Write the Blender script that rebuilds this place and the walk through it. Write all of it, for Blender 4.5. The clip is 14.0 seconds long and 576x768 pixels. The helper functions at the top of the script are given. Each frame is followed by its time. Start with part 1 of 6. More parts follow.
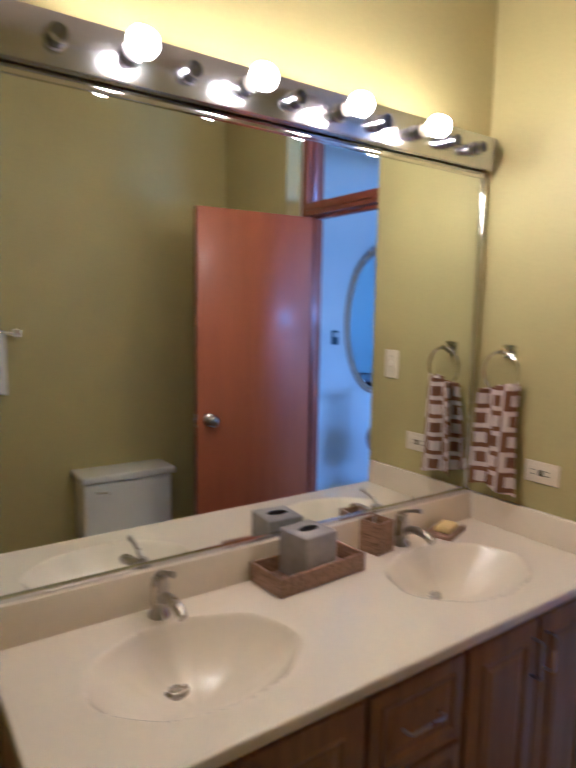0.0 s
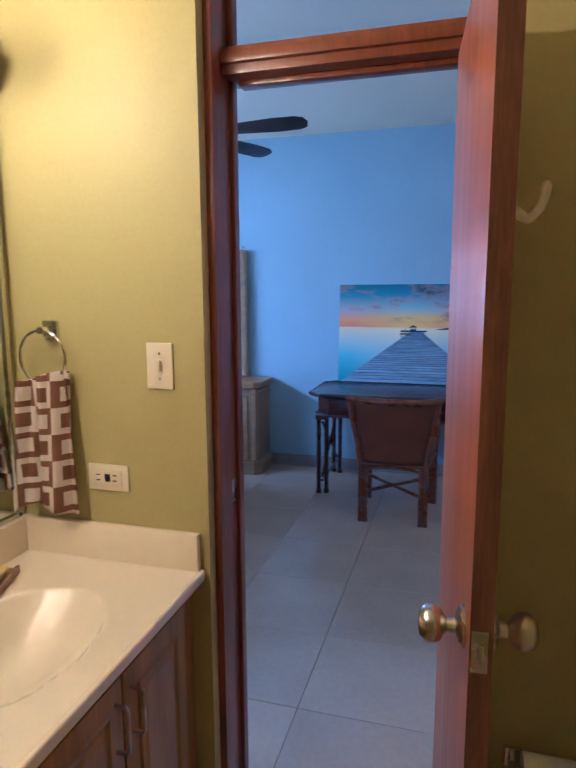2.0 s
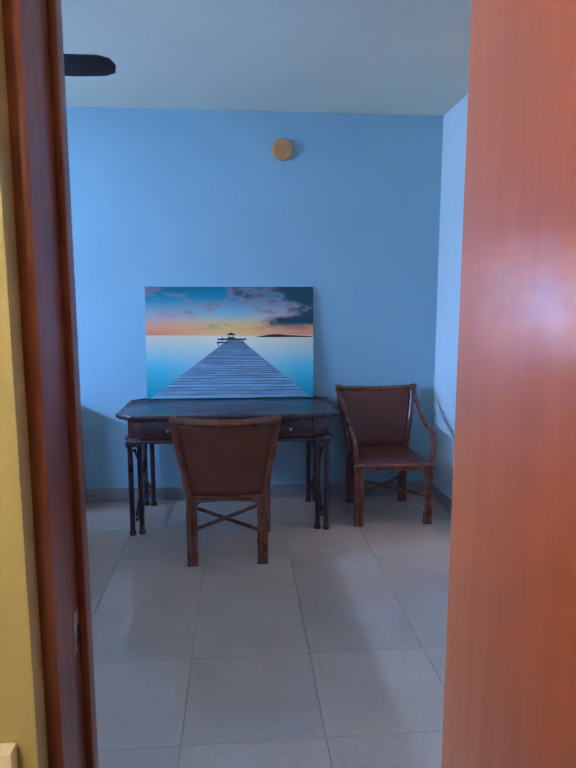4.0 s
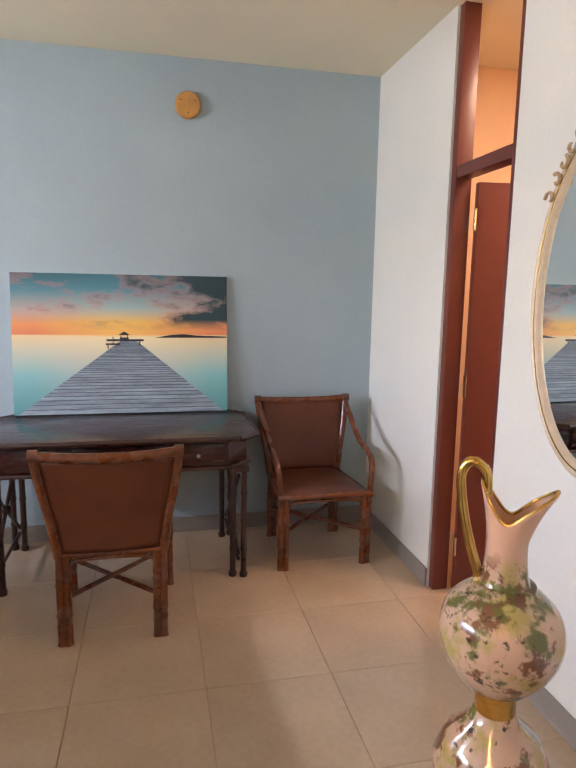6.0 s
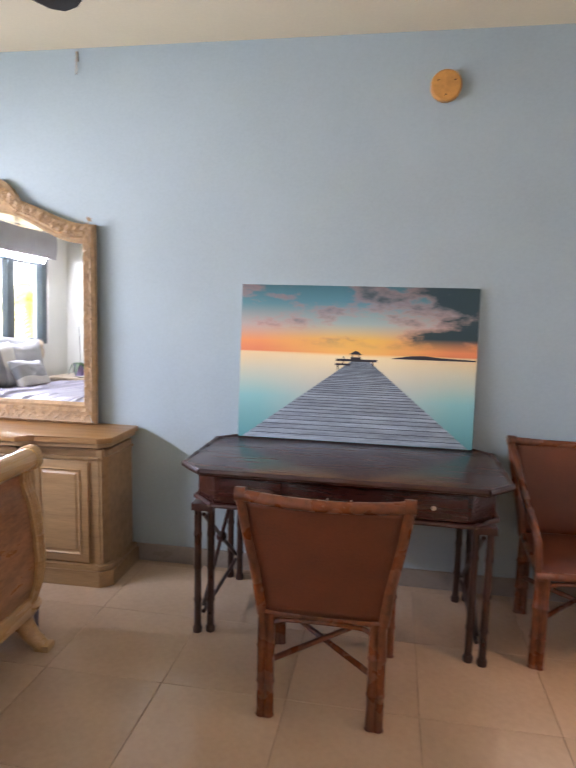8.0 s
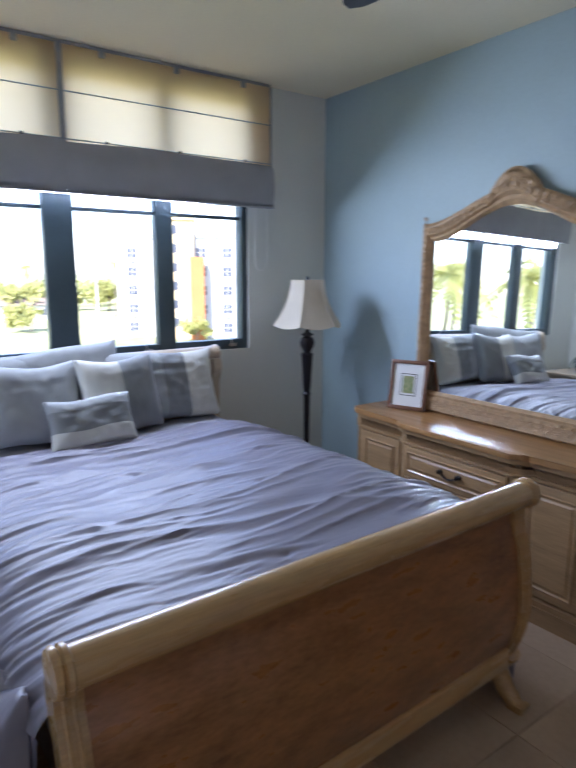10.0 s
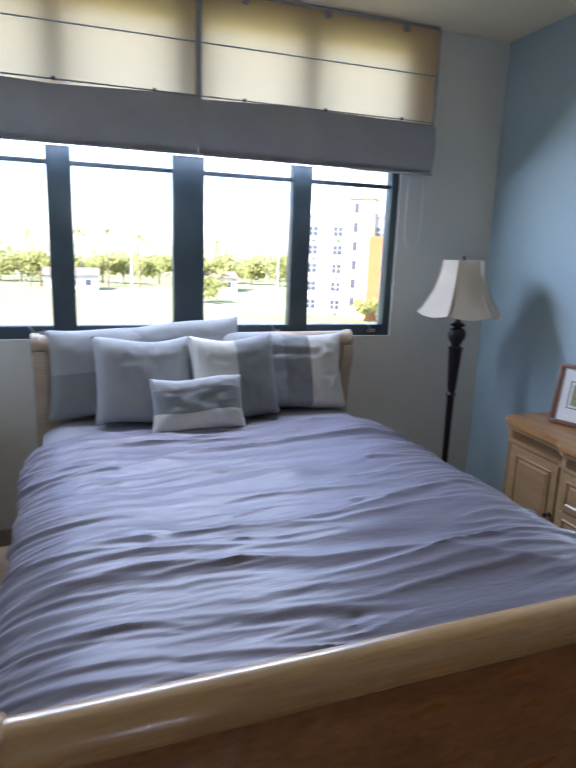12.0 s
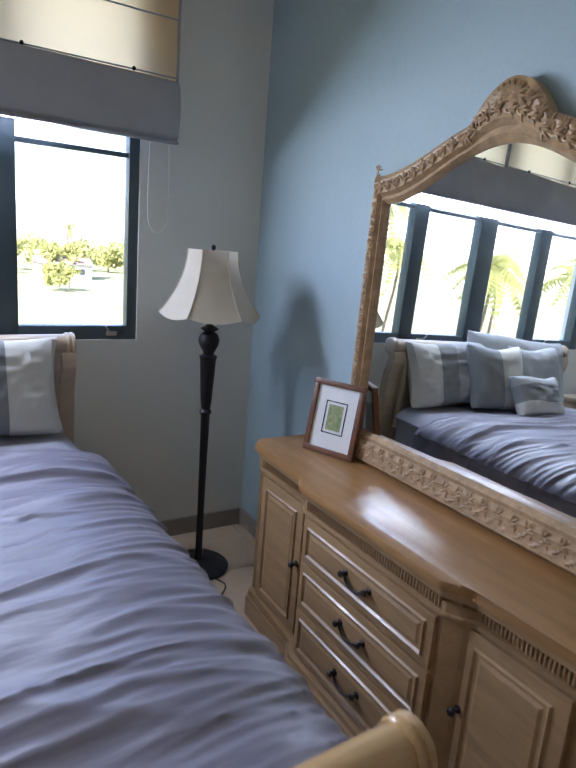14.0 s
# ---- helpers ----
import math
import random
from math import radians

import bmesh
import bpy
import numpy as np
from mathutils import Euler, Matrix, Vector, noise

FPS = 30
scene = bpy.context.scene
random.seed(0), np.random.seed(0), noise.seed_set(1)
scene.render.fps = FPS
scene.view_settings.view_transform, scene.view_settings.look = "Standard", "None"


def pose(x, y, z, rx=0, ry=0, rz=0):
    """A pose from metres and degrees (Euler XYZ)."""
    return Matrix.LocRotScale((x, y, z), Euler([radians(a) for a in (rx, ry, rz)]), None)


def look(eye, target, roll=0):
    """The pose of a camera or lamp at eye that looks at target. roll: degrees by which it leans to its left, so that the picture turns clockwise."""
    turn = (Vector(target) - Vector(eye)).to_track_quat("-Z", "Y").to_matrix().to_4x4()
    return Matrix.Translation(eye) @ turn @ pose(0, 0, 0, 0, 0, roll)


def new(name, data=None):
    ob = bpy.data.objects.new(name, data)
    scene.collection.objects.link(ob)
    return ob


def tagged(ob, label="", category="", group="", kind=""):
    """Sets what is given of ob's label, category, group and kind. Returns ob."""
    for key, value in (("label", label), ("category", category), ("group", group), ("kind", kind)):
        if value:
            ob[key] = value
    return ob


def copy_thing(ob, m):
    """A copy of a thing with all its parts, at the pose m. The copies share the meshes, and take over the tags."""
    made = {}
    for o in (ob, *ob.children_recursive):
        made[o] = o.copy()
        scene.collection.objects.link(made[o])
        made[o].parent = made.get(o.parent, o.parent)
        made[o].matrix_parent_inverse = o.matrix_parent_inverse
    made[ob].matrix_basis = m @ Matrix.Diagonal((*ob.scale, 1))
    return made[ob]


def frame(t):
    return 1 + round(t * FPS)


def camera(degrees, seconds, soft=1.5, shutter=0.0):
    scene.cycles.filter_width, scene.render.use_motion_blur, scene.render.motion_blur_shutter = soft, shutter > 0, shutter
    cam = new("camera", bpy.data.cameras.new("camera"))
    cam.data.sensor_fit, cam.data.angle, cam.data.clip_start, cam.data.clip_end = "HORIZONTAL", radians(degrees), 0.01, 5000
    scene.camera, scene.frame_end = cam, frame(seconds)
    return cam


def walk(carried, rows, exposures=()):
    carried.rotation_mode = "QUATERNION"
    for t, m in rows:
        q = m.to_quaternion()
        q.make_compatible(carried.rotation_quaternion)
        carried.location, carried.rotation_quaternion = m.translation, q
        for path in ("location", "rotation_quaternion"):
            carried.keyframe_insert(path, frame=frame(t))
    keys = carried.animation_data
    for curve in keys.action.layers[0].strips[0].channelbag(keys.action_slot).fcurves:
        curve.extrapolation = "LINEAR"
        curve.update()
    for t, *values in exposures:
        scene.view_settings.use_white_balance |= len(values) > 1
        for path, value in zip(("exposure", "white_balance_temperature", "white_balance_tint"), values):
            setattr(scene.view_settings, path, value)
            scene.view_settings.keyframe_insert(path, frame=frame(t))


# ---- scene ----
cam = camera(51.4, 14.0, soft=1.8, shutter=0.4)
PATH = [
    (0, (0.303, 0.462, 1.575), (-1.321, 1.604, 1.334), 1.0),
    (0.5, (0.301, 0.549, 1.542), (-0.945, 2.081, 1.225), 1.6),
    (1, (0.229, 0.676, 1.54), (-0.72, 2.399, 1.177), 0.5),
    (1.5, (0.206, 0.798, 1.562), (-0.581, 2.606, 1.225), -0.6),
    (2, (0.109, 0.899, 1.551), (-0.442, 2.796, 1.242), -0.3),
    (2.5, (-0.05, 0.994, 1.56), (-0.346, 2.95, 1.262), 0.5),
    (3, (-0.114, 1.121, 1.549), (-0.198, 3.098, 1.259), 0.6),
    (3.5, (-0.209, 1.376, 1.505), (-0.134, 3.358, 1.235), 0.5),
    (4, (-0.215, 1.493, 1.504), (-0.054, 3.467, 1.224), 0.0),
    (6.5, (-0.092, 2.41, 1.514), (0.362, 4.334, 1.211), 1.2),
    (7, (-0.155, 2.514, 1.524), (0.185, 4.463, 1.231), 2.4),
    (7.5, (-0.161, 2.65, 1.494), (-0.142, 4.632, 1.227), 2.3),
    (8, (-0.097, 2.782, 1.503), (-0.43, 4.735, 1.234), 1.4),
    (8.2, (-0.111, 2.828, 1.501), (-0.545, 4.76, 1.221), 1.1),
    (10.5, (-0.428, 3.195, 1.629), (-2.233, 3.973, 1.259), 2.0),
    (11, (-0.446, 3.293, 1.628), (-2.341, 3.792, 1.225), 4.0),
    (11.5, (-0.494, 3.397, 1.612), (-2.397, 3.823, 1.168), 3.2),
    (12, (-0.655, 3.517, 1.593), (-2.501, 4.151, 1.155), 2.1),
    (12.5, (-0.729, 3.718, 1.593), (-2.493, 4.554, 1.157), 0.7),
    (13, (-0.744, 3.979, 1.594), (-2.458, 4.912, 1.156), 1.6),
    (13.5, (-0.799, 4.191, 1.573), (-2.454, 5.223, 1.134), 3.4),
    (14, (-0.994, 4.357, 1.602), (-2.646, 5.396, 1.163), 4.6),
]
walk(cam, [(t, look(e, g, r)) for t, e, g, r in PATH],
     exposures=((0, 2.75, 3620, 24), (0.5, 2.82, 3930, 21), (1.0, 2.98, 4080, 20), (2.0, 3.08, 3900, 22), (3.0, 3.15, 3560, 18), (3.5, 3.28, 3680, 16), (4.2, 3.38, 4150, 17), (6.3, 3.82, 7100, 31), (8.2, 3.85, 6750, 32), (10.3, 2.48, 5600, 22), (12.5, 2.44, 5850, 22), (14, 2.56, 5900, 23)))

# ---- world, sun, large lights ----
wd = bpy.data.worlds.new("sky")
scene.world = wd
wd.use_nodes = True
wn = wd.node_tree.nodes
sky = wn.new("ShaderNodeTexSky")
sky.sky_type = 'NISHITA'
sky.sun_disc = False
sky.sun_elevation = radians(50)
sky.sun_rotation = radians(150)
wn["Background"].inputs[1].default_value = 0.15
wd.node_tree.links.new(sky.outputs[0], wn["Background"].inputs[0])
sd = bpy.data.lights.new("sun", 'SUN')
sd.energy, sd.angle, sd.color = 3.8, radians(0.5), (1.0, 0.95, 0.87)
sun = new("sun", sd)
sun.matrix_world = look((20, -34, 40), (0, 0, 0))


def area(name, m, sx, sy, energy, col):
    d = bpy.data.lights.new(name, 'AREA')
    d.shape, d.size, d.size_y, d.energy, d.color = 'RECTANGLE', sx, sy, energy, col
    ob = new(name, d)
    ob.matrix_world = m
    return ob


# sky light that enters at the top of the clear glass, under the shades
area("window_light", look((-3.862, 3.9, 2.006), (0, 3.9, 1.0)), 2.0, 0.045, 9.5, (0.80, 0.91, 1.0))
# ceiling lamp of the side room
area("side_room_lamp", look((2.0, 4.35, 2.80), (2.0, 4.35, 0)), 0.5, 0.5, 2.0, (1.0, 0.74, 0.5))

# ---- helpers for building ----
def thing(name, label, category, at=(0, 0, 0), rz=0.0, group="", kind=""):
    ob = new(name)
    ob.empty_display_size = 0.1
    ob.matrix_basis = pose(at[0], at[1], at[2], 0, 0, rz)
    return tagged(ob, label, category, group, kind)


def base_of(ob):
    m = ob.matrix_basis.copy()
    while ob.parent:
        ob = ob.parent
        m = ob.matrix_basis @ m
    return m


def part(name, bm, material, parent=None, label="", local=False, smooth=True):
    """One mesh object from a bmesh; world coordinates unless local."""
    if parent is not None and not local:
        bm.transform(base_of(parent).inverted())
    bmesh.ops.recalc_face_normals(bm, faces=bm.faces)
    me = bpy.data.meshes.new(name)
    bm.to_mesh(me)
    bm.free()
    mats = material if isinstance(material, (list, tuple)) else [material]
    for mt in mats:
        me.materials.append(mt)
    if smooth:
        me.polygons.foreach_set("use_smooth", [True] * len(me.polygons))
        me.set_sharp_from_angle(angle=radians(38))
    ob = new(name, me)
    if parent is not None:
        ob.parent = parent
    if label:
        ob["label"] = label
    return ob


def solid(name, bm, material, label="", category="", group="", kind="", smooth=True):
    return tagged(part(name, bm, material, None, "", True, smooth), label, category, group, kind)


def B():
    return bmesh.new()


def box(bm, x0, x1, y0, y1, z0, z1, bev=0.0, seg=2):
    vs = [bm.verts.new((x, y, z)) for x in (x0, x1) for y in (y0, y1) for z in (z0, z1)]
    quads = ((0, 1, 3, 2), (4, 6, 7, 5), (0, 4, 5, 1), (2, 3, 7, 6), (0, 2, 6, 4), (1, 5, 7, 3))
    fs = [bm.faces.new([vs[i] for i in q]) for q in quads]
    if bev > 0:
        es = list({e for f in fs for e in f.edges})
        bmesh.ops.bevel(bm, geom=es, offset=bev, segments=seg, profile=0.6, affect='EDGES')
    return bm


def cyl(bm, p0, p1, r0, r1=None, seg=14, caps=True):
    return tube(bm, [p0, p1], [r0, r0 if r1 is None else r1], seg, caps)


def tube(bm, pts, r, seg=10, caps=True):
    pts = [Vector(p) for p in pts]
    rs = r if isinstance(r, (list, tuple)) else [r] * len(pts)
    up, rings = None, []
    for i, p in enumerate(pts):
        d = (pts[min(i + 1, len(pts) - 1)] - pts[max(i - 1, 0)]).normalized()
        if up is None:
            up = d.orthogonal().normalized()
        up = (up - d * up.dot(d)).normalized()
        side = d.cross(up)
        rings.append([bm.verts.new(p + (up * math.cos(2 * math.pi * k / seg) + side * math.sin(2 * math.pi * k / seg)) * rs[i]) for k in range(seg)])
    for a, b in zip(rings, rings[1:]):
        for k in range(seg):
            bm.faces.new((a[k], a[(k + 1) % seg], b[(k + 1) % seg], b[k]))
    if caps:
        bm.faces.new(rings[0][::-1])
        bm.faces.new(rings[-1])
    return bm


def lathe(bm, prof, at=(0, 0, 0), seg=28, axis='z'):
    rings = []
    for r, z in prof:
        ring = []
        for k in range(seg):
            a = 2 * math.pi * k / seg
            u, v = r * math.cos(a), r * math.sin(a)
            p = (u, v, z) if axis == 'z' else ((z, u, v) if axis == 'x' else (u, z, v))
            ring.append(bm.verts.new((at[0] + p[0], at[1] + p[1], at[2] + p[2])))
        rings.append(ring)
    for a, b in zip(rings, rings[1:]):
        for k in range(seg):
            bm.faces.new((a[k], a[(k + 1) % seg], b[(k + 1) % seg], b[k]))
    bm.faces.new(rings[0][::-1])
    bm.faces.new(rings[-1])
    return bm


def sheet(bm, f, nu, nv, keep=None):
    g = [[bm.verts.new(f(i / nu, j / nv)) for j in range(nv + 1)] for i in range(nu + 1)]
    for i in range(nu):
        for j in range(nv):
            if keep is None or keep(i, j):
                bm.faces.new((g[i][j], g[i + 1][j], g[i + 1][j + 1], g[i][j + 1]))
    loose = [v for v in bm.verts if not v.link_faces]
    bmesh.ops.delete(bm, geom=loose, context='VERTS')
    return bm


def prism(bm, poly, lo, hi, axis='z', bev=0.0):
    """A polygon given in the two other axes, drawn out along one axis."""
    def at(p, h):
        return {'z': (p[0], p[1], h), 'x': (h, p[0], p[1]), 'y': (p[0], h, p[1])}[axis]
    a = [bm.verts.new(at(p, lo)) for p in poly]
    b = [bm.verts.new(at(p, hi)) for p in poly]
    n = len(poly)
    fs = [bm.faces.new(a[::-1]), bm.faces.new(b)]
    for k in range(n):
        fs.append(bm.faces.new((a[k], a[(k + 1) % n], b[(k + 1) % n], b[k])))
    if bev > 0:
        es = list({e for f in fs for e in f.edges})
        bmesh.ops.bevel(bm, geom=es, offset=bev, segments=2, profile=0.6, affect='EDGES')
    return bm


def molding(bm, prof, path, closed=False):
    """A profile of (out, up) drawn along a path of (x, y, outx, outy, z)."""
    rings = [[bm.verts.new((x + ox * o, y + oy * o, z + u)) for o, u in prof] for x, y, ox, oy, z in path]
    n = len(prof)
    for a, b in list(zip(rings, rings[1:])) + ([(rings[-1], rings[0])] if closed else []):
        for k in range(n):
            bm.faces.new((a[k], a[(k + 1) % n], b[(k + 1) % n], b[k]))
    if not closed:
        bm.faces.new(rings[0][::-1])
        bm.faces.new(rings[-1])
    return bm


def bez(p, n=12):
    """A smooth curve through the points p (Catmull-Rom)."""
    p = [Vector(q) for q in p]
    q = [p[0] * 2 - p[1]] + p + [p[-1] * 2 - p[-2]]
    out = []
    for i in range(1, len(q) - 2):
        for k in range(n):
            t = k / n
            a, b, c, d = q[i - 1], q[i], q[i + 1], q[i + 2]
            out.append(0.5 * (2 * b + (c - a) * t + (2 * a - 5 * b + 4 * c - d) * t * t + (3 * b - a - 3 * c + d) * t ** 3))
    out.append(p[-1])
    return out


# ---- materials ----
def mat(name, col, rough=0.5, metal=0.0, var=0.12, scale=6.0, bump=0.08, bscale=60.0, stretch=(1, 1, 1), coat=0.0,
        col2=None, spec=0.5, trans=0.0, sheen=0.0, rvar=0.1, dist=0.002, island=0.0, random_ob=0.0):
    m = bpy.data.materials.new(name)
    m.use_nodes = True
    t = m.node_tree
    n, l = t.nodes, t.links
    b = n["Principled BSDF"]
    co = n.new("ShaderNodeTexCoord")
    mp = n.new("ShaderNodeMapping")
    mp.inputs["Scale"].default_value = stretch
    l.new(co.outputs["Object"], mp.inputs[0])
    big = n.new("ShaderNodeTexNoise")
    big.inputs["Scale"].default_value = scale
    big.inputs["Detail"].default_value = 5
    l.new(mp.outputs[0], big.inputs["Vector"])
    fine = n.new("ShaderNodeTexNoise")
    fine.inputs["Scale"].default_value = bscale
    fine.inputs["Detail"].default_value = 4
    l.new(mp.outputs[0], fine.inputs["Vector"])
    mix = n.new("ShaderNodeMix")
    mix.data_type = 'RGBA'
    c2 = col2 if col2 else tuple(c * (1 - 2.2 * var) for c in col)
    hi = col if col2 else tuple(min(1, c * (1 + 0.5 * var)) for c in col)
    mix.inputs["A"].default_value = (*hi, 1)
    mix.inputs["B"].default_value = (*c2, 1)
    add = n.new("ShaderNodeMath")
    add.operation = 'MULTIPLY_ADD'
    add.inputs[1].default_value = 0.6
    l.new(big.outputs["Fac"], add.inputs[0])
    mul = n.new("ShaderNodeMath")
    mul.operation = 'MULTIPLY'
    mul.inputs[1].default_value = 0.4
    l.new(fine.outputs["Fac"], mul.inputs[0])
    l.new(mul.outputs[0], add.inputs[2])
    ramp = n.new("ShaderNodeMapRange")
    ramp.inputs[1].default_value, ramp.inputs[2].default_value = 0.3, 0.7
    l.new(add.outputs[0], ramp.inputs[0])
    l.new(ramp.outputs[0], mix.inputs["Factor"])
    last = mix.outputs["Result"]
    if island or random_ob:
        hsv = n.new("ShaderNodeHueSaturation")
        src = n.new("ShaderNodeNewGeometry").outputs["Random Per Island"] if island else n.new("ShaderNodeObjectInfo").outputs["Random"]
        mr = n.new("ShaderNodeMapRange")
        a = island or random_ob
        mr.inputs[3].default_value, mr.inputs[4].default_value = 1 - a, 1 + a
        l.new(src, mr.inputs[0])
        l.new(mr.outputs[0], hsv.inputs["Value"])
        l.new(last, hsv.inputs["Color"])
        last = hsv.outputs[0]
    l.new(last, b.inputs["Base Color"])
    rr = n.new("ShaderNodeMapRange")
    rr.inputs[3].default_value, rr.inputs[4].default_value = max(0.02, rough - rvar), min(1, rough + rvar)
    l.new(big.outputs["Fac"], rr.inputs[0])
    l.new(rr.outputs[0], b.inputs["Roughness"])
    b.inputs["Metallic"].default_value = metal
    b.inputs["Specular IOR Level"].default_value = spec
    b.inputs["Coat Weight"].default_value = coat
    b.inputs["Coat Roughness"].default_value = 0.15
    b.inputs["Sheen Weight"].default_value = sheen
    b.inputs["Transmission Weight"].default_value = trans
    if bump:
        bp = n.new("ShaderNodeBump")
        bp.inputs["Strength"].default_value = bump
        bp.inputs["Distance"].default_value = dist
        l.new(fine.outputs["Fac"], bp.inputs["Height"])
        l.new(bp.outputs[0], b.inputs["Normal"])
    return m


def glow(name, col, strength):
    m = bpy.data.materials.new(name)
    m.use_nodes = True
    b = m.node_tree.nodes["Principled BSDF"]
    b.inputs["Base Color"].default_value = (*col, 1)
    b.inputs["Emission Color"].default_value = (*col, 1)
    b.inputs["Emission Strength"].default_value = strength
    return m


def glassy(name, col=(1, 1, 1), rough=0.0):
    m = bpy.data.materials.new(name)
    m.use_nodes = True
    b = m.node_tree.nodes["Principled BSDF"]
    b.inputs["Base Color"].default_value = (*col, 1)
    b.inputs["Roughness"].default_value = rough
    b.inputs["Transmission Weight"].default_value = 1.0
    b.inputs["IOR"].default_value = 1.02
    return m


def mirror_mat(name):
    m = bpy.data.materials.new(name)
    m.use_nodes = True
    b = m.node_tree.nodes["Principled BSDF"]
    b.inputs["Base Color"].default_value = (0.86, 0.89, 0.87, 1)
    b.inputs["Metallic"].default_value = 1.0
    b.inputs["Roughness"].default_value = 0.015
    return m


def cloth_through(name, col, amount, col2=None):
    """Woven cloth that lets part of the daylight through."""
    m = mat(name, col, 0.9, var=0.1, scale=5, bump=0.25, bscale=220, col2=col2, spec=0.2)
    t = m.node_tree
    tr = t.nodes.new("ShaderNodeBsdfTranslucent")
    tr.inputs[0].default_value = (*col, 1)
    mx = t.nodes.new("ShaderNodeMixShader")
    mx.inputs[0].default_value = amount
    b = t.nodes["Principled BSDF"]
    t.links.new(b.outputs[0], mx.inputs[1])
    t.links.new(tr.outputs[0], mx.inputs[2])
    t.links.new(mx.outputs[0], t.nodes["Material Output"].inputs[0])
    return m


M_OLIVE = mat("olive_wall_paint", (0.51, 0.458, 0.15), 0.55, var=0.05, scale=2.5, bump=0.12, bscale=90)
M_BLUE = mat("blue_grey_wall_paint", (0.365, 0.475, 0.525), 0.6, var=0.05, scale=1.5, bump=0.12, bscale=80)
M_PALE = mat("pale_wall_paint", (0.74, 0.75, 0.71), 0.6, var=0.04, scale=1.5, bump=0.12, bscale=80)
M_CEIL = mat("cream_ceiling_paint", (0.86, 0.78, 0.59), 0.8, var=0.04, scale=1.2, bump=0.1, bscale=70)
M_PEACH = mat("peach_wall_paint", (0.80, 0.58, 0.40), 0.7, var=0.04, scale=2)
M_TILE = mat("beige_floor_tile", (0.56, 0.42, 0.30), 0.14, var=0.07, scale=3, bump=0.02, bscale=40, random_ob=0.05, rvar=0.05)
M_GROUT = mat("grey_grout", (0.53, 0.40, 0.29), 0.9, var=0.1, scale=20)
M_BASE = mat("taupe_tile_skirting", (0.30, 0.27, 0.24), 0.3, var=0.08, scale=4, bump=0.02)
M_FRAME = mat("red_brown_frame_wood", (0.26, 0.075, 0.03), 0.32, var=0.18, scale=5, bump=0.12, bscale=26, stretch=(9, 9, 0.7), coat=0.3)
M_DOOR = mat("red_brown_door_veneer", (0.38, 0.115, 0.028), 0.40, var=0.07, scale=3.5, bump=0.02, bscale=24, stretch=(7, 7, 0.45), coat=0.12)
M_EDGE = mat("bare_door_edge_wood", (0.23, 0.09, 0.034), 0.6, var=0.3, scale=6, bump=0.2, bscale=40, stretch=(6, 6, 0.6))
M_VAN = mat("vanity_oak_stain", (0.42, 0.225, 0.035), 0.35, var=0.2, scale=4, bump=0.1, bscale=26, stretch=(8, 8, 0.7), coat=0.25)
M_COUNTER = mat("cream_cultured_marble", (0.90, 0.815, 0.63), 0.18, var=0.02, scale=3, bump=0.0, coat=0.4, rvar=0.04)
M_CHROME = mat("chrome", (0.72, 0.72, 0.74), 0.12, 1.0, var=0.04, scale=8, bump=0, rvar=0.05)
M_NICKEL = mat("brushed_nickel", (0.58, 0.54, 0.48), 0.28, 1.0, var=0.06, scale=10, bump=0.05)
M_DARKMET = mat("dark_bronze", (0.035, 0.03, 0.035), 0.38, 0.5, var=0.15, scale=20, bump=0.1)
M_BLACK = mat("black_gap", (0.01, 0.01, 0.01), 0.7, var=0.1)
M_MIRROR = mirror_mat("mirror_glass")
M_GLASS = glassy("window_glass")
M_BULB = glow("lit_bulb", (1.0, 0.60, 0.205), 31.0)
M_ALMOND = mat("almond_plastic", (0.84, 0.77, 0.58), 0.35, var=0.03, bump=0.0)
M_WHITEP = mat("white_porcelain", (0.82, 0.82, 0.78), 0.15, var=0.02, bump=0, coat=0.4)
M_TRAYW = mat("carved_brown_wood", (0.42, 0.26, 0.15), 0.5, var=0.32, scale=14, bump=0.3, bscale=40, stretch=(1, 6, 6))
M_STONEB = mat("grey_stone_tissue_box", (0.45, 0.42, 0.40), 0.55, var=0.12, scale=18, bump=0.15)
M_SOAP = mat("yellow_soap", (0.88, 0.69, 0.19), 0.45, var=0.05, bump=0.05)
M_WINFR = mat("dark_grey_window_metal", (0.06, 0.09, 0.105), 0.4, var=0.08, scale=6, bump=0.03)
M_RATTAN = mat("rattan_pole", (0.20, 0.052, 0.015), 0.28, var=0.35, scale=9, bump=0.1, bscale=40, coat=0.3)
M_WEAVE = mat("brown_leather_weave", (0.145, 0.036, 0.013), 0.36, var=0.2, scale=7, bump=0.35, bscale=170, stretch=(1, 1, 1))
M_DESK = mat("dark_mahogany", (0.045, 0.011, 0.008), 0.25, var=0.12, scale=5, bump=0.012, bscale=26, stretch=(0.8, 8, 8), coat=0.35)
M_DESKLEG = mat("dark_bamboo_leg", (0.045, 0.012, 0.008), 0.3, var=0.3, scale=10, bump=0.08, coat=0.4)
M_PINE = mat("honey_washed_wood", (0.41, 0.255, 0.125), 0.34, var=0.16, scale=3.5, bump=0.05, bscale=26, stretch=(0.7, 7, 7), coat=0.25)
M_PINETOP = mat("honey_wood_top", (0.41, 0.215, 0.08), 0.36, var=0.15, scale=3, bump=0.03, bscale=24, stretch=(0.6, 7, 7), coat=0.08)
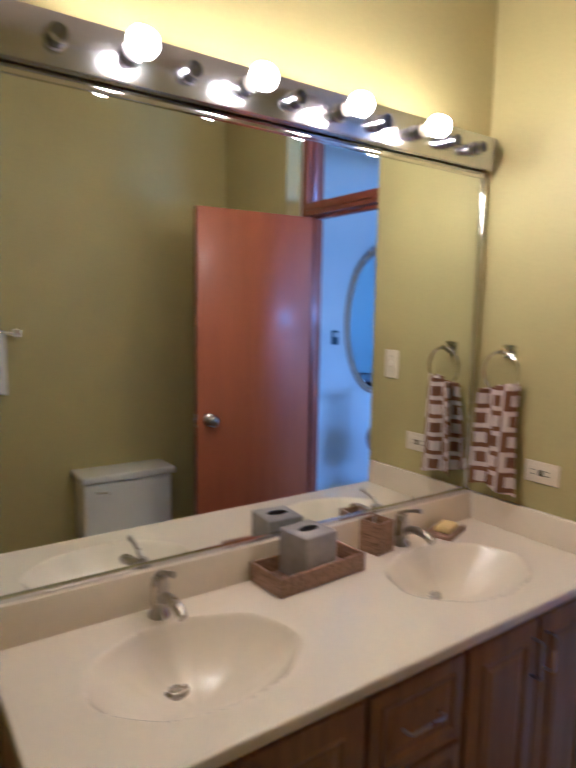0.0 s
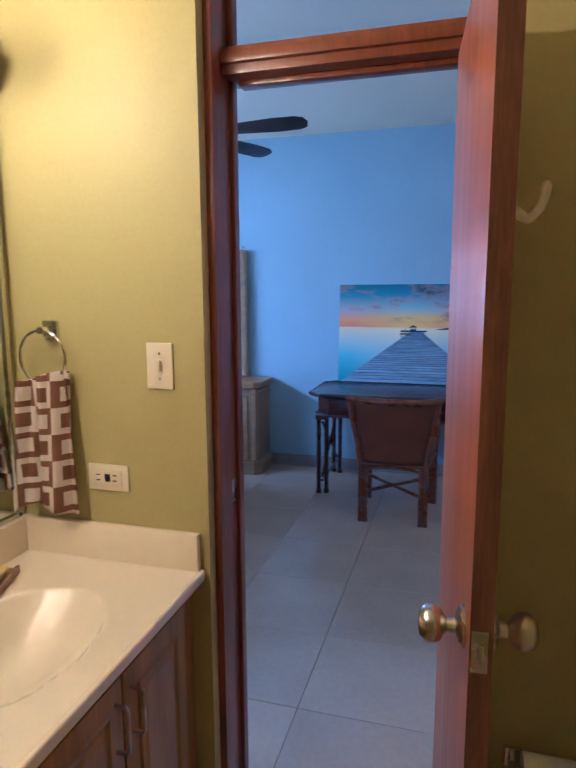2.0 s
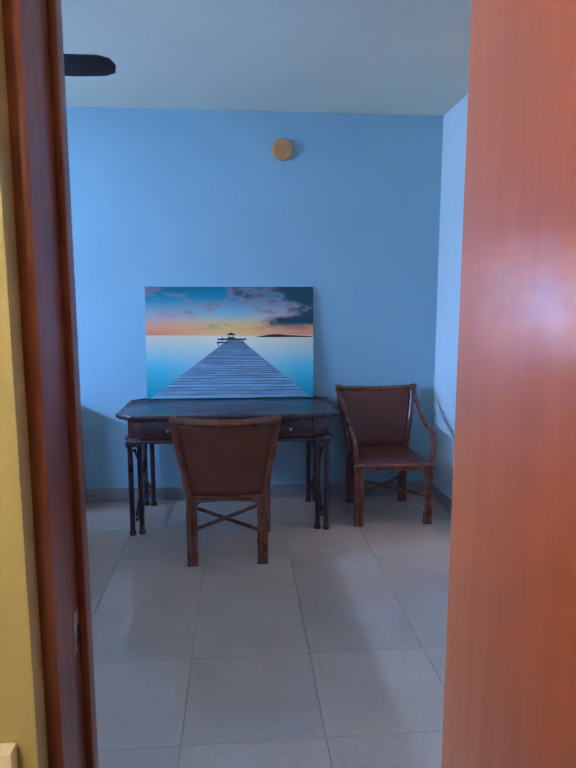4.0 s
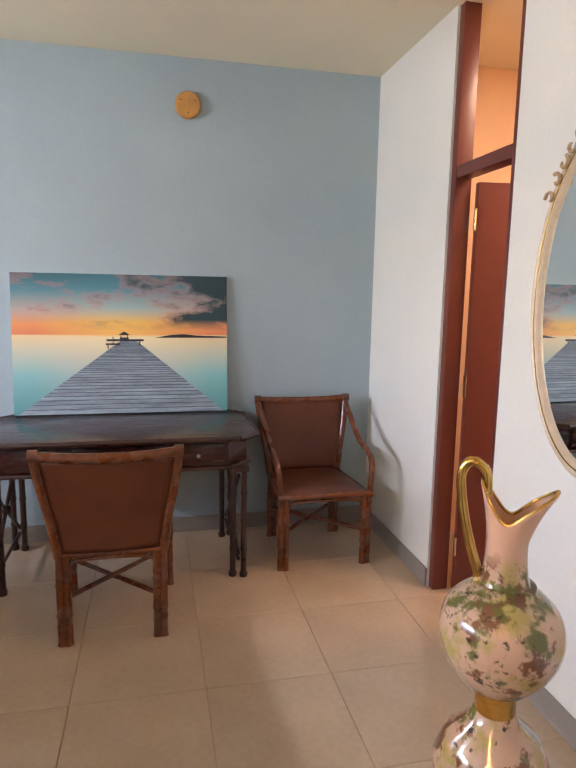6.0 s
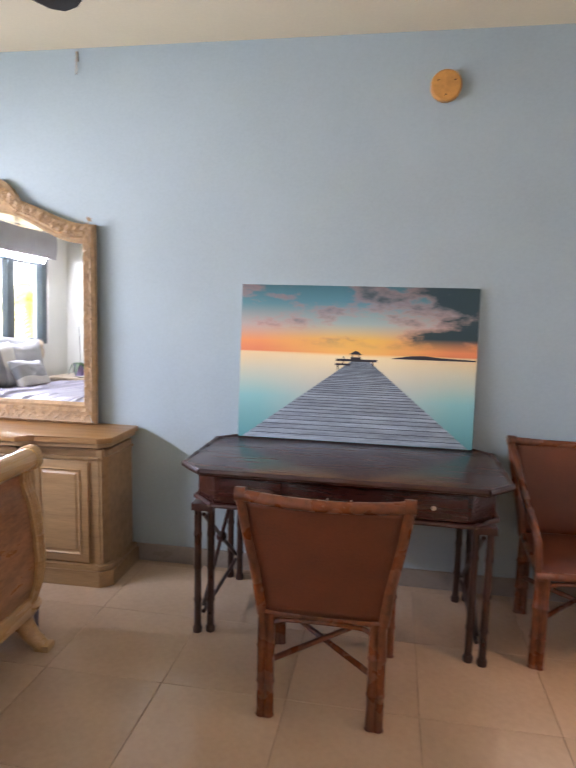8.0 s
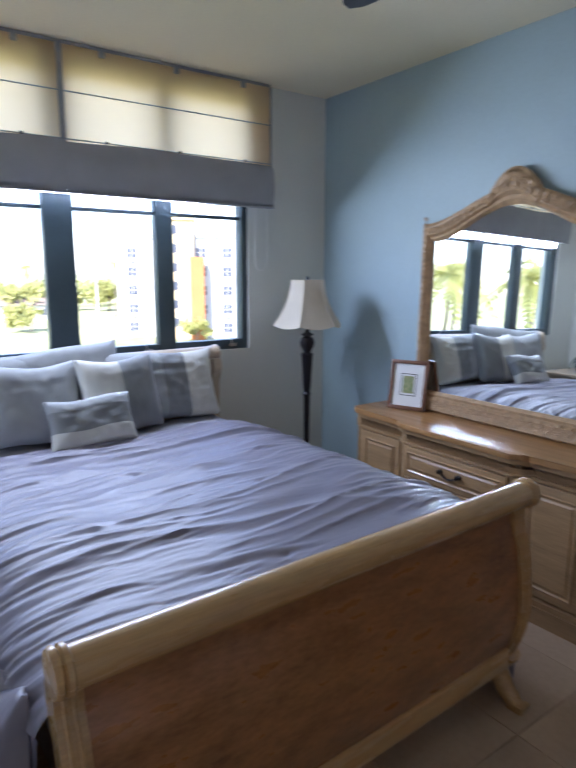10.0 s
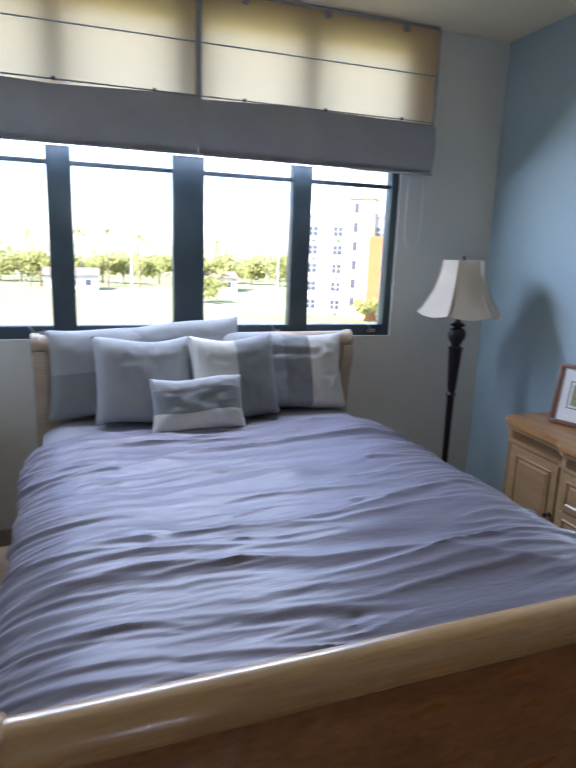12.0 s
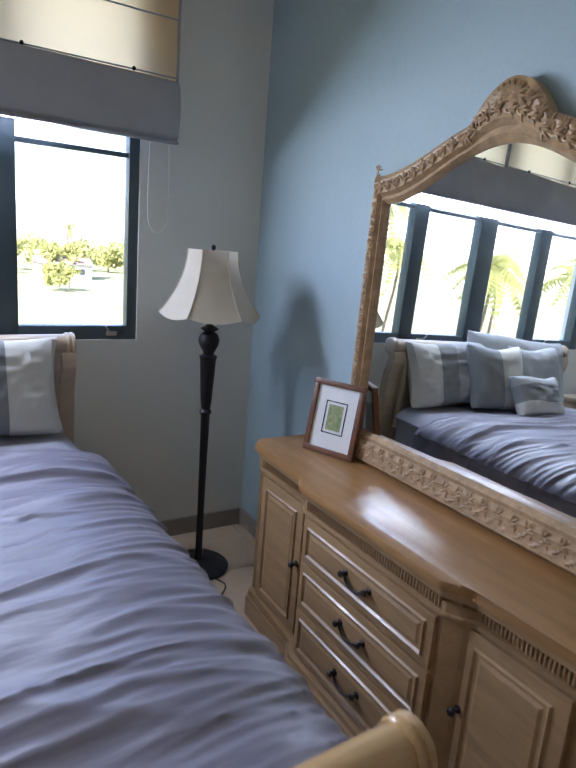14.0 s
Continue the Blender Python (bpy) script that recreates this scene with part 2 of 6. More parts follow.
M_CARVED = mat("carved_gilt_wash", (0.50, 0.33, 0.18), 0.45, var=0.2, scale=22, bump=0.5, bscale=70, dist=0.005)
M_BAR = mat("brushed_light_bar_metal", (0.60, 0.60, 0.66), 0.17, 1.0, var=0.05, scale=6, bump=0.03, stretch=(1, 0.2, 1))
M_BED = mat("bed_honey_wood", (0.60, 0.38, 0.17), 0.27, var=0.16, scale=3, bump=0.04, bscale=22, stretch=(7, 0.6, 7), coat=0.5)
M_BEDPANEL = mat("bed_panel_brown_wood", (0.42, 0.19, 0.075), 0.3, var=0.26, scale=4, bump=0.04, bscale=22, stretch=(5, 1.3, 4), coat=0.4)
M_CREAMW = mat("cream_washed_wood", (0.56, 0.45, 0.33), 0.36, var=0.1, scale=4, bump=0.04, bscale=24, stretch=(7, 0.7, 7), coat=0.2)
M_DUVET = mat("lavender_grey_satin", (0.195, 0.182, 0.235), 0.42, var=0.05, scale=3, bump=0.35, bscale=8, stretch=(7, 1.5, 4), dist=0.005, sheen=0.15, spec=0.4)
M_SHEET = mat("pale_grey_sheet", (0.34, 0.34, 0.40), 0.7, var=0.05, scale=4, bump=0.1, bscale=150)
M_PILA = mat("slate_pillow_cloth", (0.36, 0.375, 0.385), 0.75, var=0.06, scale=5, bump=0.2, bscale=180, sheen=0.2)
M_PILB = mat("dark_slate_pillow_cloth", (0.24, 0.25, 0.255), 0.75, var=0.06, scale=5, bump=0.2, bscale=180, sheen=0.2)
M_PILW = mat("off_white_pillow_cloth", (0.62, 0.61, 0.56), 0.75, var=0.05, scale=5, bump=0.2, bscale=180, sheen=0.2)
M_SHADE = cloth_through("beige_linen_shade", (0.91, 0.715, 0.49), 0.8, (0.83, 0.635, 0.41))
# the same linen, with shade and bluish haze put into its colour
M_LINEN_SHADED = mat("shaded_linen", (0.41, 0.415, 0.44), 0.9, var=0.07, scale=6, bump=0.2, bscale=200)
M_LAMPSH = cloth_through("cream_lamp_shade", (0.72, 0.64, 0.52), 0.3)
M_GOLD = mat("gold_leaf", (0.75, 0.47, 0.13), 0.22, 1.0, var=0.2, scale=18, bump=0.05)
M_LEAF = mat("orchid_leaf", (0.03, 0.075, 0.03), 0.4, var=0.2, scale=10)
M_PETAL = cloth_through("white_orchid_petal", (0.85, 0.86, 0.82), 0.35)
M_POT = mat("lilac_pot", (0.36, 0.28, 0.55), 0.4, var=0.05)
M_BROWNFR = mat("walnut_photo_frame", (0.20, 0.08, 0.04), 0.35, var=0.2, scale=8, bump=0.05)
M_PAPER = mat("white_mat_board", (0.80, 0.80, 0.78), 0.8, var=0.02, bump=0.02)
M_BLADE = mat("dark_fan_blade", (0.03, 0.022, 0.02), 0.4, var=0.2, scale=6, stretch=(1, 5, 1))
M_TERRA = mat("orange_wood_cover", (0.62, 0.30, 0.08), 0.5, var=0.15, scale=20, bump=0.1)
# foliage green, made paler than leaves are: haze and glare in the colour
M_GREEN = cloth_through("hazed_tree_leaves", (0.38, 0.38, 0.14), 0.45, (0.27, 0.28, 0.09))
M_TRUNK = mat("palm_bark", (0.22, 0.17, 0.12), 0.9, var=0.3, scale=4)
M_FIELD = mat("dry_field_grass", (0.11, 0.135, 0.04), 0.95, var=0.35, scale=0.045, bump=0, bscale=0.5, col2=(0.29, 0.28, 0.13))
M_BLDG = mat("white_render_wall", (0.42, 0.41, 0.38), 0.85, var=0.05, scale=0.3, bump=0)
M_BLDGY = mat("cream_render_wall", (0.44, 0.35, 0.19), 0.85, var=0.05, scale=0.3, bump=0)
M_ORANGE = mat("orange_render", (0.34, 0.12, 0.032), 0.8, var=0.06, scale=0.3, bump=0)
M_PANE = mat("far_window_pane", (0.05, 0.06, 0.08), 0.3, var=0.1, bump=0)
M_MAROON = mat("maroon_door_paint", (0.15, 0.034, 0.024), 0.38, var=0.08, scale=4, bump=0.04, bscale=40, coat=0.15)

# ---- setting ----
XW, XE, YS, YN, ZC = -3.89, 1.268, 2.38, 5.92, 2.812      # bedroom
BW, BE, BS, BN = -1.02, 0.80, -0.70, 2.20                 # bathroom


def wall(name, boxes, material):
    bm = B()
    for b in boxes:
        box(bm, *b)
    return solid(name, bm, material, name.replace("_", " ") + " with smooth painted plaster", "wall", kind="structure", smooth=False)


solid("floor", box(B(), -4.1, 3.2, -0.9, 6.1, -0.25, -0.006), M_GROUT, "beige polished tile floor with thin grout joints", "floor", kind="structure")
solid("ceiling", box(B(), -4.1, 3.2, -0.9, 6.1, ZC, ZC + 0.2), M_CEIL, "plain cream plaster ceiling", "ceiling", kind="structure", smooth=False)
wall("wall_north", [(-4.1, 3.2, YN, YN + 0.18, 0, ZC)], M_BLUE)
# window opening y 2.78..5.27, z 1.105..2.72
WY0, WY1, WZ0, WZ1 = 2.78, 5.27, 1.105, 2.72
wall("wall_west", [(-4.07, XW, YS - 0.18, WY0, 0, ZC), (-4.07, XW, WY1, YN, 0, ZC), (-4.07, XW, WY0, WY1, 0, WZ0), (-4.07, XW, WY0, WY1, WZ1, ZC)], M_PALE)
# side door opening y 4.42..4.96 to the ceiling
wall("wall_east", [(XE, XE + 0.10, YS - 0.05, 4.42, 0, ZC), (XE, XE + 0.10, 4.96, YN, 0, ZC)], M_PALE)
# wall with the bathroom door: bedroom skin and bathroom skin
DX0, DX1 = -0.475, 0.185
wall("wall_south", [(-4.07, DX0, BN + 0.09, YS, 0, ZC), (DX1, XE, BN + 0.09, YS, 0, ZC)], M_PALE)
wall("bathroom_wall_north", [(BW - 0.1, DX0, BN, BN + 0.088, 0, ZC), (DX1, BE + 0.1, BN, BN + 0.088, 0, ZC)], M_OLIVE)
wall("bathroom_wall_west", [(BW - 0.1, BW, BS, BN, 0, ZC)], M_OLIVE)
wall("bathroom_wall_east", [(BE, BE + 0.1, BS, BN, 0, ZC)], M_OLIVE)
wall("bathroom_wall_south", [(BW - 0.1, BE + 0.1, BS - 0.1, BS, 0, ZC)], M_OLIVE)
wall("side_room_walls", [(2.75, 2.85, 3.3, 5.7, 0, ZC), (1.366, 2.75, 5.6, 5.7, 0, ZC), (1.366, 2.75, 3.3, 3.4, 0, ZC)], M_PEACH)


def skirting(name, runs):
    bm = B()
    for r in runs:
        box(bm, *r, 0.003, 1)
    return solid(name, bm, M_BASE, "taupe tile skirting along the wall foot", "baseboard", kind="structure")


skirting("baseboard", [(XW + 0.012, XE - 0.012, YN - 0.012, YN + 0.002, 0, 0.1), (XW - 0.002, XW + 0.012, YS + 0.012, YN - 0.012, 0, 0.1),
                       (XE - 0.012, XE + 0.002, 4.962, YN - 0.012, 0, 0.1), (XE - 0.012, XE + 0.002, YS + 0.012, 4.418, 0, 0.1),
                       (XW + 0.012, DX0 - 0.01, YS - 0.002, YS + 0.012, 0, 0.1), (DX1 + 0.01, XE - 0.012, YS - 0.002, YS + 0.012, 0, 0.1)])


# ---- doors ----
def hinge(parent, x, y, z, dx):
    bm = B()
    box(bm, x - 0.022 if dx < 0 else x, x if dx < 0 else x + 0.022, y - 0.002, y + 0.002, z - 0.045, z + 0.045)
    cyl(bm, (x, y, z - 0.046), (x, y, z + 0.046), 0.006, seg=8)
    return part("hinge", bm, M_NICKEL, parent, "worn steel hinge")


door = thing("door_1", "red-brown wooden door frame with a glazed transom above", "door frame", (-0.14, 2.35, 0), kind="structure")
F0, F1 = 2.295, 2.40
for nm, x0, x1 in (("jamb", DX0 - 0.002, -0.455), ("jamb", 0.14, DX1 + 0.002)):
    bm = box(B(), x0, x1, F0 if x0 > 0 else 2.236, F1, 0, ZC - 0.002, 0.004)
    s = -1 if x0 > 0 else 1
    e = x1 if s > 0 else x0
    box(bm, min(e, e + s * 0.014), max(e, e + s * 0.011), F0 + 0.045, F1 - 0.03, 0.002, 2.05, 0.003)
    part(nm, bm, M_FRAME, door)
bm = box(B(), -0.455, 0.14, F0, F1, 2.05, 2.112, 0.004)
box(bm, -0.455, 0.14, F0 - 0.012, F0 + 0.01, 2.072, 2.098, 0.005)
box(bm, -0.43, 0.14, F0 + 0.045, F1 - 0.02, 2.037, 2.052, 0.003)
part("header", bm, M_FRAME, door)
bm = box(B(), -0.456, 0.141, 2.345, 2.35, 2.111, ZC - 0.004)
tp = part("transom_pane", bm, M_GLASS, door, "clear transom glass")
tp.visible_shadow = False
bm = B()
for x0, x1, z0, z1 in ((-0.455, -0.44, 2.112, ZC - 0.003), (0.125, 0.14, 2.112, ZC - 0.003)):
    box(bm, x0, x1, 2.33, 2.365, z0, z1, 0.003)
part("transom_bead", bm, M_FRAME, door)
bm = B()
for z in (1.02, 0.55, 1.55, 0.22):
    lathe(bm, [(0.0, -0.004), (0.007, -0.004), (0.008, 0.0)], (-0.4555, 2.38, z), 8, 'x')
part("strike_plate", box(bm, -0.4565, -0.4535, 2.31, 2.335, 1.0, 1.06, 0.001), M_NICKEL, door)

# the leaf stands open into the bathroom
leaf = thing("bathroom_door_leaf", "red-brown veneered flush door standing open, with a brass-toned knob", "door", (0.094, 2.285, 0), rz=-84.8, kind="structure")
LW = 0.60
part("slab", box(B(), 0, LW, -0.014, 0.018, 0.012, 2.035, 0.004), M_DOOR, leaf, local=True)


def knob(parent, x, y, z, s):
    bm = lathe(B(), [(0.0, 0), (0.034, 0), (0.034, 0.006), (0.026, 0.012), (0.013, 0.016), (0.011, 0.03), (0.014, 0.034), (0.026, 0.042), (0.031, 0.054), (0.029, 0.068), (0.02, 0.078), (0.0, 0.081)], (0, 0, 0), 24, 'y')
    bm.transform(Matrix.Translation((x, y, z)) @ Matrix.Diagonal((0.9, 0.82 * s, 0.9, 1)))
    return part("knob", bm, M_NICKEL, parent, "worn brushed metal knob", local=True)


knob(leaf, LW - 0.06, 0.0205, 1.066, 1)
knob(leaf, LW - 0.06, -0.0145, 1.066, -1)
part("edge_band", box(B(), LW, LW + 0.0015, -0.0135, 0.0175, 0.016, 2.031), M_EDGE, leaf, "dark bare wooden door edge", local=True)
bm = box(B(), LW + 0.001, LW + 0.0035, -0.011, 0.011, 1.035, 1.095, 0.001)
box(bm, LW, LW + 0.010, -0.006, 0.006, 1.055, 1.078, 0.002)
part("latch", bm, M_NICKEL, leaf, "tarnished latch plate", local=True)
for z in (0.22, 1.27, 1.85):
    bm = cyl(B(), (-0.004, 0.022, z - 0.05), (-0.004, 0.022, z + 0.05), 0.007, seg=10)
    box(bm, 0.0, 0.028, 0.0195, 0.022, z - 0.045, z + 0.045)
    part("hinge", bm, M_DARKMET, leaf, "dark steel hinge", local=True)
bm = box(B(), LW - 0.058, LW - 0.036, 0.02, 0.024, 1.63, 1.74, 0.004)
tube(bm, bez([(LW - 0.047, 0.024, 1.65), (LW - 0.047, 0.04, 1.64), (LW - 0.047, 0.055, 1.655), (LW - 0.047, 0.062, 1.685)], 6), [0.007] * 18 + [0.003], 8)
part("coat_hook", bm, M_ALMOND, leaf, "white plastic hook", local=True)

d2 = thing("door_2", "brown-painted timber frame of the side room with a transom opening", "door frame", (1.4, 4.7, 0), kind="structure")
part("jamb", box(B(), XE + 0.012, 1.362, 4.915, 4.962, 0, ZC - 0.002, 0.004), M_MAROON, d2)
part("jamb", box(B(), XE + 0.012, 1.362, 4.418, 4.465, 0, ZC - 0.002, 0.004), M_MAROON, d2)
part("header", box(B(), XE + 0.016, 1.362, 4.465, 4.915, 2.05, 2.105, 0.004), M_MAROON, d2)
leaf2 = thing("side_door_leaf", "brown painted flush door hinged open into the side room", "door", (1.378, 4.912, 0), rz=-8, kind="structure")
part("slab", box(B(), 0.004, 0.47, -0.04, 0.0, 0.01, 2.03, 0.004), M_MAROON, leaf2, local=True)
for z in (0.25, 1.07, 1.86):
    bm = box(B(), -0.002, 0.0035, -0.038, -0.004, z - 0.05, z + 0.05, 0.001)
    cyl(bm, (-0.004, -0.042, z - 0.05), (-0.004, -0.042, z + 0.05), 0.007, seg=8)
    part("hinge", bm, M_CHROME, leaf2, "bright steel hinge", local=True)

# ---- window ----
win = thing("window_1", "dark grey metal window of four tall lights", "window", (-3.95, 4.02, 1.1), kind="structure")
panes = ((2.874, 3.36), (3.477, 3.969), (4.133, 4.622), (4.735, 5.223))
edges = [WY0 - 0.004] + [v for p in panes for v in p] + [WY1 + 0.004]
FX0, FX1 = -3.975, -3.905
for k in range(0, len(edges), 2):
    part("mullion", box(B(), FX0, FX1, edges[k], edges[k + 1], WZ0 - 0.004, WZ1 + 0.004, 0.004), M_WINFR, win)
for y0, y1 in panes:
    part("rail", box(B(), FX0 + 0.002, FX1 - 0.002, y0, y1, WZ0 - 0.004, 1.17, 0.004), M_WINFR, win)
    part("rail", box(B(), FX0 + 0.002, FX1 - 0.002, y0, y1, 2.66, WZ1 + 0.004, 0.004), M_WINFR, win)
    part("glazing_bar", box(B(), -3.955, -3.922, y0, y1, 1.957, 1.978, 0.003), M_WINFR, win)
    g = part("pane", box(B(), -3.942, -3.938, y0, y1, 1.17, 2.66), M_GLASS, win)
    g.visible_shadow = False
    e = y1 - 0.1
    bm = box(B(), FX1 - 0.002, FX1 + 0.012, e, e + 0.05, 1.125, 1.145, 0.003)
    tube(bm, [(FX1 + 0.01, e + 0.012, 1.135), (FX1 + 0.03, e + 0.005, 1.15), (FX1 + 0.04, e - 0.01, 1.175)], [0.006, 0.006, 0.004], 8)
    part("crank", bm, M_NICKEL, win, "small metal window crank")

# ---- bathroom ----
# counter with two moulded basins: the top is a sheet that dips into each bowl
CX0, CX1, CY0, CY1, CZ = -1.0, -0.49, 0.63, 2.196, 0.86
BOWLS = ((-0.745, 0.985), (-0.738, 1.795))


def counter_top(u, v):
    x, y = CX0 + (CX1 - CX0) * u, CY0 + (CY1 - CY0) * v
    z = CZ
    for bx, by in BOWLS:
        a = math.atan2(y - by, x - bx)
        rim = 1.0 + 0.014 * math.cos(9 * a)
        d = math.hypot((x - bx) / 0.168, (y - by) / 0.228) / rim
        if d < 1.0:
            z -= 0.112 * (1 - d ** 2.3) ** 0.95
            z -= 0.0025 * max(0, math.sin(7 * a)) * min(1, max(0, (1 - d) * 4)) * min(1, d * 3)
    return x, y, z


vt = thing("vanity_countertop", "cream cultured marble vanity top with two moulded shell basins", "countertop", (-0.75, 1.4, 0.83))
bm = sheet(B(), counter_top, 84, 250)
part("top_surface", bm, M_COUNTER, vt)
bm = box(B(), CX1 - 0.012, CX1 + 0.004, CY0 - 0.004, CY1, 0.832, 0.8605, 0.006, 3)
box(bm, CX0, CX1, CY0 - 0.006, CY0 + 0.006, 0.832, 0.8605, 0.005, 3)
part("front_edge", bm, M_COUNTER, vt)
part("backsplash", box(B(), BW + 0.001, CX0 + 0.004, CY0 - 0.005, CY1 - 0.02, 0.84, 0.955, 0.004), M_COUNTER, vt)
part("side_splash", box(B(), BW + 0.001, CX1 - 0.008, CY1 - 0.019, BN - 0.0005, 0.84, 0.955, 0.005), M_COUNTER, vt)
for bx, by in BOWLS:
    bm = lathe(B(), [(0.0, 0.006), (0.013, 0.006), (0.017, 0.002), (0.025, 0.004), (0.029, 0.0), (0.029, -0.01)], (-0.815, by - 0.02, 0.760), 20)
    part("drain", bm, M_NICKEL, vt, "metal pop-up drain")


def panel_door(parent, x, y0, y1, z0, z1, name="cabinet_door"):
    """A raised-panel front in the plane x, facing +x."""
    bm = box(B(), x, x + 0.018, y0, y1, z0, z1, 0.003)
    s = 0.05 if z1 - z0 > 0.25 else 0.03
    d = part(name, bm, M_VAN, parent)
    bm = B()
    rings = []
    for o, h in ((s, 0.0182), (s + 0.004, 0.024), (s + 0.012, 0.0185), (s + 0.02, 0.0185), (s + 0.032, 0.0225)):
        rings.append([bm.verts.new((x + h, yy, zz)) for yy, zz in ((y0 + o, z0 + o), (y1 - o, z0 + o), (y1 - o, z1 - o), (y0 + o, z1 - o))])
    for a, b in zip(rings, rings[1:]):
        for k in range(4):
            bm.faces.new((a[k], a[(k + 1) % 4], b[(k + 1) % 4], b[k]))
    bm.faces.new(rings[-1])
    part("raised_panel", bm, M_VAN, d, smooth=False)
    return d


def bar_pull(parent, a, b, off=(0.028, 0, 0)):
    a, b, o = Vector(a), Vector(b), Vector(off)
    bm = tube(B(), [a, a + o * 0.85, a + o + (b - a) * 0.06, b + o - (b - a) * 0.06, b + o * 0.85, b], 0.0045, 8)
    return part("handle", bm, M_NICKEL, parent, "bent brushed metal pull")


van = thing("vanity_cabinet", "dark stained oak vanity cabinet with panel doors and drawers", "cabinet", (-0.75, 1.4, 0))
part("carcass", box(B(), BW + 0.002, -0.53, CY0 + 0.02, 2.15, 0.09, 0.728, 0.002), M_VAN, van)
part("face_frame", box(B(), -0.552, -0.53, CY0 + 0.02, 2.15, 0.728, 0.834, 0.002), M_VAN, van)
part("end_panel", box(B(), BW + 0.002, -0.552, CY0 + 0.02, CY0 + 0.038, 0.728, 0.834), M_VAN, van)
part("toe_kick", box(B(), BW + 0.01, -0.60, CY0 + 0.03, 2.14, 0.0, 0.09), M_BLACK, van)
part("filler", box(B(), -0.56, -0.527, 2.15, BN - 0.001, 0.0, 0.832, 0.002), M_VAN, van)
for y0, y1, hy in ((1.565, 1.842, 1.815), (1.848, 2.125, 1.875), (0.665, 0.945, 0.92), (0.951, 1.235, 0.975)):
    d = panel_door(van, -0.53, y0, y1, 0.12, 0.80)
    bar_pull(d, (-0.511, hy, 0.655), (-0.511, hy, 0.755))
for z0, z1 in ((0.60, 0.80), (0.36, 0.585), (0.12, 0.345)):
    d = panel_door(van, -0.53, 1.255, 1.545, z0, z1, "drawer")
    bar_pull(d, (-0.511, 1.345, (z0 + z1) / 2), (-0.511, 1.455, (z0 + z1) / 2))


def faucet(y):
    f = thing("faucet", "brushed metal single-lever basin faucet", "faucet", (-0.955, y, CZ), group="basin faucets")
    part("body", lathe(B(), [(0.0, 0), (0.027, 0), (0.027, 0.006), (0.021, 0.014), (0.019, 0.06), (0.022, 0.075), (0.018, 0.095), (0.0, 0.099)], seg=20), M_NICKEL, f, local=True)
    pts = bez([(0.01, 0, 0.045), (0.05, 0, 0.062), (0.10, 0, 0.06), (0.125, 0, 0.048)], 6)
    part("spout", tube(B(), pts, [0.013] * (len(pts) - 1) + [0.0125], 12), M_NICKEL, f, local=True)
    pts = bez([(-0.01, 0, 0.095), (0.02, 0, 0.112), (0.075, 0, 0.128)], 6)
    bm = tube(B(), pts, [0.009, 0.009, 0.008, 0.008, 0.007, 0.007, 0.006, 0.006, 0.006, 0.006, 0.006, 0.007, 0.008][:len(pts)], 10)
    part("lever", bm, M_NICKEL, f, local=True)
    return f


fa = faucet(0.99)
copy_thing(fa, pose(-0.957, 1.79, CZ))

# tray, tissue box, tumbler, soap
tr = thing("wooden_tray", "carved brown wooden tray on the vanity top", "tray", (-0.938, 1.413, CZ), rz=3)
part("base", box(B(), -0.068, 0.068, -0.146, 0.146, 0, 0.008, 0.002), M_TRAYW, tr, local=True)
for a in ((-0.07, -0.06, -0.148, 0.148), (0.06, 0.07, -0.148, 0.148), (-0.06, 0.06, -0.148, -0.138), (-0.06, 0.06, 0.138, 0.148)):
    part("side", box(B(), *a, 0.002, 0.052, 0.003), M_TRAYW, tr, local=True)
tb = thing("tissue_box", "grey stone-look square tissue box cover in the tray", "tissue box", (-0.938, 1.41, CZ + 0.008), rz=6)
part("cover", box(B(), -0.056, 0.056, -0.056, 0.056, 0, 0.125, 0.006, 3), M_STONEB, tb, local=True)
bm = B()
for r0, h0 in ((0.04, 0.1252),):
    lathe(bm, [(0.0, 0.0), (0.026, 0.0), (0.031, 0.0025), (0.034, 0.0)], (0, 0, 0.1255), 20)
bm.transform(Matrix.Translation((0, 0, 0.0375)) @ Matrix.Diagonal((0.5, 0.95, 0.7, 1)))
part("opening_rim", bm, M_BLACK, tb, "dark oval opening", local=True)
tu = thing("square_tumbler", "carved brown wooden square tumbler", "tumbler", (-0.965, 1.69, CZ), rz=8)
for a in ((-0.037, -0.029, -0.037, 0.037), (0.029, 0.037, -0.037, 0.037), (-0.029, 0.029, -0.037, -0.029), (-0.029, 0.029, 0.029, 0.037)):
    part("side", box(B(), *a, 0, 0.098, 0.002), M_TRAYW, tu, local=True)
part("bottom", box(B(), -0.03, 0.03, -0.03, 0.03, 0.0, 0.01), M_TRAYW, tu, local=True)
sdsh = thing("soap_dish", "brown wooden soap dish", "soap dish", (-0.945, 1.985, CZ), rz=20)
bm = box(B(), -0.043, 0.043, -0.065, 0.065, 0, 0.012, 0.003)
box(bm, -0.043, -0.035, -0.065, 0.065, 0.010, 0.02, 0.002)
box(bm, 0.035, 0.043, -0.065, 0.065, 0.010, 0.02, 0.002)
part("dish", bm, M_TRAYW, sdsh, local=True)
so = thing("soap_bar", "yellow bar of soap on the dish", "soap", (-0.945, 1.985, CZ + 0.012), rz=20)
part("bar", box(B(), -0.026, 0.026, -0.042, 0.042, 0, 0.02, 0.009, 4), M_SOAP, so, local=True)

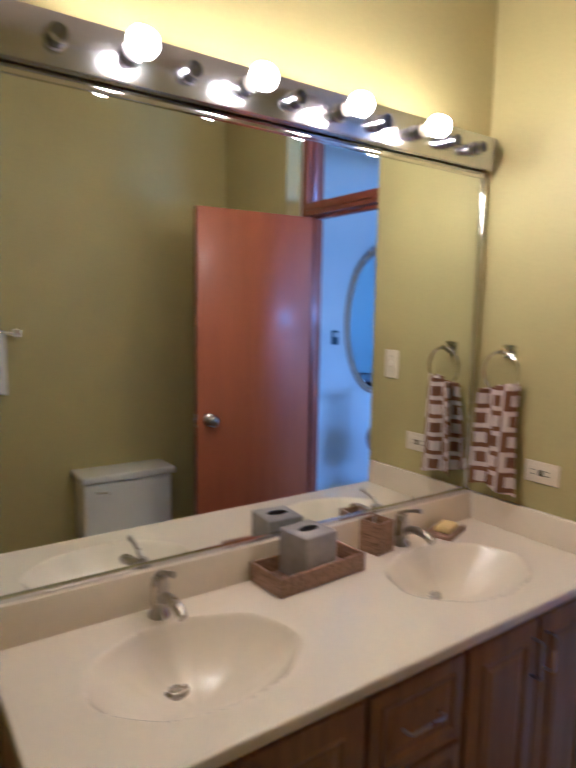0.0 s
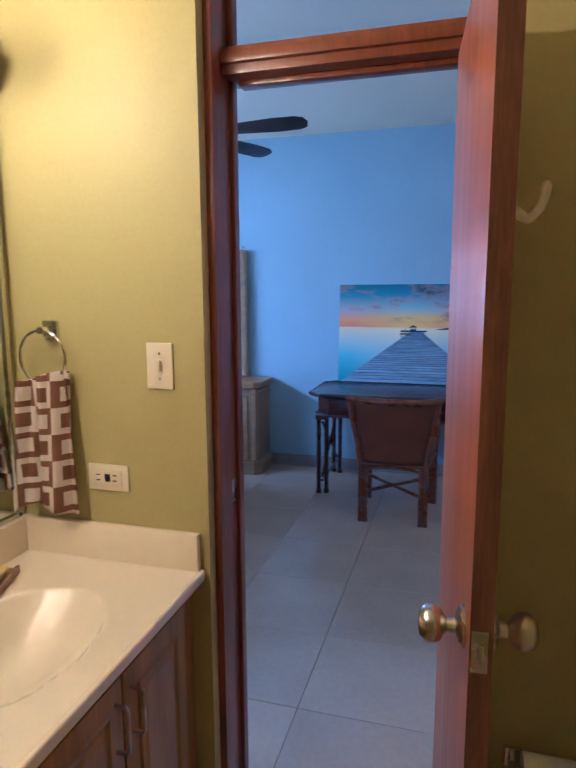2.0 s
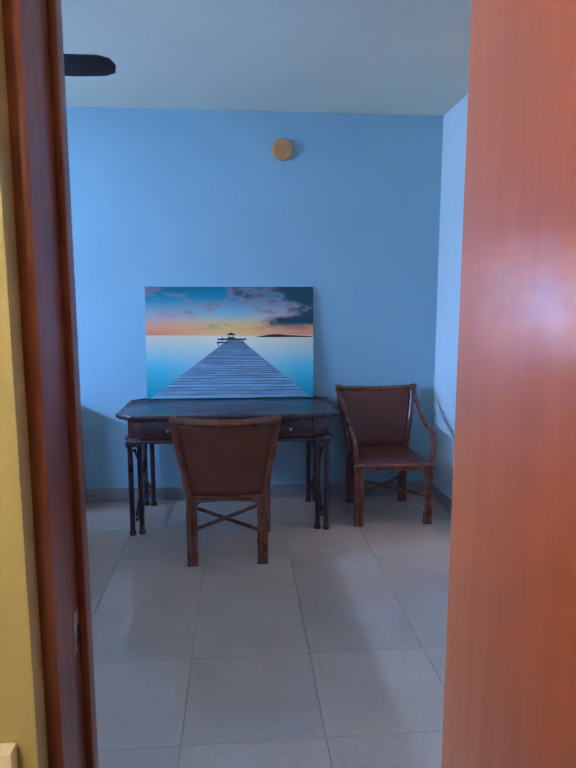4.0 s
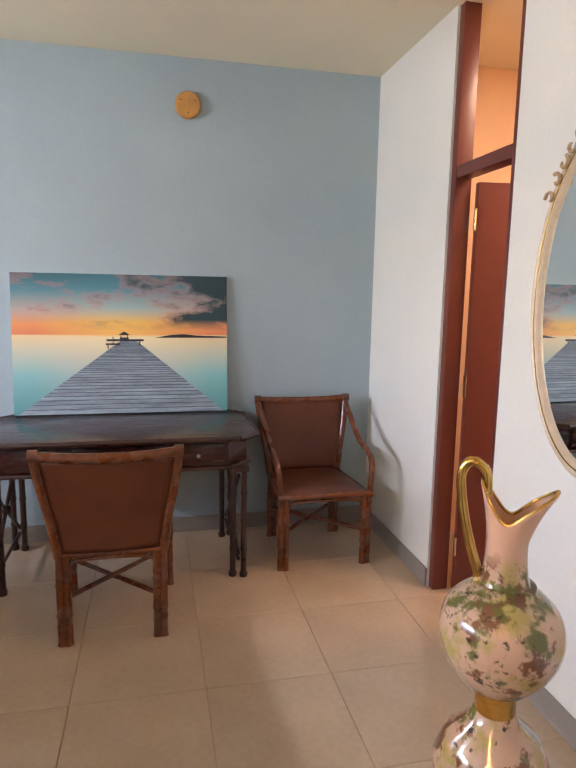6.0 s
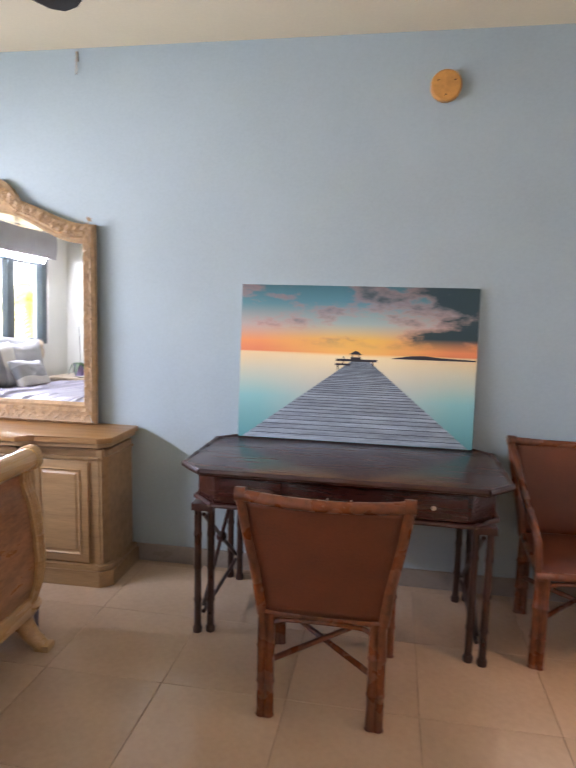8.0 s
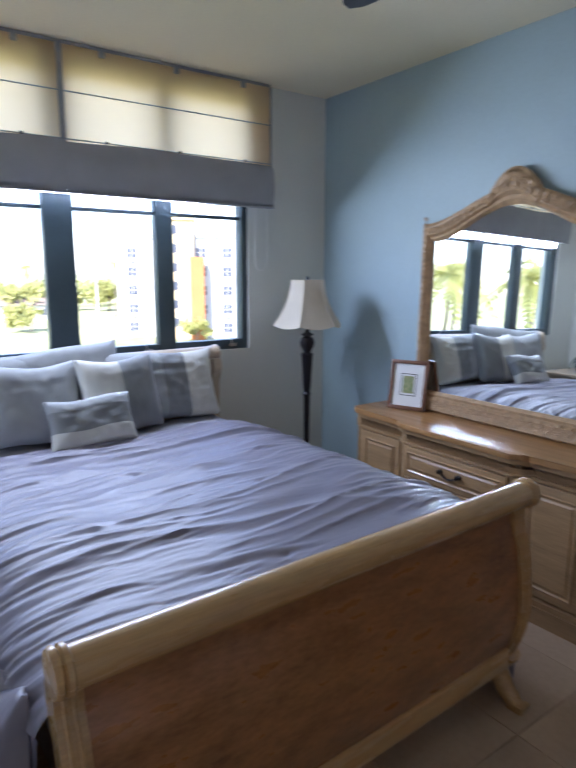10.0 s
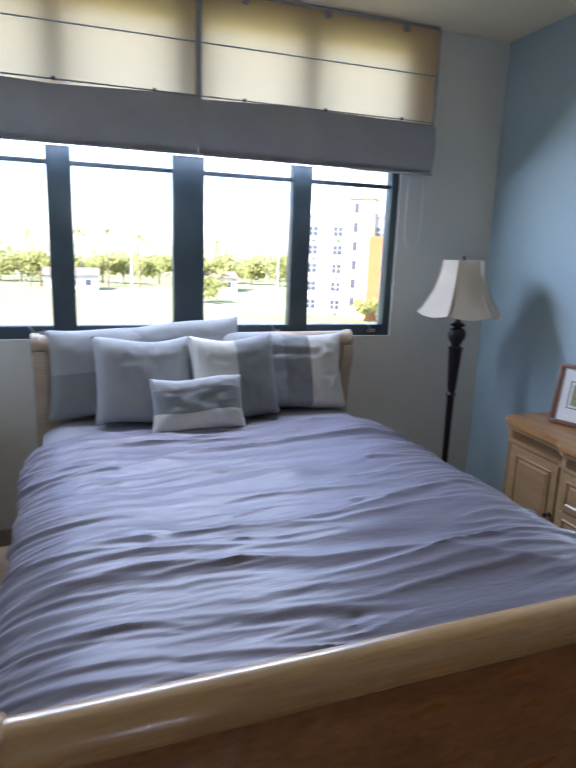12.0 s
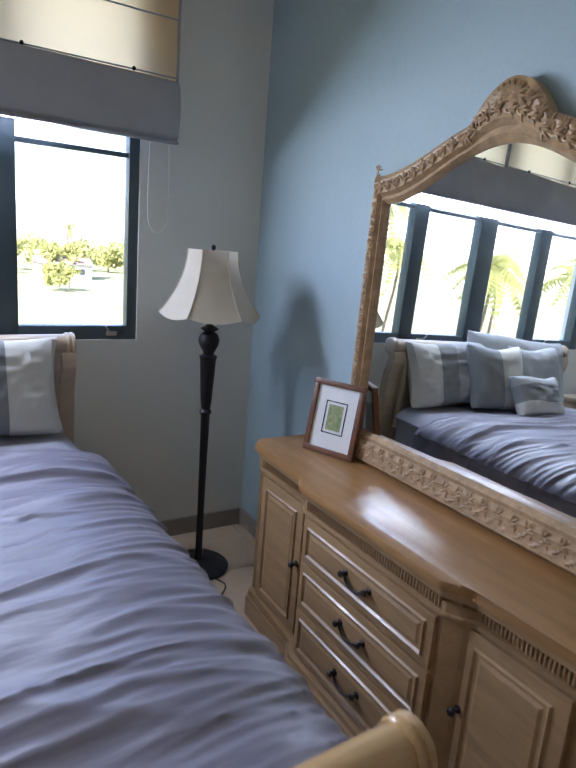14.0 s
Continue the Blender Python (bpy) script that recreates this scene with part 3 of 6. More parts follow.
# mirror with metal channel, and the light bar
mr = thing("vanity_mirror", "wide frameless vanity mirror with thin metal edges", "mirror", (BW, 1.4, 1.5))
part("glass", box(B(), BW + 0.001, BW + 0.007, 0.45, 2.165, 0.962, 2.03), M_MIRROR, mr, smooth=False)
for nm, a in (("channel", (0.45, 2.175, 2.022, 2.04)), ("channel", (0.45, 2.175, 0.956, 0.970)), ("channel", (2.160, 2.176, 0.956, 2.04))):
    part(nm, box(B(), BW + 0.0005, BW + 0.014, *a, 0.003), M_CHROME, mr, "polished metal edge channel")
lb = thing("vanity_light_bar", "polished metal light bar with round lit bulbs and empty sockets", "light fixture", (BW, 1.4, 2.09))
part("bar", box(B(), BW + 0.0005, BW + 0.045, 0.60, 2.172, 2.042, 2.145, 0.004), M_BAR, lb, "polished reflective metal bar")
for k, y in enumerate((0.79, 0.936, 1.075, 1.217, 1.36, 1.506, 1.65, 1.794, 1.94, 2.06)):
    lit = k in (1, 3, 5, 7)
    s = part("socket", lathe(B(), [(0.0, 0), (0.024, 0), (0.024, 0.004), (0.0205, 0.008), (0.0205, 0.038), (0.017, 0.038), (0.0165, 0.012), (0.0, 0.012)], (BW + 0.045, y, 2.093), 18, 'x'), M_BAR, lb, "socket ring")
    if lit:
        bm = B()
        bmesh.ops.create_uvsphere(bm, u_segments=20, v_segments=12, radius=0.0305)
        bm.transform(Matrix.Translation((BW + 0.136, y, 2.093)))
        part("bulb", bm, M_BULB, lb, "lit round globe bulb")
        part("bulb_neck", lathe(B(), [(0.0, 0.0), (0.014, 0.0), (0.02, 0.05), (0.0, 0.054)], (BW + 0.06, y, 2.093), 14, 'x'), M_ALMOND, lb)


# towel ring and towel on the wall
rg = thing("towel_ring", "chrome towel ring with a square mount", "towel ring", (-0.893, BN, 1.47))
bm = box(B(), -0.915, -0.871, BN - 0.012, BN - 0.0005, 1.435, 1.479, 0.004)
box(bm, -0.902, -0.884, BN - 0.05, BN - 0.01, 1.447, 1.465, 0.004)
part("mount", bm, M_CHROME, rg)
ring = [(-0.893 + 0.067 * math.sin(a), BN - 0.045, 1.389 + 0.067 * math.cos(a)) for a in [2 * math.pi * k / 32 for k in range(33)]]
part("ring", tube(B(), ring, 0.004, 8, False), M_CHROME, rg)

mt = bpy.data.materials.new("checked_towel_cloth")
mt.use_nodes = True
n, l = mt.node_tree.nodes, mt.node_tree.links
co = n.new("ShaderNodeUVMap")
ck = n.new("ShaderNodeTexChecker")
ck.inputs["Scale"].default_value = 1.0
l.new(co.outputs[0], ck.inputs["Vector"])
sx = n.new("ShaderNodeSeparateXYZ")
l.new(co.outputs[0], sx.inputs[0])


def mth(op, a, b=None):
    q = n.new("ShaderNodeMath")
    q.operation = op
    for k, v in enumerate((a, b)):
        if isinstance(v, (int, float)):
            q.inputs[k].default_value = v
        elif v is not None:
            l.new(v, q.inputs[k])
    return q.outputs[0]


inner = [mth('LESS_THAN', mth('ABSOLUTE', mth('SUBTRACT', mth('FRACT', sx.outputs[k]), 0.5)), 0.27) for k in (0, 1)]
flip = mth('ABSOLUTE', mth('SUBTRACT', ck.outputs["Fac"], mth('MULTIPLY', inner[0], inner[1])))
fade = n.new("ShaderNodeTexNoise")
fade.inputs["Scale"].default_value = 1.3
l.new(co.outputs[0], fade.inputs["Vector"])
brown = n.new("ShaderNodeMix")
brown.data_type = 'RGBA'
brown.inputs["A"].default_value = (0.15, 0.062, 0.03, 1)
brown.inputs["B"].default_value = (0.29, 0.145, 0.08, 1)
l.new(fade.outputs["Fac"], brown.inputs["Factor"])
br = n.new("ShaderNodeMix")
br.data_type = 'RGBA'
br.inputs["B"].default_value = (0.78, 0.68, 0.60, 1)
l.new(brown.outputs["Result"], br.inputs["A"])
l.new(flip, br.inputs["Factor"])
nz = n.new("ShaderNodeTexNoise")
nz.inputs["Scale"].default_value = 300
bp = n.new("ShaderNodeBump")
bp.inputs["Strength"].default_value = 0.6
bp.inputs["Distance"].default_value = 0.003
l.new(nz.outputs["Fac"], bp.inputs["Height"])
l.new(bp.outputs[0], n["Principled BSDF"].inputs["Normal"])
l.new(br.outputs["Result"], n["Principled BSDF"].inputs["Base Color"])
n["Principled BSDF"].inputs["Roughness"].default_value = 0.95


def towel_layer(w0, w1, top, bottom, yoff, lean, ph):
    def f(u, v):
        w = w0 + (w1 - w0) * v ** 0.7
        x = -0.893 + lean * v + (u - 0.5) * w
        y = BN - yoff - 0.020 * math.cos(u * 9.2 + ph) * (0.6 + 0.4 * v) - 0.006 * math.sin(u * 23 + ph + 3 * v)
        z = top - (top - bottom) * v - 0.012 * math.cos(u * 3.0) * (1 - v) + 0.012 * v * math.sin(u * 4 + ph)
        return x, y, z
    return f


tw = thing("hand_towel", "brown and cream checked hand towel folded over the ring", "towel", (-0.893, BN - 0.04, 1.32))
for nm, f in (("front_fall", towel_layer(0.105, 0.158, 1.345, 1.0, 0.062, 0.002, 0.3)), ("back_fall", towel_layer(0.105, 0.135, 1.342, 1.012, 0.03, -0.025, 1.7))):
    bm = sheet(B(), f, 28, 40)
    uv = bm.loops.layers.uv.new("UVMap")
    for fc in bm.faces:
        for lp in fc.loops:
            lp[uv].uv = (lp.vert.co.x * 17.5 + 40, lp.vert.co.z * 15)
    ob = part(nm, bm, mt, tw)
    md = ob.modifiers.new("thick", 'SOLIDIFY')
    md.thickness = 0.006


def plate(name, label, x0, x1, z0, z1):
    p = thing(name, label, "wall plate", ((x0 + x1) / 2, BN, (z0 + z1) / 2))
    part("cover", box(B(), x0, x1, BN - 0.006, BN - 0.0003, z0, z1, 0.003, 3), M_ALMOND, p)
    return p


p = plate("light_switch", "almond plastic toggle switch plate on the olive wall", -0.626, -0.556, 1.314, 1.428)
part("toggle", box(B(), -0.596, -0.586, BN - 0.018, BN - 0.005, 1.362, 1.386, 0.002), M_ALMOND, p)
for z in (1.34, 1.402):
    part("screw", lathe(B(), [(0.0, -0.0075), (0.003, -0.0075), (0.0032, -0.005)], (-0.591, BN, z), 8, 'y'), M_NICKEL, p)
p = plate("wall_outlet", "almond plastic outlet plate above the splash", -0.808, -0.692, 1.043, 1.113)
part("socket_face", box(B(), -0.79, -0.71, BN - 0.0085, BN - 0.005, 1.058, 1.098, 0.002), M_ALMOND, p)
for x in (-0.778, -0.73):
    bm = B()
    for dz in (-0.007, 0.007):
        box(bm, x - 0.005, x + 0.006, BN - 0.009, BN - 0.0083, 1.078 + dz - 0.0015, 1.078 + dz + 0.0015)
    part("slot", bm, M_BLACK, p)
part("reset_button", box(B(), -0.757, -0.743, BN - 0.0105, BN - 0.008, 1.068, 1.088, 0.001), M_DARKMET, p)

# things that show in the vanity mirror
to = thing("toilet", "white porcelain toilet with a square tank", "toilet", (0.55, 1.535, 0))
part("tank", box(B(), 0.60, 0.79, 1.30, 1.77, 0.38, 0.70, 0.025, 4), M_WHITEP, to)
part("tank_lid", box(B(), 0.585, 0.795, 1.285, 1.785, 0.70, 0.74, 0.014, 3), M_WHITEP, to)
bm = lathe(B(), [(0.0, 0.0), (0.12, 0.0), (0.10, 0.12), (0.13, 0.28), (0.19, 0.37), (0.195, 0.40), (0.0, 0.40)], seg=28)
bm.transform(Matrix.Translation((0.40, 1.535, 0)) @ Matrix.Diagonal((1.25, 1, 1, 1)))
part("bowl", bm, M_WHITEP, to)
bm = lathe(B(), [(0.0, 0.0), (0.19, 0.0), (0.197, 0.012), (0.185, 0.03), (0.0, 0.034)], seg=28)
bm.transform(Matrix.Translation((0.40, 1.535, 0.40)) @ Matrix.Diagonal((1.25, 1, 1, 1)))
part("lid", bm, M_WHITEP, to)
part("flush_lever", tube(B(), [(0.598, 1.36, 0.655), (0.583, 1.36, 0.655), (0.58, 1.42, 0.648)], 0.006, 8), M_CHROME, to)
hb = thing("towel_bar", "chrome towel bar on the olive wall", "towel bar", (BE, 0.75, 1.45))
part("rail", cyl(B(), (BE - 0.06, 0.47, 1.45), (BE - 0.06, 1.06, 1.45), 0.008), M_CHROME, hb)
for y in (0.49, 1.04):
    part("bracket", box(B(), BE - 0.072, BE - 0.0005, y - 0.018, y + 0.018, 1.432, 1.468, 0.005), M_CHROME, hb)
wt = thing("bath_towel", "white bath towel hung over the towel bar", "towel", (BE - 0.06, 0.75, 1.45))


def hang(u, v):
    s = (v - 0.5) * 2
    return (BE - 0.06 + math.copysign(0.012, s) * min(1, abs(s) * 14), 0.55 + 0.44 * u, 1.462 - 0.30 * abs(s) - 0.006 * math.sin(u * 20) * abs(s))


ob = part("cloth", sheet(B(), hang, 20, 60), M_PAPER, wt)
ob.modifiers.new("thick", 'SOLIDIFY').thickness = 0.008
tp = thing("toilet_paper_holder", "chrome paper holder with a white roll", "paper holder", (0.32, BN, 0.5))
bm = box(B(), 0.235, 0.275, BN - 0.015, BN - 0.0005, 0.49, 0.535, 0.004)
box(bm, 0.245, 0.262, BN - 0.075, BN - 0.01, 0.505, 0.522, 0.004)
part("bracket", bm, M_CHROME, tp)
part("bracket", box(B(), 0.385, 0.402, BN - 0.075, BN - 0.0005, 0.505, 0.522, 0.004), M_CHROME, tp)
part("roll", lathe(B(), [(0.018, 0.27), (0.052, 0.27), (0.052, 0.378), (0.018, 0.378)], (0, BN - 0.068, 0.513), 24, 'x'), M_PAPER, tp)

# ---- bedroom: desk, chairs, picture ----
dk = thing("writing_desk", "dark mahogany writing desk with bamboo-style legs", "desk", (-0.283, 5.55, 0))
X0, X1, Y0, Y1, c = -0.985, 0.42, 5.17, 5.90, 0.11
octo = [(X0 + c, Y0), (X1 - c, Y0), (X1, Y0 + c), (X1, Y1 - c), (X1 - c, Y1), (X0 + c, Y1), (X0, Y1 - c), (X0, Y0 + c)]


def inset(poly, d):
    cx = sum(p[0] for p in poly) / len(poly)
    cy = sum(p[1] for p in poly) / len(poly)
    return [(x - math.copysign(d, x - cx), y - math.copysign(d, y - cy)) for x, y in poly]


part("tabletop", prism(B(), octo, 0.757, 0.786, 'z', 0.006), M_DESK, dk, "polished dark top")
part("apron", prism(B(), inset(octo, 0.05), 0.615, 0.757, 'z', 0.003), M_DESK, dk)
ring = [Vector((x, y, 0.778)) for x, y in octo]
for k in range(8):
    a, b = ring[k], ring[(k + 1) % 8]
    nseg = max(1, round((b - a).length / 0.2))
    bm = B()
    for i in range(nseg):
        p, q = a.lerp(b, i / nseg), a.lerp(b, (i + 1) / nseg)
        tube(bm, [p, p.lerp(q, 0.04), p.lerp(q, 0.12), p.lerp(q, 0.88), p.lerp(q, 0.96), q], [0.015, 0.0155, 0.0125, 0.0125, 0.0155, 0.015], 8)
    part("edge_bamboo", bm, M_DESKLEG, dk)
low = [Vector((x, y, 0.618)) for x, y in inset(octo, 0.04)]
for k in range(8):
    part("lower_rail", cyl(B(), low[k], low[(k + 1) % 8], 0.011, seg=8), M_DESKLEG, dk)
for x0, x1 in ((-0.80, -0.53), (-0.50, -0.06), (-0.03, 0.24)):
    d = part("drawer", box(B(), x0, x1, Y0 + 0.036, Y0 + 0.056, 0.635, 0.745, 0.003), M_DESK, dk)
    if x1 - x0 < 0.4:
        part("drawer_knob", lathe(B(), [(0.0, -0.022), (0.008, -0.02), (0.01, -0.014), (0.005, -0.008), (0.006, 0.0)], ((x0 + x1) / 2, Y0 + 0.036, 0.69), 12, 'y'), M_NICKEL, d, "small brass knob")
    else:
        part("drawer_pull", tube(B(), [(-0.33, Y0 + 0.036, 0.69), (-0.33, Y0 + 0.016, 0.685), (-0.23, Y0 + 0.016, 0.685), (-0.23, Y0 + 0.036, 0.69)], 0.004, 8), M_NICKEL, d)


def bamboo(bm, a, b, r, nodes=4):
    a, b = Vector(a), Vector(b)
    pts, rs = [], []
    for i in range(nodes + 1):
        for o, k in ((-0.02, 1.0), (-0.006, 1.18), (0.006, 1.18), (0.02, 1.0)):
            t = i / nodes + o
            if 0 <= t <= 1:
                pts.append(a.lerp(b, t))
                rs.append(r * k)
    return tube(bm, pts, rs, 10)


for sx in (-1, 1):
    for sy in (-1, 1):
        cx, cy = -0.283 + sx * 0.60, 5.535 + sy * 0.285
        for ox, oy in ((0.028 * sx, 0.0), (-0.028 * sx, 0.018 * -sy)):
            bm = bamboo(B(), (cx + ox, cy + oy, 0.0), (cx + ox, cy + oy, 0.62), 0.0165)
            lathe(bm, [(0.0, 0), (0.021, 0), (0.023, 0.02), (0.018, 0.03), (0.0, 0.03)], (cx + ox, cy + oy, 0), 10)
            part("leg", bm, M_DESKLEG, dk)
        part("leg_block", box(B(), cx - 0.05, cx + 0.05, cy - 0.035, cy + 0.035, 0.585, 0.618, 0.004), M_DESKLEG, dk)
    x = -0.283 + sx * 0.60
    part("cross_brace", cyl(B(), (x, 5.25, 0.13), (x, 5.82, 0.56), 0.010, seg=8), M_DESKLEG, dk)
    part("cross_brace", cyl(B(), (x, 5.25, 0.56), (x, 5.82, 0.13), 0.010, seg=8), M_DESKLEG, dk)
    bm = B()
    bmesh.ops.create_uvsphere(bm, u_segments=12, v_segments=8, radius=0.028)
    bm.transform(Matrix.Translation((x, 5.535, 0.345)))
    part("brace_boss", bm, M_DESKLEG, dk)
    part("foot_rail", cyl(B(), (x, 5.25, 0.10), (x, 5.82, 0.10), 0.010, seg=8), M_DESKLEG, dk)


def rattan_chair(at, rz, label):
    """Front looks along local +y; the seat's middle is over the origin."""
    c = thing("rattan_armchair", label, "chair", at, rz, group="rattan chairs at the desk")
    L = dict(parent=c, local=True)
    RF, RR = 0.021, 0.021
    # legs
    for sx in (-1, 1):
        for o in (0.0, 0.026):
            part("front_leg", bamboo(B(), (sx * (0.250 - o), 0.22 + o * 0.2, 0), (sx * (0.250 - o), 0.22 + o * 0.2, 0.41), 0.0185, 3), M_RATTAN, **L)
            part("rear_leg", bamboo(B(), (sx * (0.212 - o), -0.25, 0), (sx * (0.212 - o), -0.25, 0.41), 0.0185, 3), M_RATTAN, **L)
        pts = bez([(sx * 0.215, -0.25, 0.40), (sx * 0.235, -0.265, 0.55), (sx * 0.262, -0.29, 0.70), (sx * 0.282, -0.325, 0.855)], 6)
        part("back_post", tube(B(), pts, 0.021, 10), M_RATTAN, **L)
        pts = bez([(sx * 0.282, -0.315, 0.84), (sx * 0.275, -0.20, 0.77), (sx * 0.272, -0.02, 0.665), (sx * 0.276, 0.13, 0.62), (sx * 0.268, 0.215, 0.56), (sx * 0.254, 0.225, 0.41)], 6)
        part("arm", tube(B(), pts, 0.0165, 10), M_RATTAN, **L)
        pts = bez([(sx * 0.222, 0.222, 0.20), (sx * 0.218, 0.222, 0.33), (sx * 0.19, 0.222, 0.372), (sx * 0.10, 0.222, 0.382), (0, 0.222, 0.384)], 5)
        part("front_arch", tube(B(), pts, 0.009, 8), M_RATTAN, **L)
        pts = bez([(sx * 0.186, -0.25, 0.20), (sx * 0.182, -0.25, 0.33), (sx * 0.16, -0.25, 0.372), (sx * 0.09, -0.25, 0.382), (0, -0.25, 0.384)], 5)
        part("rear_arch", tube(B(), pts, 0.009, 8), M_RATTAN, **L)
        part("side_rail", cyl(B(), (sx * 0.25, 0.22, 0.405), (sx * 0.212, -0.25, 0.405), 0.016), M_RATTAN, **L)
    part("front_rail", bamboo(B(), (-0.262, 0.225, 0.41), (0.262, 0.225, 0.41), 0.0175, 3), M_RATTAN, **L)
    part("rear_rail", bamboo(B(), (-0.225, -0.25, 0.405), (0.225, -0.25, 0.405), 0.0165, 3), M_RATTAN, **L)
    part("top_rail", tube(B(), bez([(-0.296, -0.322, 0.856), (-0.15, -0.338, 0.846), (0.0, -0.343, 0.843), (0.15, -0.338, 0.846), (0.296, -0.322, 0.856)], 6), 0.021, 10), M_RATTAN, **L)
    for a, b in (((-0.235, 0.205, 0.19), (0.2, -0.24, 0.19)), ((0.235, 0.205, 0.205), (-0.2, -0.24, 0.205))):
        part("cross_stretcher", cyl(B(), a, b, 0.0115), M_RATTAN, **L)

    def back(u, v):
        s = 2 * u - 1
        w = 0.208 + 0.062 * v
        return s * w, -0.258 - 0.075 * v ** 1.4 - 0.012 * (1 - s * s), 0.415 + 0.425 * v
    ob = part("backrest", sheet(B(), back, 14, 14), M_WEAVE, label="brown woven leather backrest panel", **L)
    ob.modifiers.new("thick", 'SOLIDIFY').thickness = 0.02

    def bead(s):
        return bez([(s * (0.205 + 0.058 * v), -0.248 - 0.075 * v ** 1.4, 0.43 + 0.40 * v) for v in (0, 0.33, 0.66, 1)], 5)
    for s in (-1, 1):
        part("back_bead", tube(B(), bead(s), 0.007, 8), M_RATTAN, **L)

    def seat(u, v):
        s, t = 2 * u - 1, 2 * v - 1
        w = 0.228 + 0.019 * t
        return s * w, -0.012 + 0.232 * t, 0.418 + 0.032 * (1 - s ** 6) * (1 - t ** 6)
    bm = sheet(B(), seat, 16, 16)
    part("seat", bm, M_WEAVE, label="brown leather seat pad", **L)
    part("seat_board", box(B(), -0.225, 0.225, -0.24, 0.215, 0.398, 0.42), M_WEAVE, **L)
    for sx, y, z, r in ((-1, -0.322, 0.856, 0.027), (1, -0.322, 0.856, 0.027), (-1, 0.225, 0.41, 0.024), (1, 0.225, 0.41, 0.024)):
        x = 0.284 if z > 0.6 else 0.252
        part("binding", tube(B(), [(sx * (x - 0.02), y, z), (sx * (x + 0.018), y, z)], r * 0.95, 12), M_RATTAN, **L)
    return c


ch = rattan_chair((-0.293, 5.013, 0), 0, "brown rattan armchair with a woven leather back, pushed to the desk")
c2 = copy_thing(ch, pose(0.80, 5.505, 0, 0, 0, 181))
c2["label"] = "brown rattan armchair with a leather seat, standing in the corner"

# canvas picture of a pier at sunset, leaning on the wall
pc = thing("canvas_picture", "unframed canvas print of a pier at sunset, leaning against wall", "picture", (-0.278, 5.838, 0.789))
pc.matrix_basis = pose(-0.278, 5.846, 0.789, -4.2)
PW, PH = 0.607, 0.808
part("stretcher", box(B(), -PW, PW, 0.0, 0.03, 0, PH, 0.002), M_PAPER, pc, "white canvas edge", local=True)
mp = bpy.data.materials.new("sunset_print")
mp.use_nodes = True
n, l = mp.node_tree.nodes, mp.node_tree.links
co = n.new("ShaderNodeTexCoord")
sep = n.new("ShaderNodeSeparateXYZ")
l.new(co.outputs["Object"], sep.inputs[0])


def ramp(stops, source, lo, hi):
    mr_ = n.new("ShaderNodeMapRange")
    mr_.inputs[1].default_value, mr_.inputs[2].default_value = lo, hi
    l.new(source, mr_.inputs[0])
    r = n.new("ShaderNodeValToRGB")
    while len(r.color_ramp.elements) < len(stops):
        r.color_ramp.elements.new(0.5)
    for e, (p, col) in zip(r.color_ramp.elements, stops):
        e.position = p
        e.color = (*col, 1)
    l.new(mr_.outputs[0], r.inputs[0])
    return r.outputs[0]


def blend(fac, a, b):
    m_ = n.new("ShaderNodeMix")
    m_.data_type = 'RGBA'
    for s, v in ((m_.inputs["Factor"], fac), (m_.inputs["A"], a), (m_.inputs["B"], b)):
        if isinstance(v, (tuple, float)):
            s.default_value = v
        else:
            l.new(v, s)
    return m_.outputs["Result"]


X_, Z_ = sep.outputs["X"], sep.outputs["Z"]
side = ramp([(0.0, (0.07, 0.30, 0.33)), (0.28, (0.22, 0.53, 0.55)), (0.46, (0.62, 0.62, 0.48)), (0.565, (0.85, 0.65, 0.36)), (0.572, (0.80, 0.24, 0.11)), (0.64, (0.86, 0.33, 0.12)), (0.75, (0.45, 0.40, 0.38)), (0.88, (0.08, 0.26, 0.32)), (1.0, (0.025, 0.13, 0.16))], Z_, 0, PH)
mid = ramp([(0.0, (0.16, 0.40, 0.46)), (0.35, (0.60, 0.62, 0.55)), (0.55, (0.95, 0.80, 0.50)), (0.572, (0.95, 0.52, 0.14)), (0.66, (0.90, 0.55, 0.12)), (0.76, (0.35, 0.48, 0.48)), (0.9, (0.07, 0.25, 0.33)), (1.0, (0.04, 0.17, 0.21))], Z_, 0, PH)
ab = n.new("ShaderNodeMath")
ab.operation = 'ABSOLUTE'
l.new(X_, ab.inputs[0])
prox = n.new("ShaderNodeMapRange")
prox.inputs[1].default_value, prox.inputs[2].default_value = 0.08, 0.5
l.new(ab.outputs[0], prox.inputs[0])
img = blend(prox.outputs[0], mid, side)
mapn = n.new("ShaderNodeMapping")
mapn.inputs["Scale"].default_value = (2.6, 1, 6.0)
mapn.inputs["Location"].default_value = (1.3, 0, 0.4)
mapn.inputs["Rotation"].default_value = (0, radians(24), 0)
l.new(co.outputs["Object"], mapn.inputs[0])
cl = n.new("ShaderNodeTexNoise")
cl.inputs["Scale"].default_value = 1.25
cl.inputs["Detail"].default_value = 7
cl.inputs["Roughness"].default_value = 0.6
l.new(mapn.outputs[0], cl.inputs["Vector"])
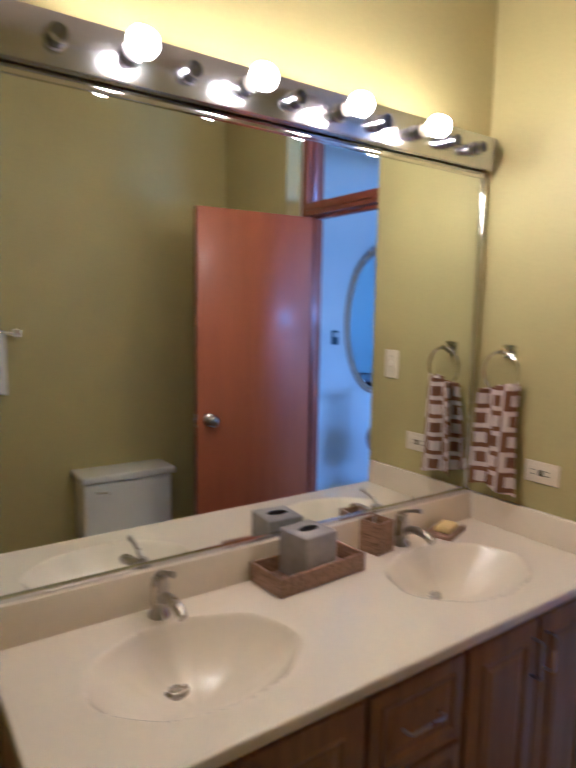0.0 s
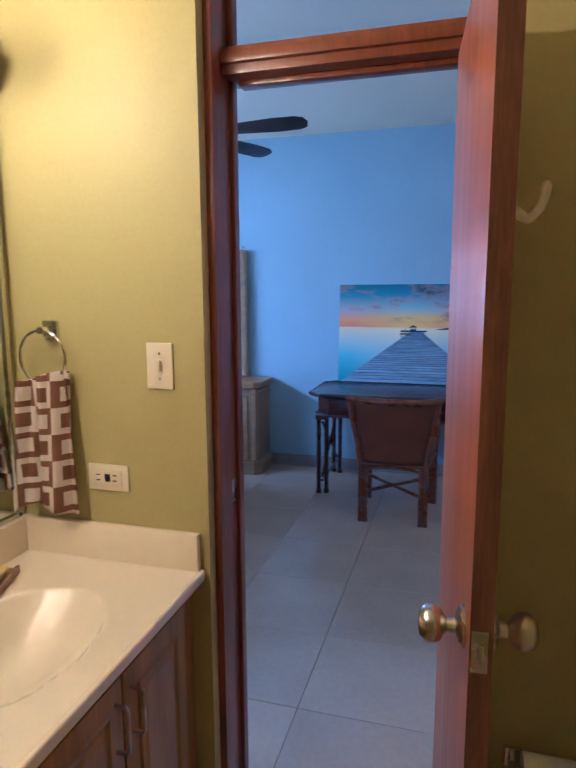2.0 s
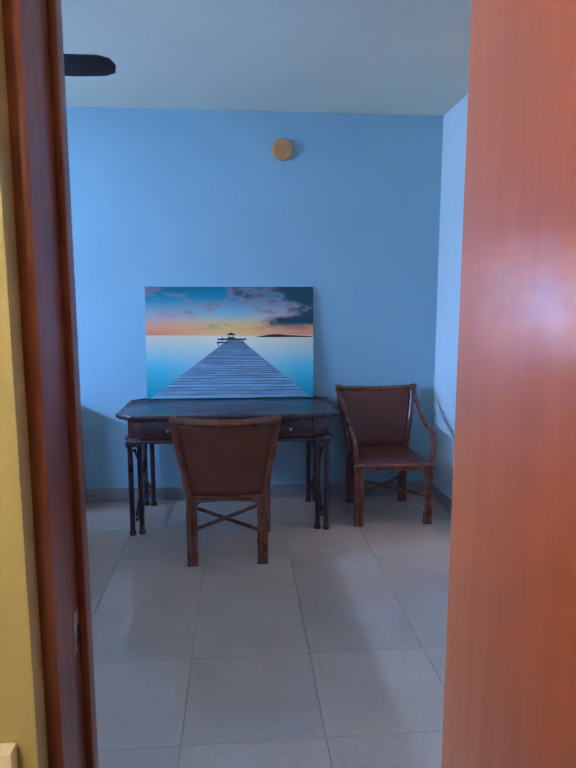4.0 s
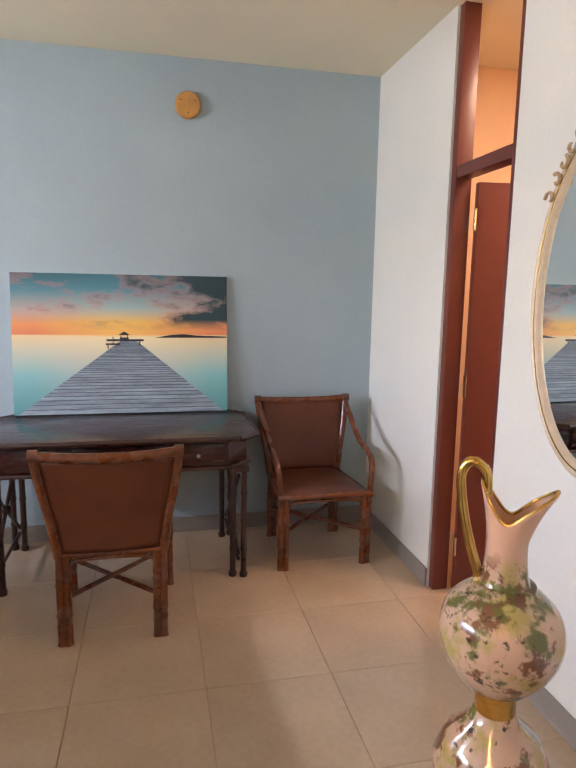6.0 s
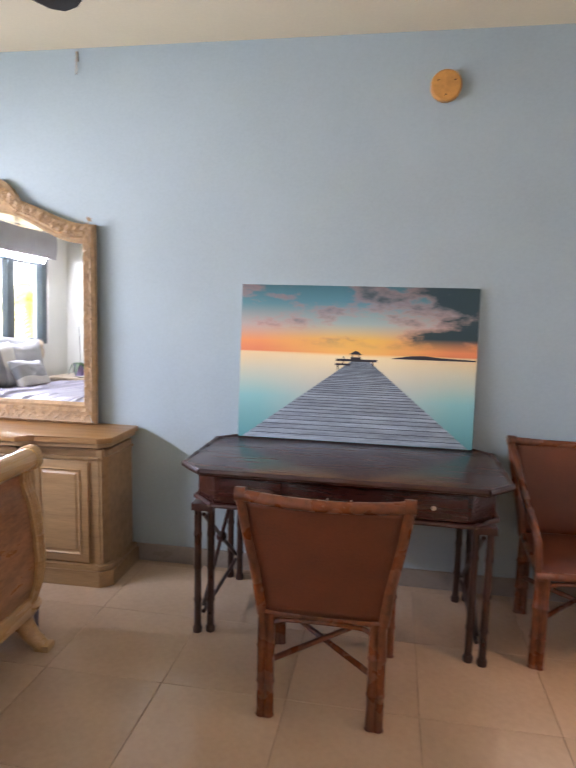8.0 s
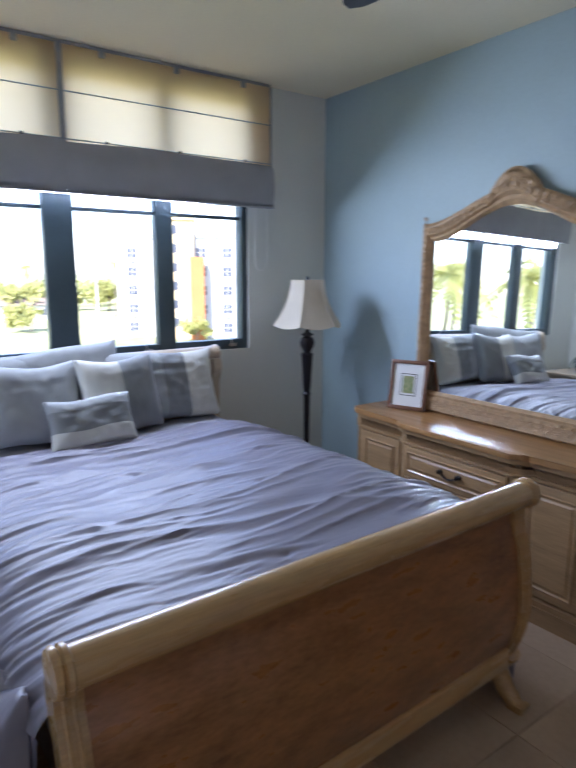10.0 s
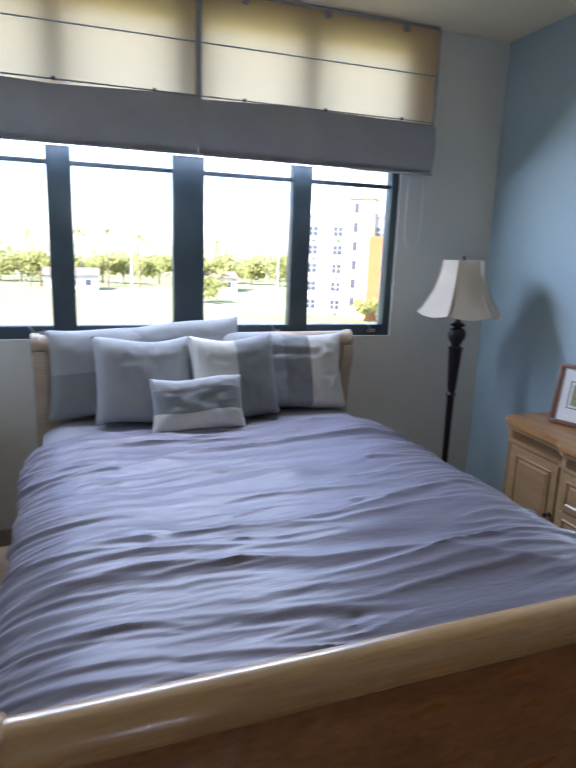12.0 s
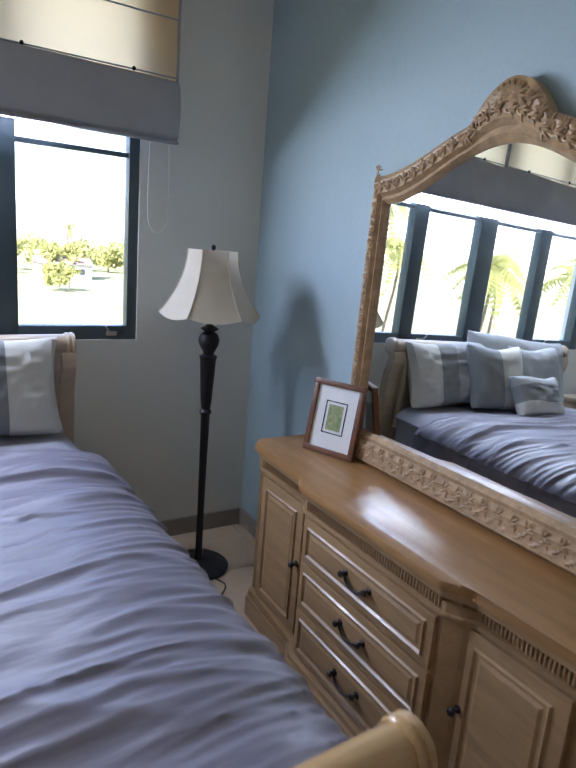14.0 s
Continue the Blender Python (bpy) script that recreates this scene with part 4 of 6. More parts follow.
# a dark bank at the picture's far side, wisps near the middle, clear sky beside them
mass = ramp([(0.0, (0.0,) * 3), (0.22, (0.05,) * 3), (0.42, (0.48,) * 3), (0.58, (0.30,) * 3), (0.74, (0.50,) * 3), (0.92, (0.95,) * 3)], X_, -PW, PW)
bias = n.new("ShaderNodeMath")
bias.operation = 'MULTIPLY_ADD'
bias.inputs[1].default_value = 0.20
l.new(mass, bias.inputs[0])
l.new(cl.outputs["Fac"], bias.inputs[2])
cloud = n.new("ShaderNodeMapRange")
cloud.inputs[1].default_value, cloud.inputs[2].default_value = 0.58, 0.70
l.new(bias.outputs[0], cloud.inputs[0])
up = n.new("ShaderNodeMapRange")
up.inputs[1].default_value, up.inputs[2].default_value = 0.6 * PH, 0.68 * PH
l.new(Z_, up.inputs[0])
mul = n.new("ShaderNodeMath")
mul.operation = 'MULTIPLY'
l.new(cloud.outputs[0], mul.inputs[0])
l.new(up.outputs[0], mul.inputs[1])
right = n.new("ShaderNodeMapRange")
right.inputs[1].default_value, right.inputs[2].default_value = -0.25, 0.3
l.new(X_, right.inputs[0])
ccol = blend(right.outputs[0], (0.10, 0.14, 0.17, 1.0), (0.018, 0.055, 0.07, 1.0))
img = blend(mul.outputs[0], img, ccol)
pink = n.new("ShaderNodeMapRange")
pink.inputs[1].default_value, pink.inputs[2].default_value = 0.53, 0.60
l.new(bias.outputs[0], pink.inputs[0])
edge = n.new("ShaderNodeMath")
edge.operation = 'SUBTRACT'
l.new(pink.outputs[0], edge.inputs[0])
l.new(cloud.outputs[0], edge.inputs[1])
e2 = n.new("ShaderNodeMath")
e2.operation = 'MULTIPLY'
e2.use_clamp = True
l.new(edge.outputs[0], e2.inputs[0])
l.new(up.outputs[0], e2.inputs[1])
e3 = n.new("ShaderNodeMath")
e3.operation = 'MULTIPLY'
e3.inputs[1].default_value = 0.38
l.new(e2.outputs[0], e3.inputs[0])
img = blend(e3.outputs[0], img, (0.62, 0.22, 0.17, 1.0))
l.new(img, n["Principled BSDF"].inputs["Base Color"])
n["Principled BSDF"].inputs["Roughness"].default_value = 0.5
part("print", box(B(), -PW, PW, -0.003, -0.0005, 0, PH), mp, pc, "sunset sky and still sea", local=True, smooth=False)
M_PLANK = mat("printed_planks", (0.36, 0.46, 0.55), 0.5, var=0.3, scale=9, bump=0, stretch=(0.4, 1, 6), random_ob=0.16)
M_PDARK = mat("printed_dark", (0.03, 0.03, 0.04), 0.5, var=0.1, bump=0)
bm = B()
HZ, VX = 0.53 * PH, 0.03
t, k = 0.0, 0
while t < 0.995:
    gap = 0.058 * (1 - t) ** 1.3 + 0.010
    bm = B()
    z0, z1 = HZ * t, HZ * (t + gap * (0.80 + 0.10 * (1 - t)))
    def half(z):
        return 0.585 * (1 - z / HZ) + 0.042 * (z / HZ)
    cx0, cx1 = VX * z0 / HZ, VX * z1 / HZ
    vs = [bm.verts.new(p) for p in ((cx0 - half(z0), -0.0045, z0 + 0.002), (cx0 + half(z0), -0.0045, z0 + 0.002), (cx1 + half(z1), -0.0045, z1), (cx1 - half(z1), -0.0045, z1))]
    bm.faces.new(vs)
    part("printed_plank", bm, M_PLANK, pc, local=True, smooth=False)
    t += gap
bm = B()
bm.faces.new([bm.verts.new(p) for p in ((-0.58, -0.0038, 0.002), (0.58, -0.0038, 0.002), (VX + 0.04, -0.0038, HZ), (VX - 0.04, -0.0038, HZ))])
part("pier_shadow", bm, mat("printed_slate", (0.10, 0.13, 0.18), 0.5, var=0.1, bump=0), pc, local=True, smooth=False)
bm = B()
for a in ((-0.095, 0.115, HZ - 0.006, HZ + 0.006), (-0.015, -0.011, HZ, HZ + 0.032), (0.021, 0.025, HZ, HZ + 0.032), (-0.02, 0.03, HZ + 0.004, HZ + 0.016), (-0.1, -0.02, HZ - 0.028, HZ - 0.018), (-0.09, -0.084, HZ - 0.05, HZ - 0.02), (0.09, 0.096, HZ - 0.03, HZ), (-0.06, -0.055, HZ - 0.02, HZ + 0.02)):
    box(bm, a[0], a[1], -0.0052, -0.0048, a[2], a[3])
prism(bm, [(-0.028, HZ + 0.03), (0.038, HZ + 0.03), (0.012, HZ + 0.048), (-0.002, HZ + 0.048)], -0.0052, -0.0048, 'y')
prism(bm, [(0.18, 0.548 * PH), (PW - 0.004, 0.548 * PH), (PW - 0.004, 0.556 * PH), (0.42, 0.565 * PH), (0.35, 0.574 * PH), (0.28, 0.570 * PH)], -0.005, -0.0046, 'y')
part("printed_hut_and_island", bm, M_PDARK, pc, "dark pier-end hut and far island", local=True, smooth=False)

# round cover high on the wall, and a small wall hook
vc = thing("round_wall_cover", "round orange wooden cover high on the wall", "wall cover", (0.106, YN, 2.553))
part("disc", lathe(B(), [(0.0, -0.035), (0.066, -0.035), (0.073, -0.028), (0.073, 0.0)], (0.106, YN - 0.0005, 2.553), 36, 'y'), M_TERRA, vc)
for a in (0.5, 2.6, 4.7):
    part("hole", lathe(B(), [(0.0, -0.0358), (0.004, -0.0358), (0.004, -0.034)], (0.106 + 0.045 * math.cos(a), YN, 2.553 + 0.045 * math.sin(a)), 10, 'y'), M_BLACK, vc)
hk = thing("wall_hook", "small metal hook with a short chain by the ceiling", "hook", (-1.81, YN, 2.76))
part("plate", box(B(), -1.816, -1.804, YN - 0.008, YN - 0.0004, 2.745, 2.795, 0.002), M_NICKEL, hk)
bm = B()
for k in range(4):
    tube(bm, [(-1.81 + 0.005 * math.cos(a), YN - 0.015, 2.742 - 0.018 * k + 0.011 * math.sin(a)) for a in [j * math.pi / 5 for j in range(11)]], 0.0018, 6, False)
part("chain", bm, M_NICKEL, hk)

# ---- bed ----
BED = pose(-3.708, 4.105, 0, 0, 0, 1.8)
HWID = 0.835
bed = thing("sleigh_bed", "honey-coloured wooden sleigh bed with rolled headboard and footboard", "bed", (0, 0, 0))
bed.matrix_basis = BED
L = dict(parent=bed, local=True)


def sleigh(name, x, z_top, s, mt):
    """S-curved board across the bed; s = +1 leans outward along +x."""
    prof = [(0.0, 0.20), (0.035, 0.30), (0.05, 0.42), (0.03, z_top - 0.26), (-0.005, z_top - 0.14), (0.005, z_top - 0.075)]
    mids = bez([(a, 0, b) for a, b in prof], 5)
    poly = [(x + s * (p.x + 0.016), p.z) for p in mids] + [(x + s * (p.x - 0.016), p.z) for p in reversed(mids)]
    board = part(name, prism(B(), poly, -HWID + 0.05, HWID - 0.05, 'y'), M_BEDPANEL if mt == M_BED else mt, **L)
    # rolled top
    part("top_roll", cyl(B(), (x + s * 0.03, -HWID + 0.03, z_top - 0.046), (x + s * 0.03, HWID - 0.03, z_top - 0.046), 0.046, seg=24), mt, board, local=True)
    part("roll_bead", cyl(B(), (x + s * 0.004, -HWID + 0.05, z_top - 0.098), (x + s * 0.004, HWID - 0.05, z_top - 0.098), 0.014, seg=10), mt, board, local=True)
    for sy in (-1, 1):
        bm = lathe(B(), [(0.0, 0.0), (0.05, 0.0), (0.054, 0.006), (0.054, 0.014), (0.047, 0.019), (0.054, 0.024), (0.054, 0.034), (0.047, 0.04), (0.0, 0.04)], seg=24, axis='y')
        bm.transform(Matrix.Translation((x + s * 0.03, sy * HWID - (0.04 if sy > 0 else 0.0), z_top - 0.046)))
        part("roll_cap", bm, mt, board, local=True)
        wide = [(a + 0.03, b) for a, b in ((q.x, q.z) for q in mids)]
        poly2 = [(x + s * a, b) for a, b in wide] + [(x + s * (a - 0.06), b) for a, b in reversed(wide)]
        a, b = sorted((sy * (HWID - 0.065), sy * (HWID - 0.004)))
        post = part("post", prism(B(), poly2, a, b, 'y', 0.004), mt, **L)
        for o in (0.02, 0.041):
            part("reed", tube(B(), [(x + s * (p.x + 0.031), sy * (HWID - 0.004 - o), p.z) for p in mids], 0.0065, 6), mt, post, local=True)
        # splayed foot
        foot = bez([(x + s * 0.02, 0, 0.22), (x - s * 0.02, 0, 0.14), (x + s * 0.01, 0, 0.07), (x + s * 0.07, 0, 0.012)], 6)
        bm = tube(B(), [(p.x, sy * (HWID - 0.035), p.z) for p in foot], [0.05 - 0.018 * k / len(foot) for k in range(len(foot))], 10)
        box(bm, min(x + s * 0.045, x + s * 0.11), max(x + s * 0.045, x + s * 0.11), sy * (HWID - 0.035) - 0.03, sy * (HWID - 0.035) + 0.03, 0, 0.03, 0.006)
        part("foot", bm, mt, **L)
    # bottom rail
    part("bottom_rail", box(B(), x - 0.025, x + 0.045, -HWID + 0.06, HWID - 0.06, 0.16, 0.245, 0.01, 3), mt, board, local=True)
    return board


hbd = sleigh("headboard", 0.02, 1.158, -1, M_CREAMW)
rings = []
bm = B()
for y0, y1 in ((-HWID + 0.10, HWID - 0.10),):
    for a in ((y0, y1, 0.60, 0.62), (y0, y1, 1.02, 1.04), (y0, y0 + 0.02, 0.62, 1.02), (y1 - 0.02, y1, 0.62, 1.02)):
        box(bm, 0.012, 0.05, *a, 0.004)
part("panel_molding", bm, M_CREAMW, hbd, local=True)
sleigh("footboard", 2.15, 0.885, 1, M_BED)
for sy in (-1, 1):
    a, b = sorted((sy * (HWID - 0.05), sy * (HWID - 0.015)))
    part("side_rail", box(B(), 0.05, 2.12, a, b, 0.22, 0.40, 0.006), M_BED, **L)

ma = thing("mattress", "mattress with a pale grey fitted sheet", "mattress", (0, 0, 0))
ma.matrix_basis = BED @ pose(0, 0, 0.40)
part("body", box(B(), 0.06, 2.10, -0.765, 0.765, 0.0, 0.312, 0.05, 4), M_SHEET, ma, local=True)

# duvet: sheet over the mattress with cross folds, hanging over both sides
dv = thing("duvet", "rumpled lavender-grey satin duvet spread over the bed", "duvet", (0, 0, 0))
dv.matrix_basis = BED


def ridge(x, y, z, sharp):
    """A sharp crest where the noise passes through zero."""
    return max(0.0, 1.0 - 2.4 * abs(noise.noise(Vector((x, y, z))))) ** sharp


def fold_field(x, y):
    """Crumpled relief: long narrow folds across the bed, flat cloth between them, fine gathers at the sides."""
    w = 0.07 * noise.noise(Vector((x * 1.1, y * 1.3, 3.1))) + 0.028 * noise.noise(Vector((x * 3.2, y * 2.6, 7.7)))
    q = x + w + 0.12 * y * math.sin(1.7 * x + 0.6)
    am = min(1.0, max(0.0, 0.42 + 1.3 * noise.noise(Vector((x * 1.9, y * 1.5, 12.0)))))
    bm_ = min(1.0, max(0.0, 0.35 + 1.4 * noise.noise(Vector((x * 2.6, y * 2.1, 40.0)))))
    head = max(0.0, 1.0 - (x - 0.36) / 0.5)
    h = 0.018 * (0.5 + 0.5 * noise.noise(Vector((q * 2.2, y * 0.8, 1.7))))
    h += 0.020 * ridge(q * 3.4, y * 0.55, 0.3, 2.2) * (0.3 + 0.7 * am)
    h += 0.013 * ridge(q * 8.0, y * 0.95, 5.2, 2.0) * (0.15 + am + 0.4 * head)
    h += 0.0065 * ridge(q * 15.0, y * 1.7, 9.4, 1.7) * (0.08 + bm_ + 0.5 * head)
    h += 0.0025 * ridge(q * 27.0 + y * 5, y * 3.5, 17.0, 1.4) * bm_
    edge = min(1.0, max(0.0, abs(y) - 0.42) / 0.30)
    g = x + 0.30 * (abs(y) - 0.6) + 0.035 * noise.noise(Vector((x * 3, y * 2, 30)))
    h += edge * (0.011 * ridge(g * 12, y * 0.8, 21, 1.7) + 0.006 * ridge(g * 25, y * 1.3, 25, 1.5))
    return h


TUFT = [(1.48, -0.45), (1.94, -0.08), (1.03, -0.16), (1.40, 0.20), (1.78, 0.55), (1.02, 0.45), (1.36, 0.68), (0.74, -0.5), (0.72, 0.1)]


def duvet(u, v):
    x = 0.36 + 1.765 * u
    # arc across: hang, over, hang
    hangS = 0.60 + 0.05 * math.sin(5 * x)
    hangN = 0.52 + 0.04 * math.sin(4 * x + 1)
    total = hangS + 1.66 + hangN
    s = v * total
    top = 0.752
    if s < hangS:
        d = hangS - s
        y, z, ny, nz = -0.83, top - 0.095 - d, -1.0, 0.0
        y -= 0.02 + 0.05 * (d / hangS) ** 1.3 + 0.022 * math.sin(13 * x + 2 * noise.noise(Vector((x * 3, 1, 1)))) * (0.25 + d / hangS)
    elif s > hangS + 1.66:
        d = s - hangS - 1.66
        y, z, ny, nz = 0.83, top - 0.095 - d, 1.0, 0.0
        y += 0.02 + 0.035 * (d / hangN) ** 1.3 + 0.02 * math.sin(12 * x + 3) * (0.25 + d / hangN)
    else:
        yy = s - hangS - 0.83
        a = max(0.0, abs(yy) - 0.52) / 0.31
        y = yy if a == 0 else math.copysign(0.52 + 0.33 * math.sin(a * math.pi / 2), yy)
        z = top - 0.095 * (1 - math.cos(a * math.pi / 2))
        ny, nz = (math.copysign(math.sin(a * math.pi / 2), yy), math.cos(a * math.pi / 2))
    h = fold_field(x, s - hangS - 0.83)
    for tx, ty in TUFT:
        dx, dy = x - tx, y - ty
        d2 = dx * dx + dy * dy
        if d2 > 0.16:
            continue
        h -= 0.002 * math.exp(-d2 / 0.0004)
        # creases that run out from the stitch
        h -= 0.0012 * math.exp(-((dx - 0.16 * dy) / 0.012) ** 2 - (dy / 0.13) ** 2)
        h += 0.004 * math.exp(-((dx - 0.16 * dy + 0.028) / 0.014) ** 2 - (dy / 0.14) ** 2)
        h -= 0.002 * math.exp(-((dx + 0.5 * dy) / 0.010) ** 2 - (dy / 0.09) ** 2)
    k = 1.0 if nz > 0.1 else 0.55
    lift = 0.025 * math.exp(-((x - 1.3) / 0.6) ** 2) * nz
    if u < 0.03:
        z -= 0.012 * (1 - u / 0.03)
    return x + 0.01 * noise.noise(Vector((x * 6, y * 6, 2))), y + ny * h * k, max(0.03, z + nz * h * 1.15 + lift)


bm = sheet(B(), duvet, 280, 250)
ob = part("cover", bm, M_DUVET, dv, local=True)


# corner of the duvet that spills past the footboard
def spill(u, v):
    ph = radians(165 + 188 * u)
    z = 0.735 - 0.725 * v
    r = 0.012 + 0.19 * min(1.0, v / 0.32) ** 0.95 + 0.10 * max(0.0, v - 0.32)
    r *= 1 + 0.07 * math.sin(4.3 * u * 2 + 2.5 * v) * min(1, v * 2) + 0.04 * math.sin(15 * u + 4 * v) * v
    return 2.06 + r * math.cos(ph) * (0.5 if ph > radians(270) else 1.8), -0.835 + r * math.sin(ph) - 0.018, max(0.012, z)


ob = part("spilled_corner", sheet(B(), spill, 40, 40), M_DUVET, dv, local=True)
md = ob.modifiers.new("thick", 'SOLIDIFY')
md.thickness = 0.018


def spill_n(u, v):
    x = 1.96 + 0.16 * u
    return x, 0.875 + 0.03 * math.sin(u * 7 + v * 3) + 0.05 * v, 0.58 - 0.44 * v - 0.12 * u


ob = part("hanging_corner", sheet(B(), spill_n, 14, 18), M_DUVET, dv, local=True)
ob.modifiers.new("thick", 'SOLIDIFY').thickness = 0.015
fs = thing("folded_sheet", "pale grey top sheet showing above the duvet", "sheet", (0, 0, 0))
fs.matrix_basis = BED


def top_sheet(u, v):
    x, y = 0.10 + 0.50 * u, -0.80 + 1.60 * v
    a = max(0, abs(y) - 0.68) / 0.12
    return x, y, 0.752 - 0.06 * a * a + 0.008 * noise.noise(Vector((x * 8, y * 5, 4)))


part("cloth", sheet(B(), top_sheet, 24, 50), M_SHEET, fs, local=True)


# ---- pillows ----
def pillow(label, cx, cy, cz, w, h, d, lean, turn, mats, bands, roll=0.0, seed=0, crumple=1.0):
    """w across, h up, d thick; bands: fractions across (axis 0) or up (axis 1) at which the cloth changes."""
    p = thing("pillow", label, "pillow", (cx, cy, cz), group="bed pillows")
    p.matrix_basis = Matrix.Translation((cx, cy, cz)) @ pose(0, 0, 0, 0, 0, 2.7 + turn) @ pose(0, 0, 0, 0, lean, 0) @ pose(0, 0, 0, roll, 0, 0)
    axis, cuts = bands
    N = 30

    def surf(side):
        def f(u, v):
            a, b = 2 * u - 1, 2 * v - 1
            pin = 1 - 0.07 * (1 - b * b) * abs(a) ** 3
            pin2 = 1 - 0.07 * (1 - a * a) * abs(b) ** 3
            t = (max(0, 1 - a ** 4) * max(0, 1 - b ** 4)) ** 0.42
            wr = 0.006 * noise.noise(Vector((a * 2.5 + seed, b * 2.5, 1.0))) + 0.004 * crumple * noise.noise(Vector((a * 7 * crumple ** 0.4 + seed, b * 6, side)))
            x = side * (0.5 * d * t + wr * t) 
            return x, a * pin * w / 2, h / 2 + b * pin2 * h / 2 + 0.01 * math.sin(3 * a + seed)
        return f
    cuts = [0.0] + list(cuts) + [1.0]
    for k in range(len(cuts) - 1):
        lo, hi = round(cuts[k] * N), round(cuts[k + 1] * N)
        bm = B()
        for side in (1, -1):
            sheet(bm, surf(side), N, N, (lambda i, j: lo <= i < hi) if axis == 0 else (lambda i, j: lo <= j < hi))
        bmesh.ops.remove_doubles(bm, verts=bm.verts, dist=0.0005)
        part("cover" if len(cuts) == 2 else "cloth_band", bm, mats[k], p, local=True)
    return p


PZ = 0.765
pillow("large slate-blue sleeping pillow against the headboard", -3.60, 3.66, PZ, 0.66, 0.44, 0.15, -14, 0, [M_PILB, M_PILA], (1, (0.5,)), seed=1)
pillow("large slate-blue sleeping pillow leaning at the back", -3.62, 4.03, PZ + 0.01, 0.60, 0.46, 0.13, -12, 2, [M_PILA], (0, ()), roll=5, seed=8)
pillow("slate pillow with a pale crumpled end band", -3.56, 4.50, PZ, 0.72, 0.42, 0.16, -20, -3, [M_PILA, M_PILB, M_PILW], (0, (0.5, 0.7)), seed=3, crumple=3.2)
pillow("square slate-grey cotton cushion on the bed", -3.44, 3.78, PZ, 0.47, 0.42, 0.14, -22, 0, [M_PILA], (0, ()), seed=4)
pillow("square cushion with a cream panel and a grey panel", -3.43, 4.22, PZ, 0.45, 0.42, 0.14, -20, 4, [M_PILW, M_PILB], (0, (0.5,)), seed=5)
pillow("small oblong cushion with grey and cream stripes", -3.26, 4.00, PZ - 0.005, 0.44, 0.27, 0.12, -30, -2, [M_PILW, M_PILB, M_PILA], (1, (0.34, 0.72)), seed=6)

# ---- roman shades ----
def roman(y0, y1, seed):
    r = thing("roman_shade", "beige linen roman shade half drawn up, its lower folds stacked", "window shade", (-3.83, (y0 + y1) / 2, 2.8), group="roman shades")

    def cloth(u, v):
        y = y0 + (y1 - y0) * u
        z = 2.79 - (2.79 - 2.27) * v
        sag = 0.012 * math.sin(math.pi * ((v * 2.02) % 1.0))
        return -3.835 + sag * 0.6 + 0.004 * noise.noise(Vector((y * 3, z * 3, seed))), y, z
    part("cloth", sheet(B(), cloth, 40, 36), M_SHADE, r, "sunlit beige linen")

    def stack(k):
        def f(u, v):
            y = y0 + (y1 - y0) * u
            z = 2.30 - (0.262 - 0.012 * k) * v + 0.010 * math.sin(u * 5 + seed + k) * (1 - v)
            x = -3.828 + 0.011 * k + 0.014 * math.sin(math.pi * v)
            return x, y, z
        return f
    # stacked folds of the beige cloth; the grey colour stands in for shade
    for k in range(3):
        part("fold", sheet(B(), stack(k), 30, 8), M_LINEN_SHADED, r, "stacked linen fold with its shade put into the grey colour")
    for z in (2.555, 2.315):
        part("rod_seam", cyl(B(), (-3.818, y0 + 0.005, z), (-3.818, y1 - 0.005, z), 0.004, seg=6), M_LINEN_SHADED, r)
    part("hem_bar", box(B(), -3.835, -3.80, y0, y1, 2.033, 2.046, 0.004), M_LINEN_SHADED, r)
    part("head_rail", box(B(), -3.888, -3.838, y0, y1, 2.77, 2.809, 0.004), M_LINEN_SHADED, r)
    for f in (0.17, 0.5, 0.84):
        y = y0 + (y1 - y0) * f
        part("bracket", box(B(), -3.838, -3.822, y - 0.016, y + 0.016, 2.755, 2.79, 0.004), M_LINEN_SHADED, r)
        for z in (2.315, 2.318):
            part("cord_ring", lathe(B(), [(0.002, 0), (0.008, 0), (0.008, 0.006), (0.002, 0.006)], (-3.815, y, z), 8, 'x'), M_DARKMET, r)
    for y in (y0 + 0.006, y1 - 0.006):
        part("side_hem", box(B(), -3.836, -3.824, y - 0.006, y + 0.006, 2.05, 2.79, 0.002), M_LINEN_SHADED, r)
    return r


roman(2.752, 4.084, 1.0)
r2 = roman(4.089, 5.42, 4.0)
loop = bez([(-3.845, 5.30, 2.06), (-3.845, 5.295, 1.85), (-3.845, 5.30, 1.68), (-3.845, 5.345, 1.63), (-3.845, 5.39, 1.68), (-3.845, 5.395, 1.85), (-3.845, 5.39, 2.06)], 6)
part("cord_loop", tube(B(), loop, 0.0025, 6), M_PAPER, r2, "white bead cord loop")

# ---- dresser with mirror ----
DX, DL, DR, DYF, DT = -2.30, -3.12, -1.495, 5.545, 0.798


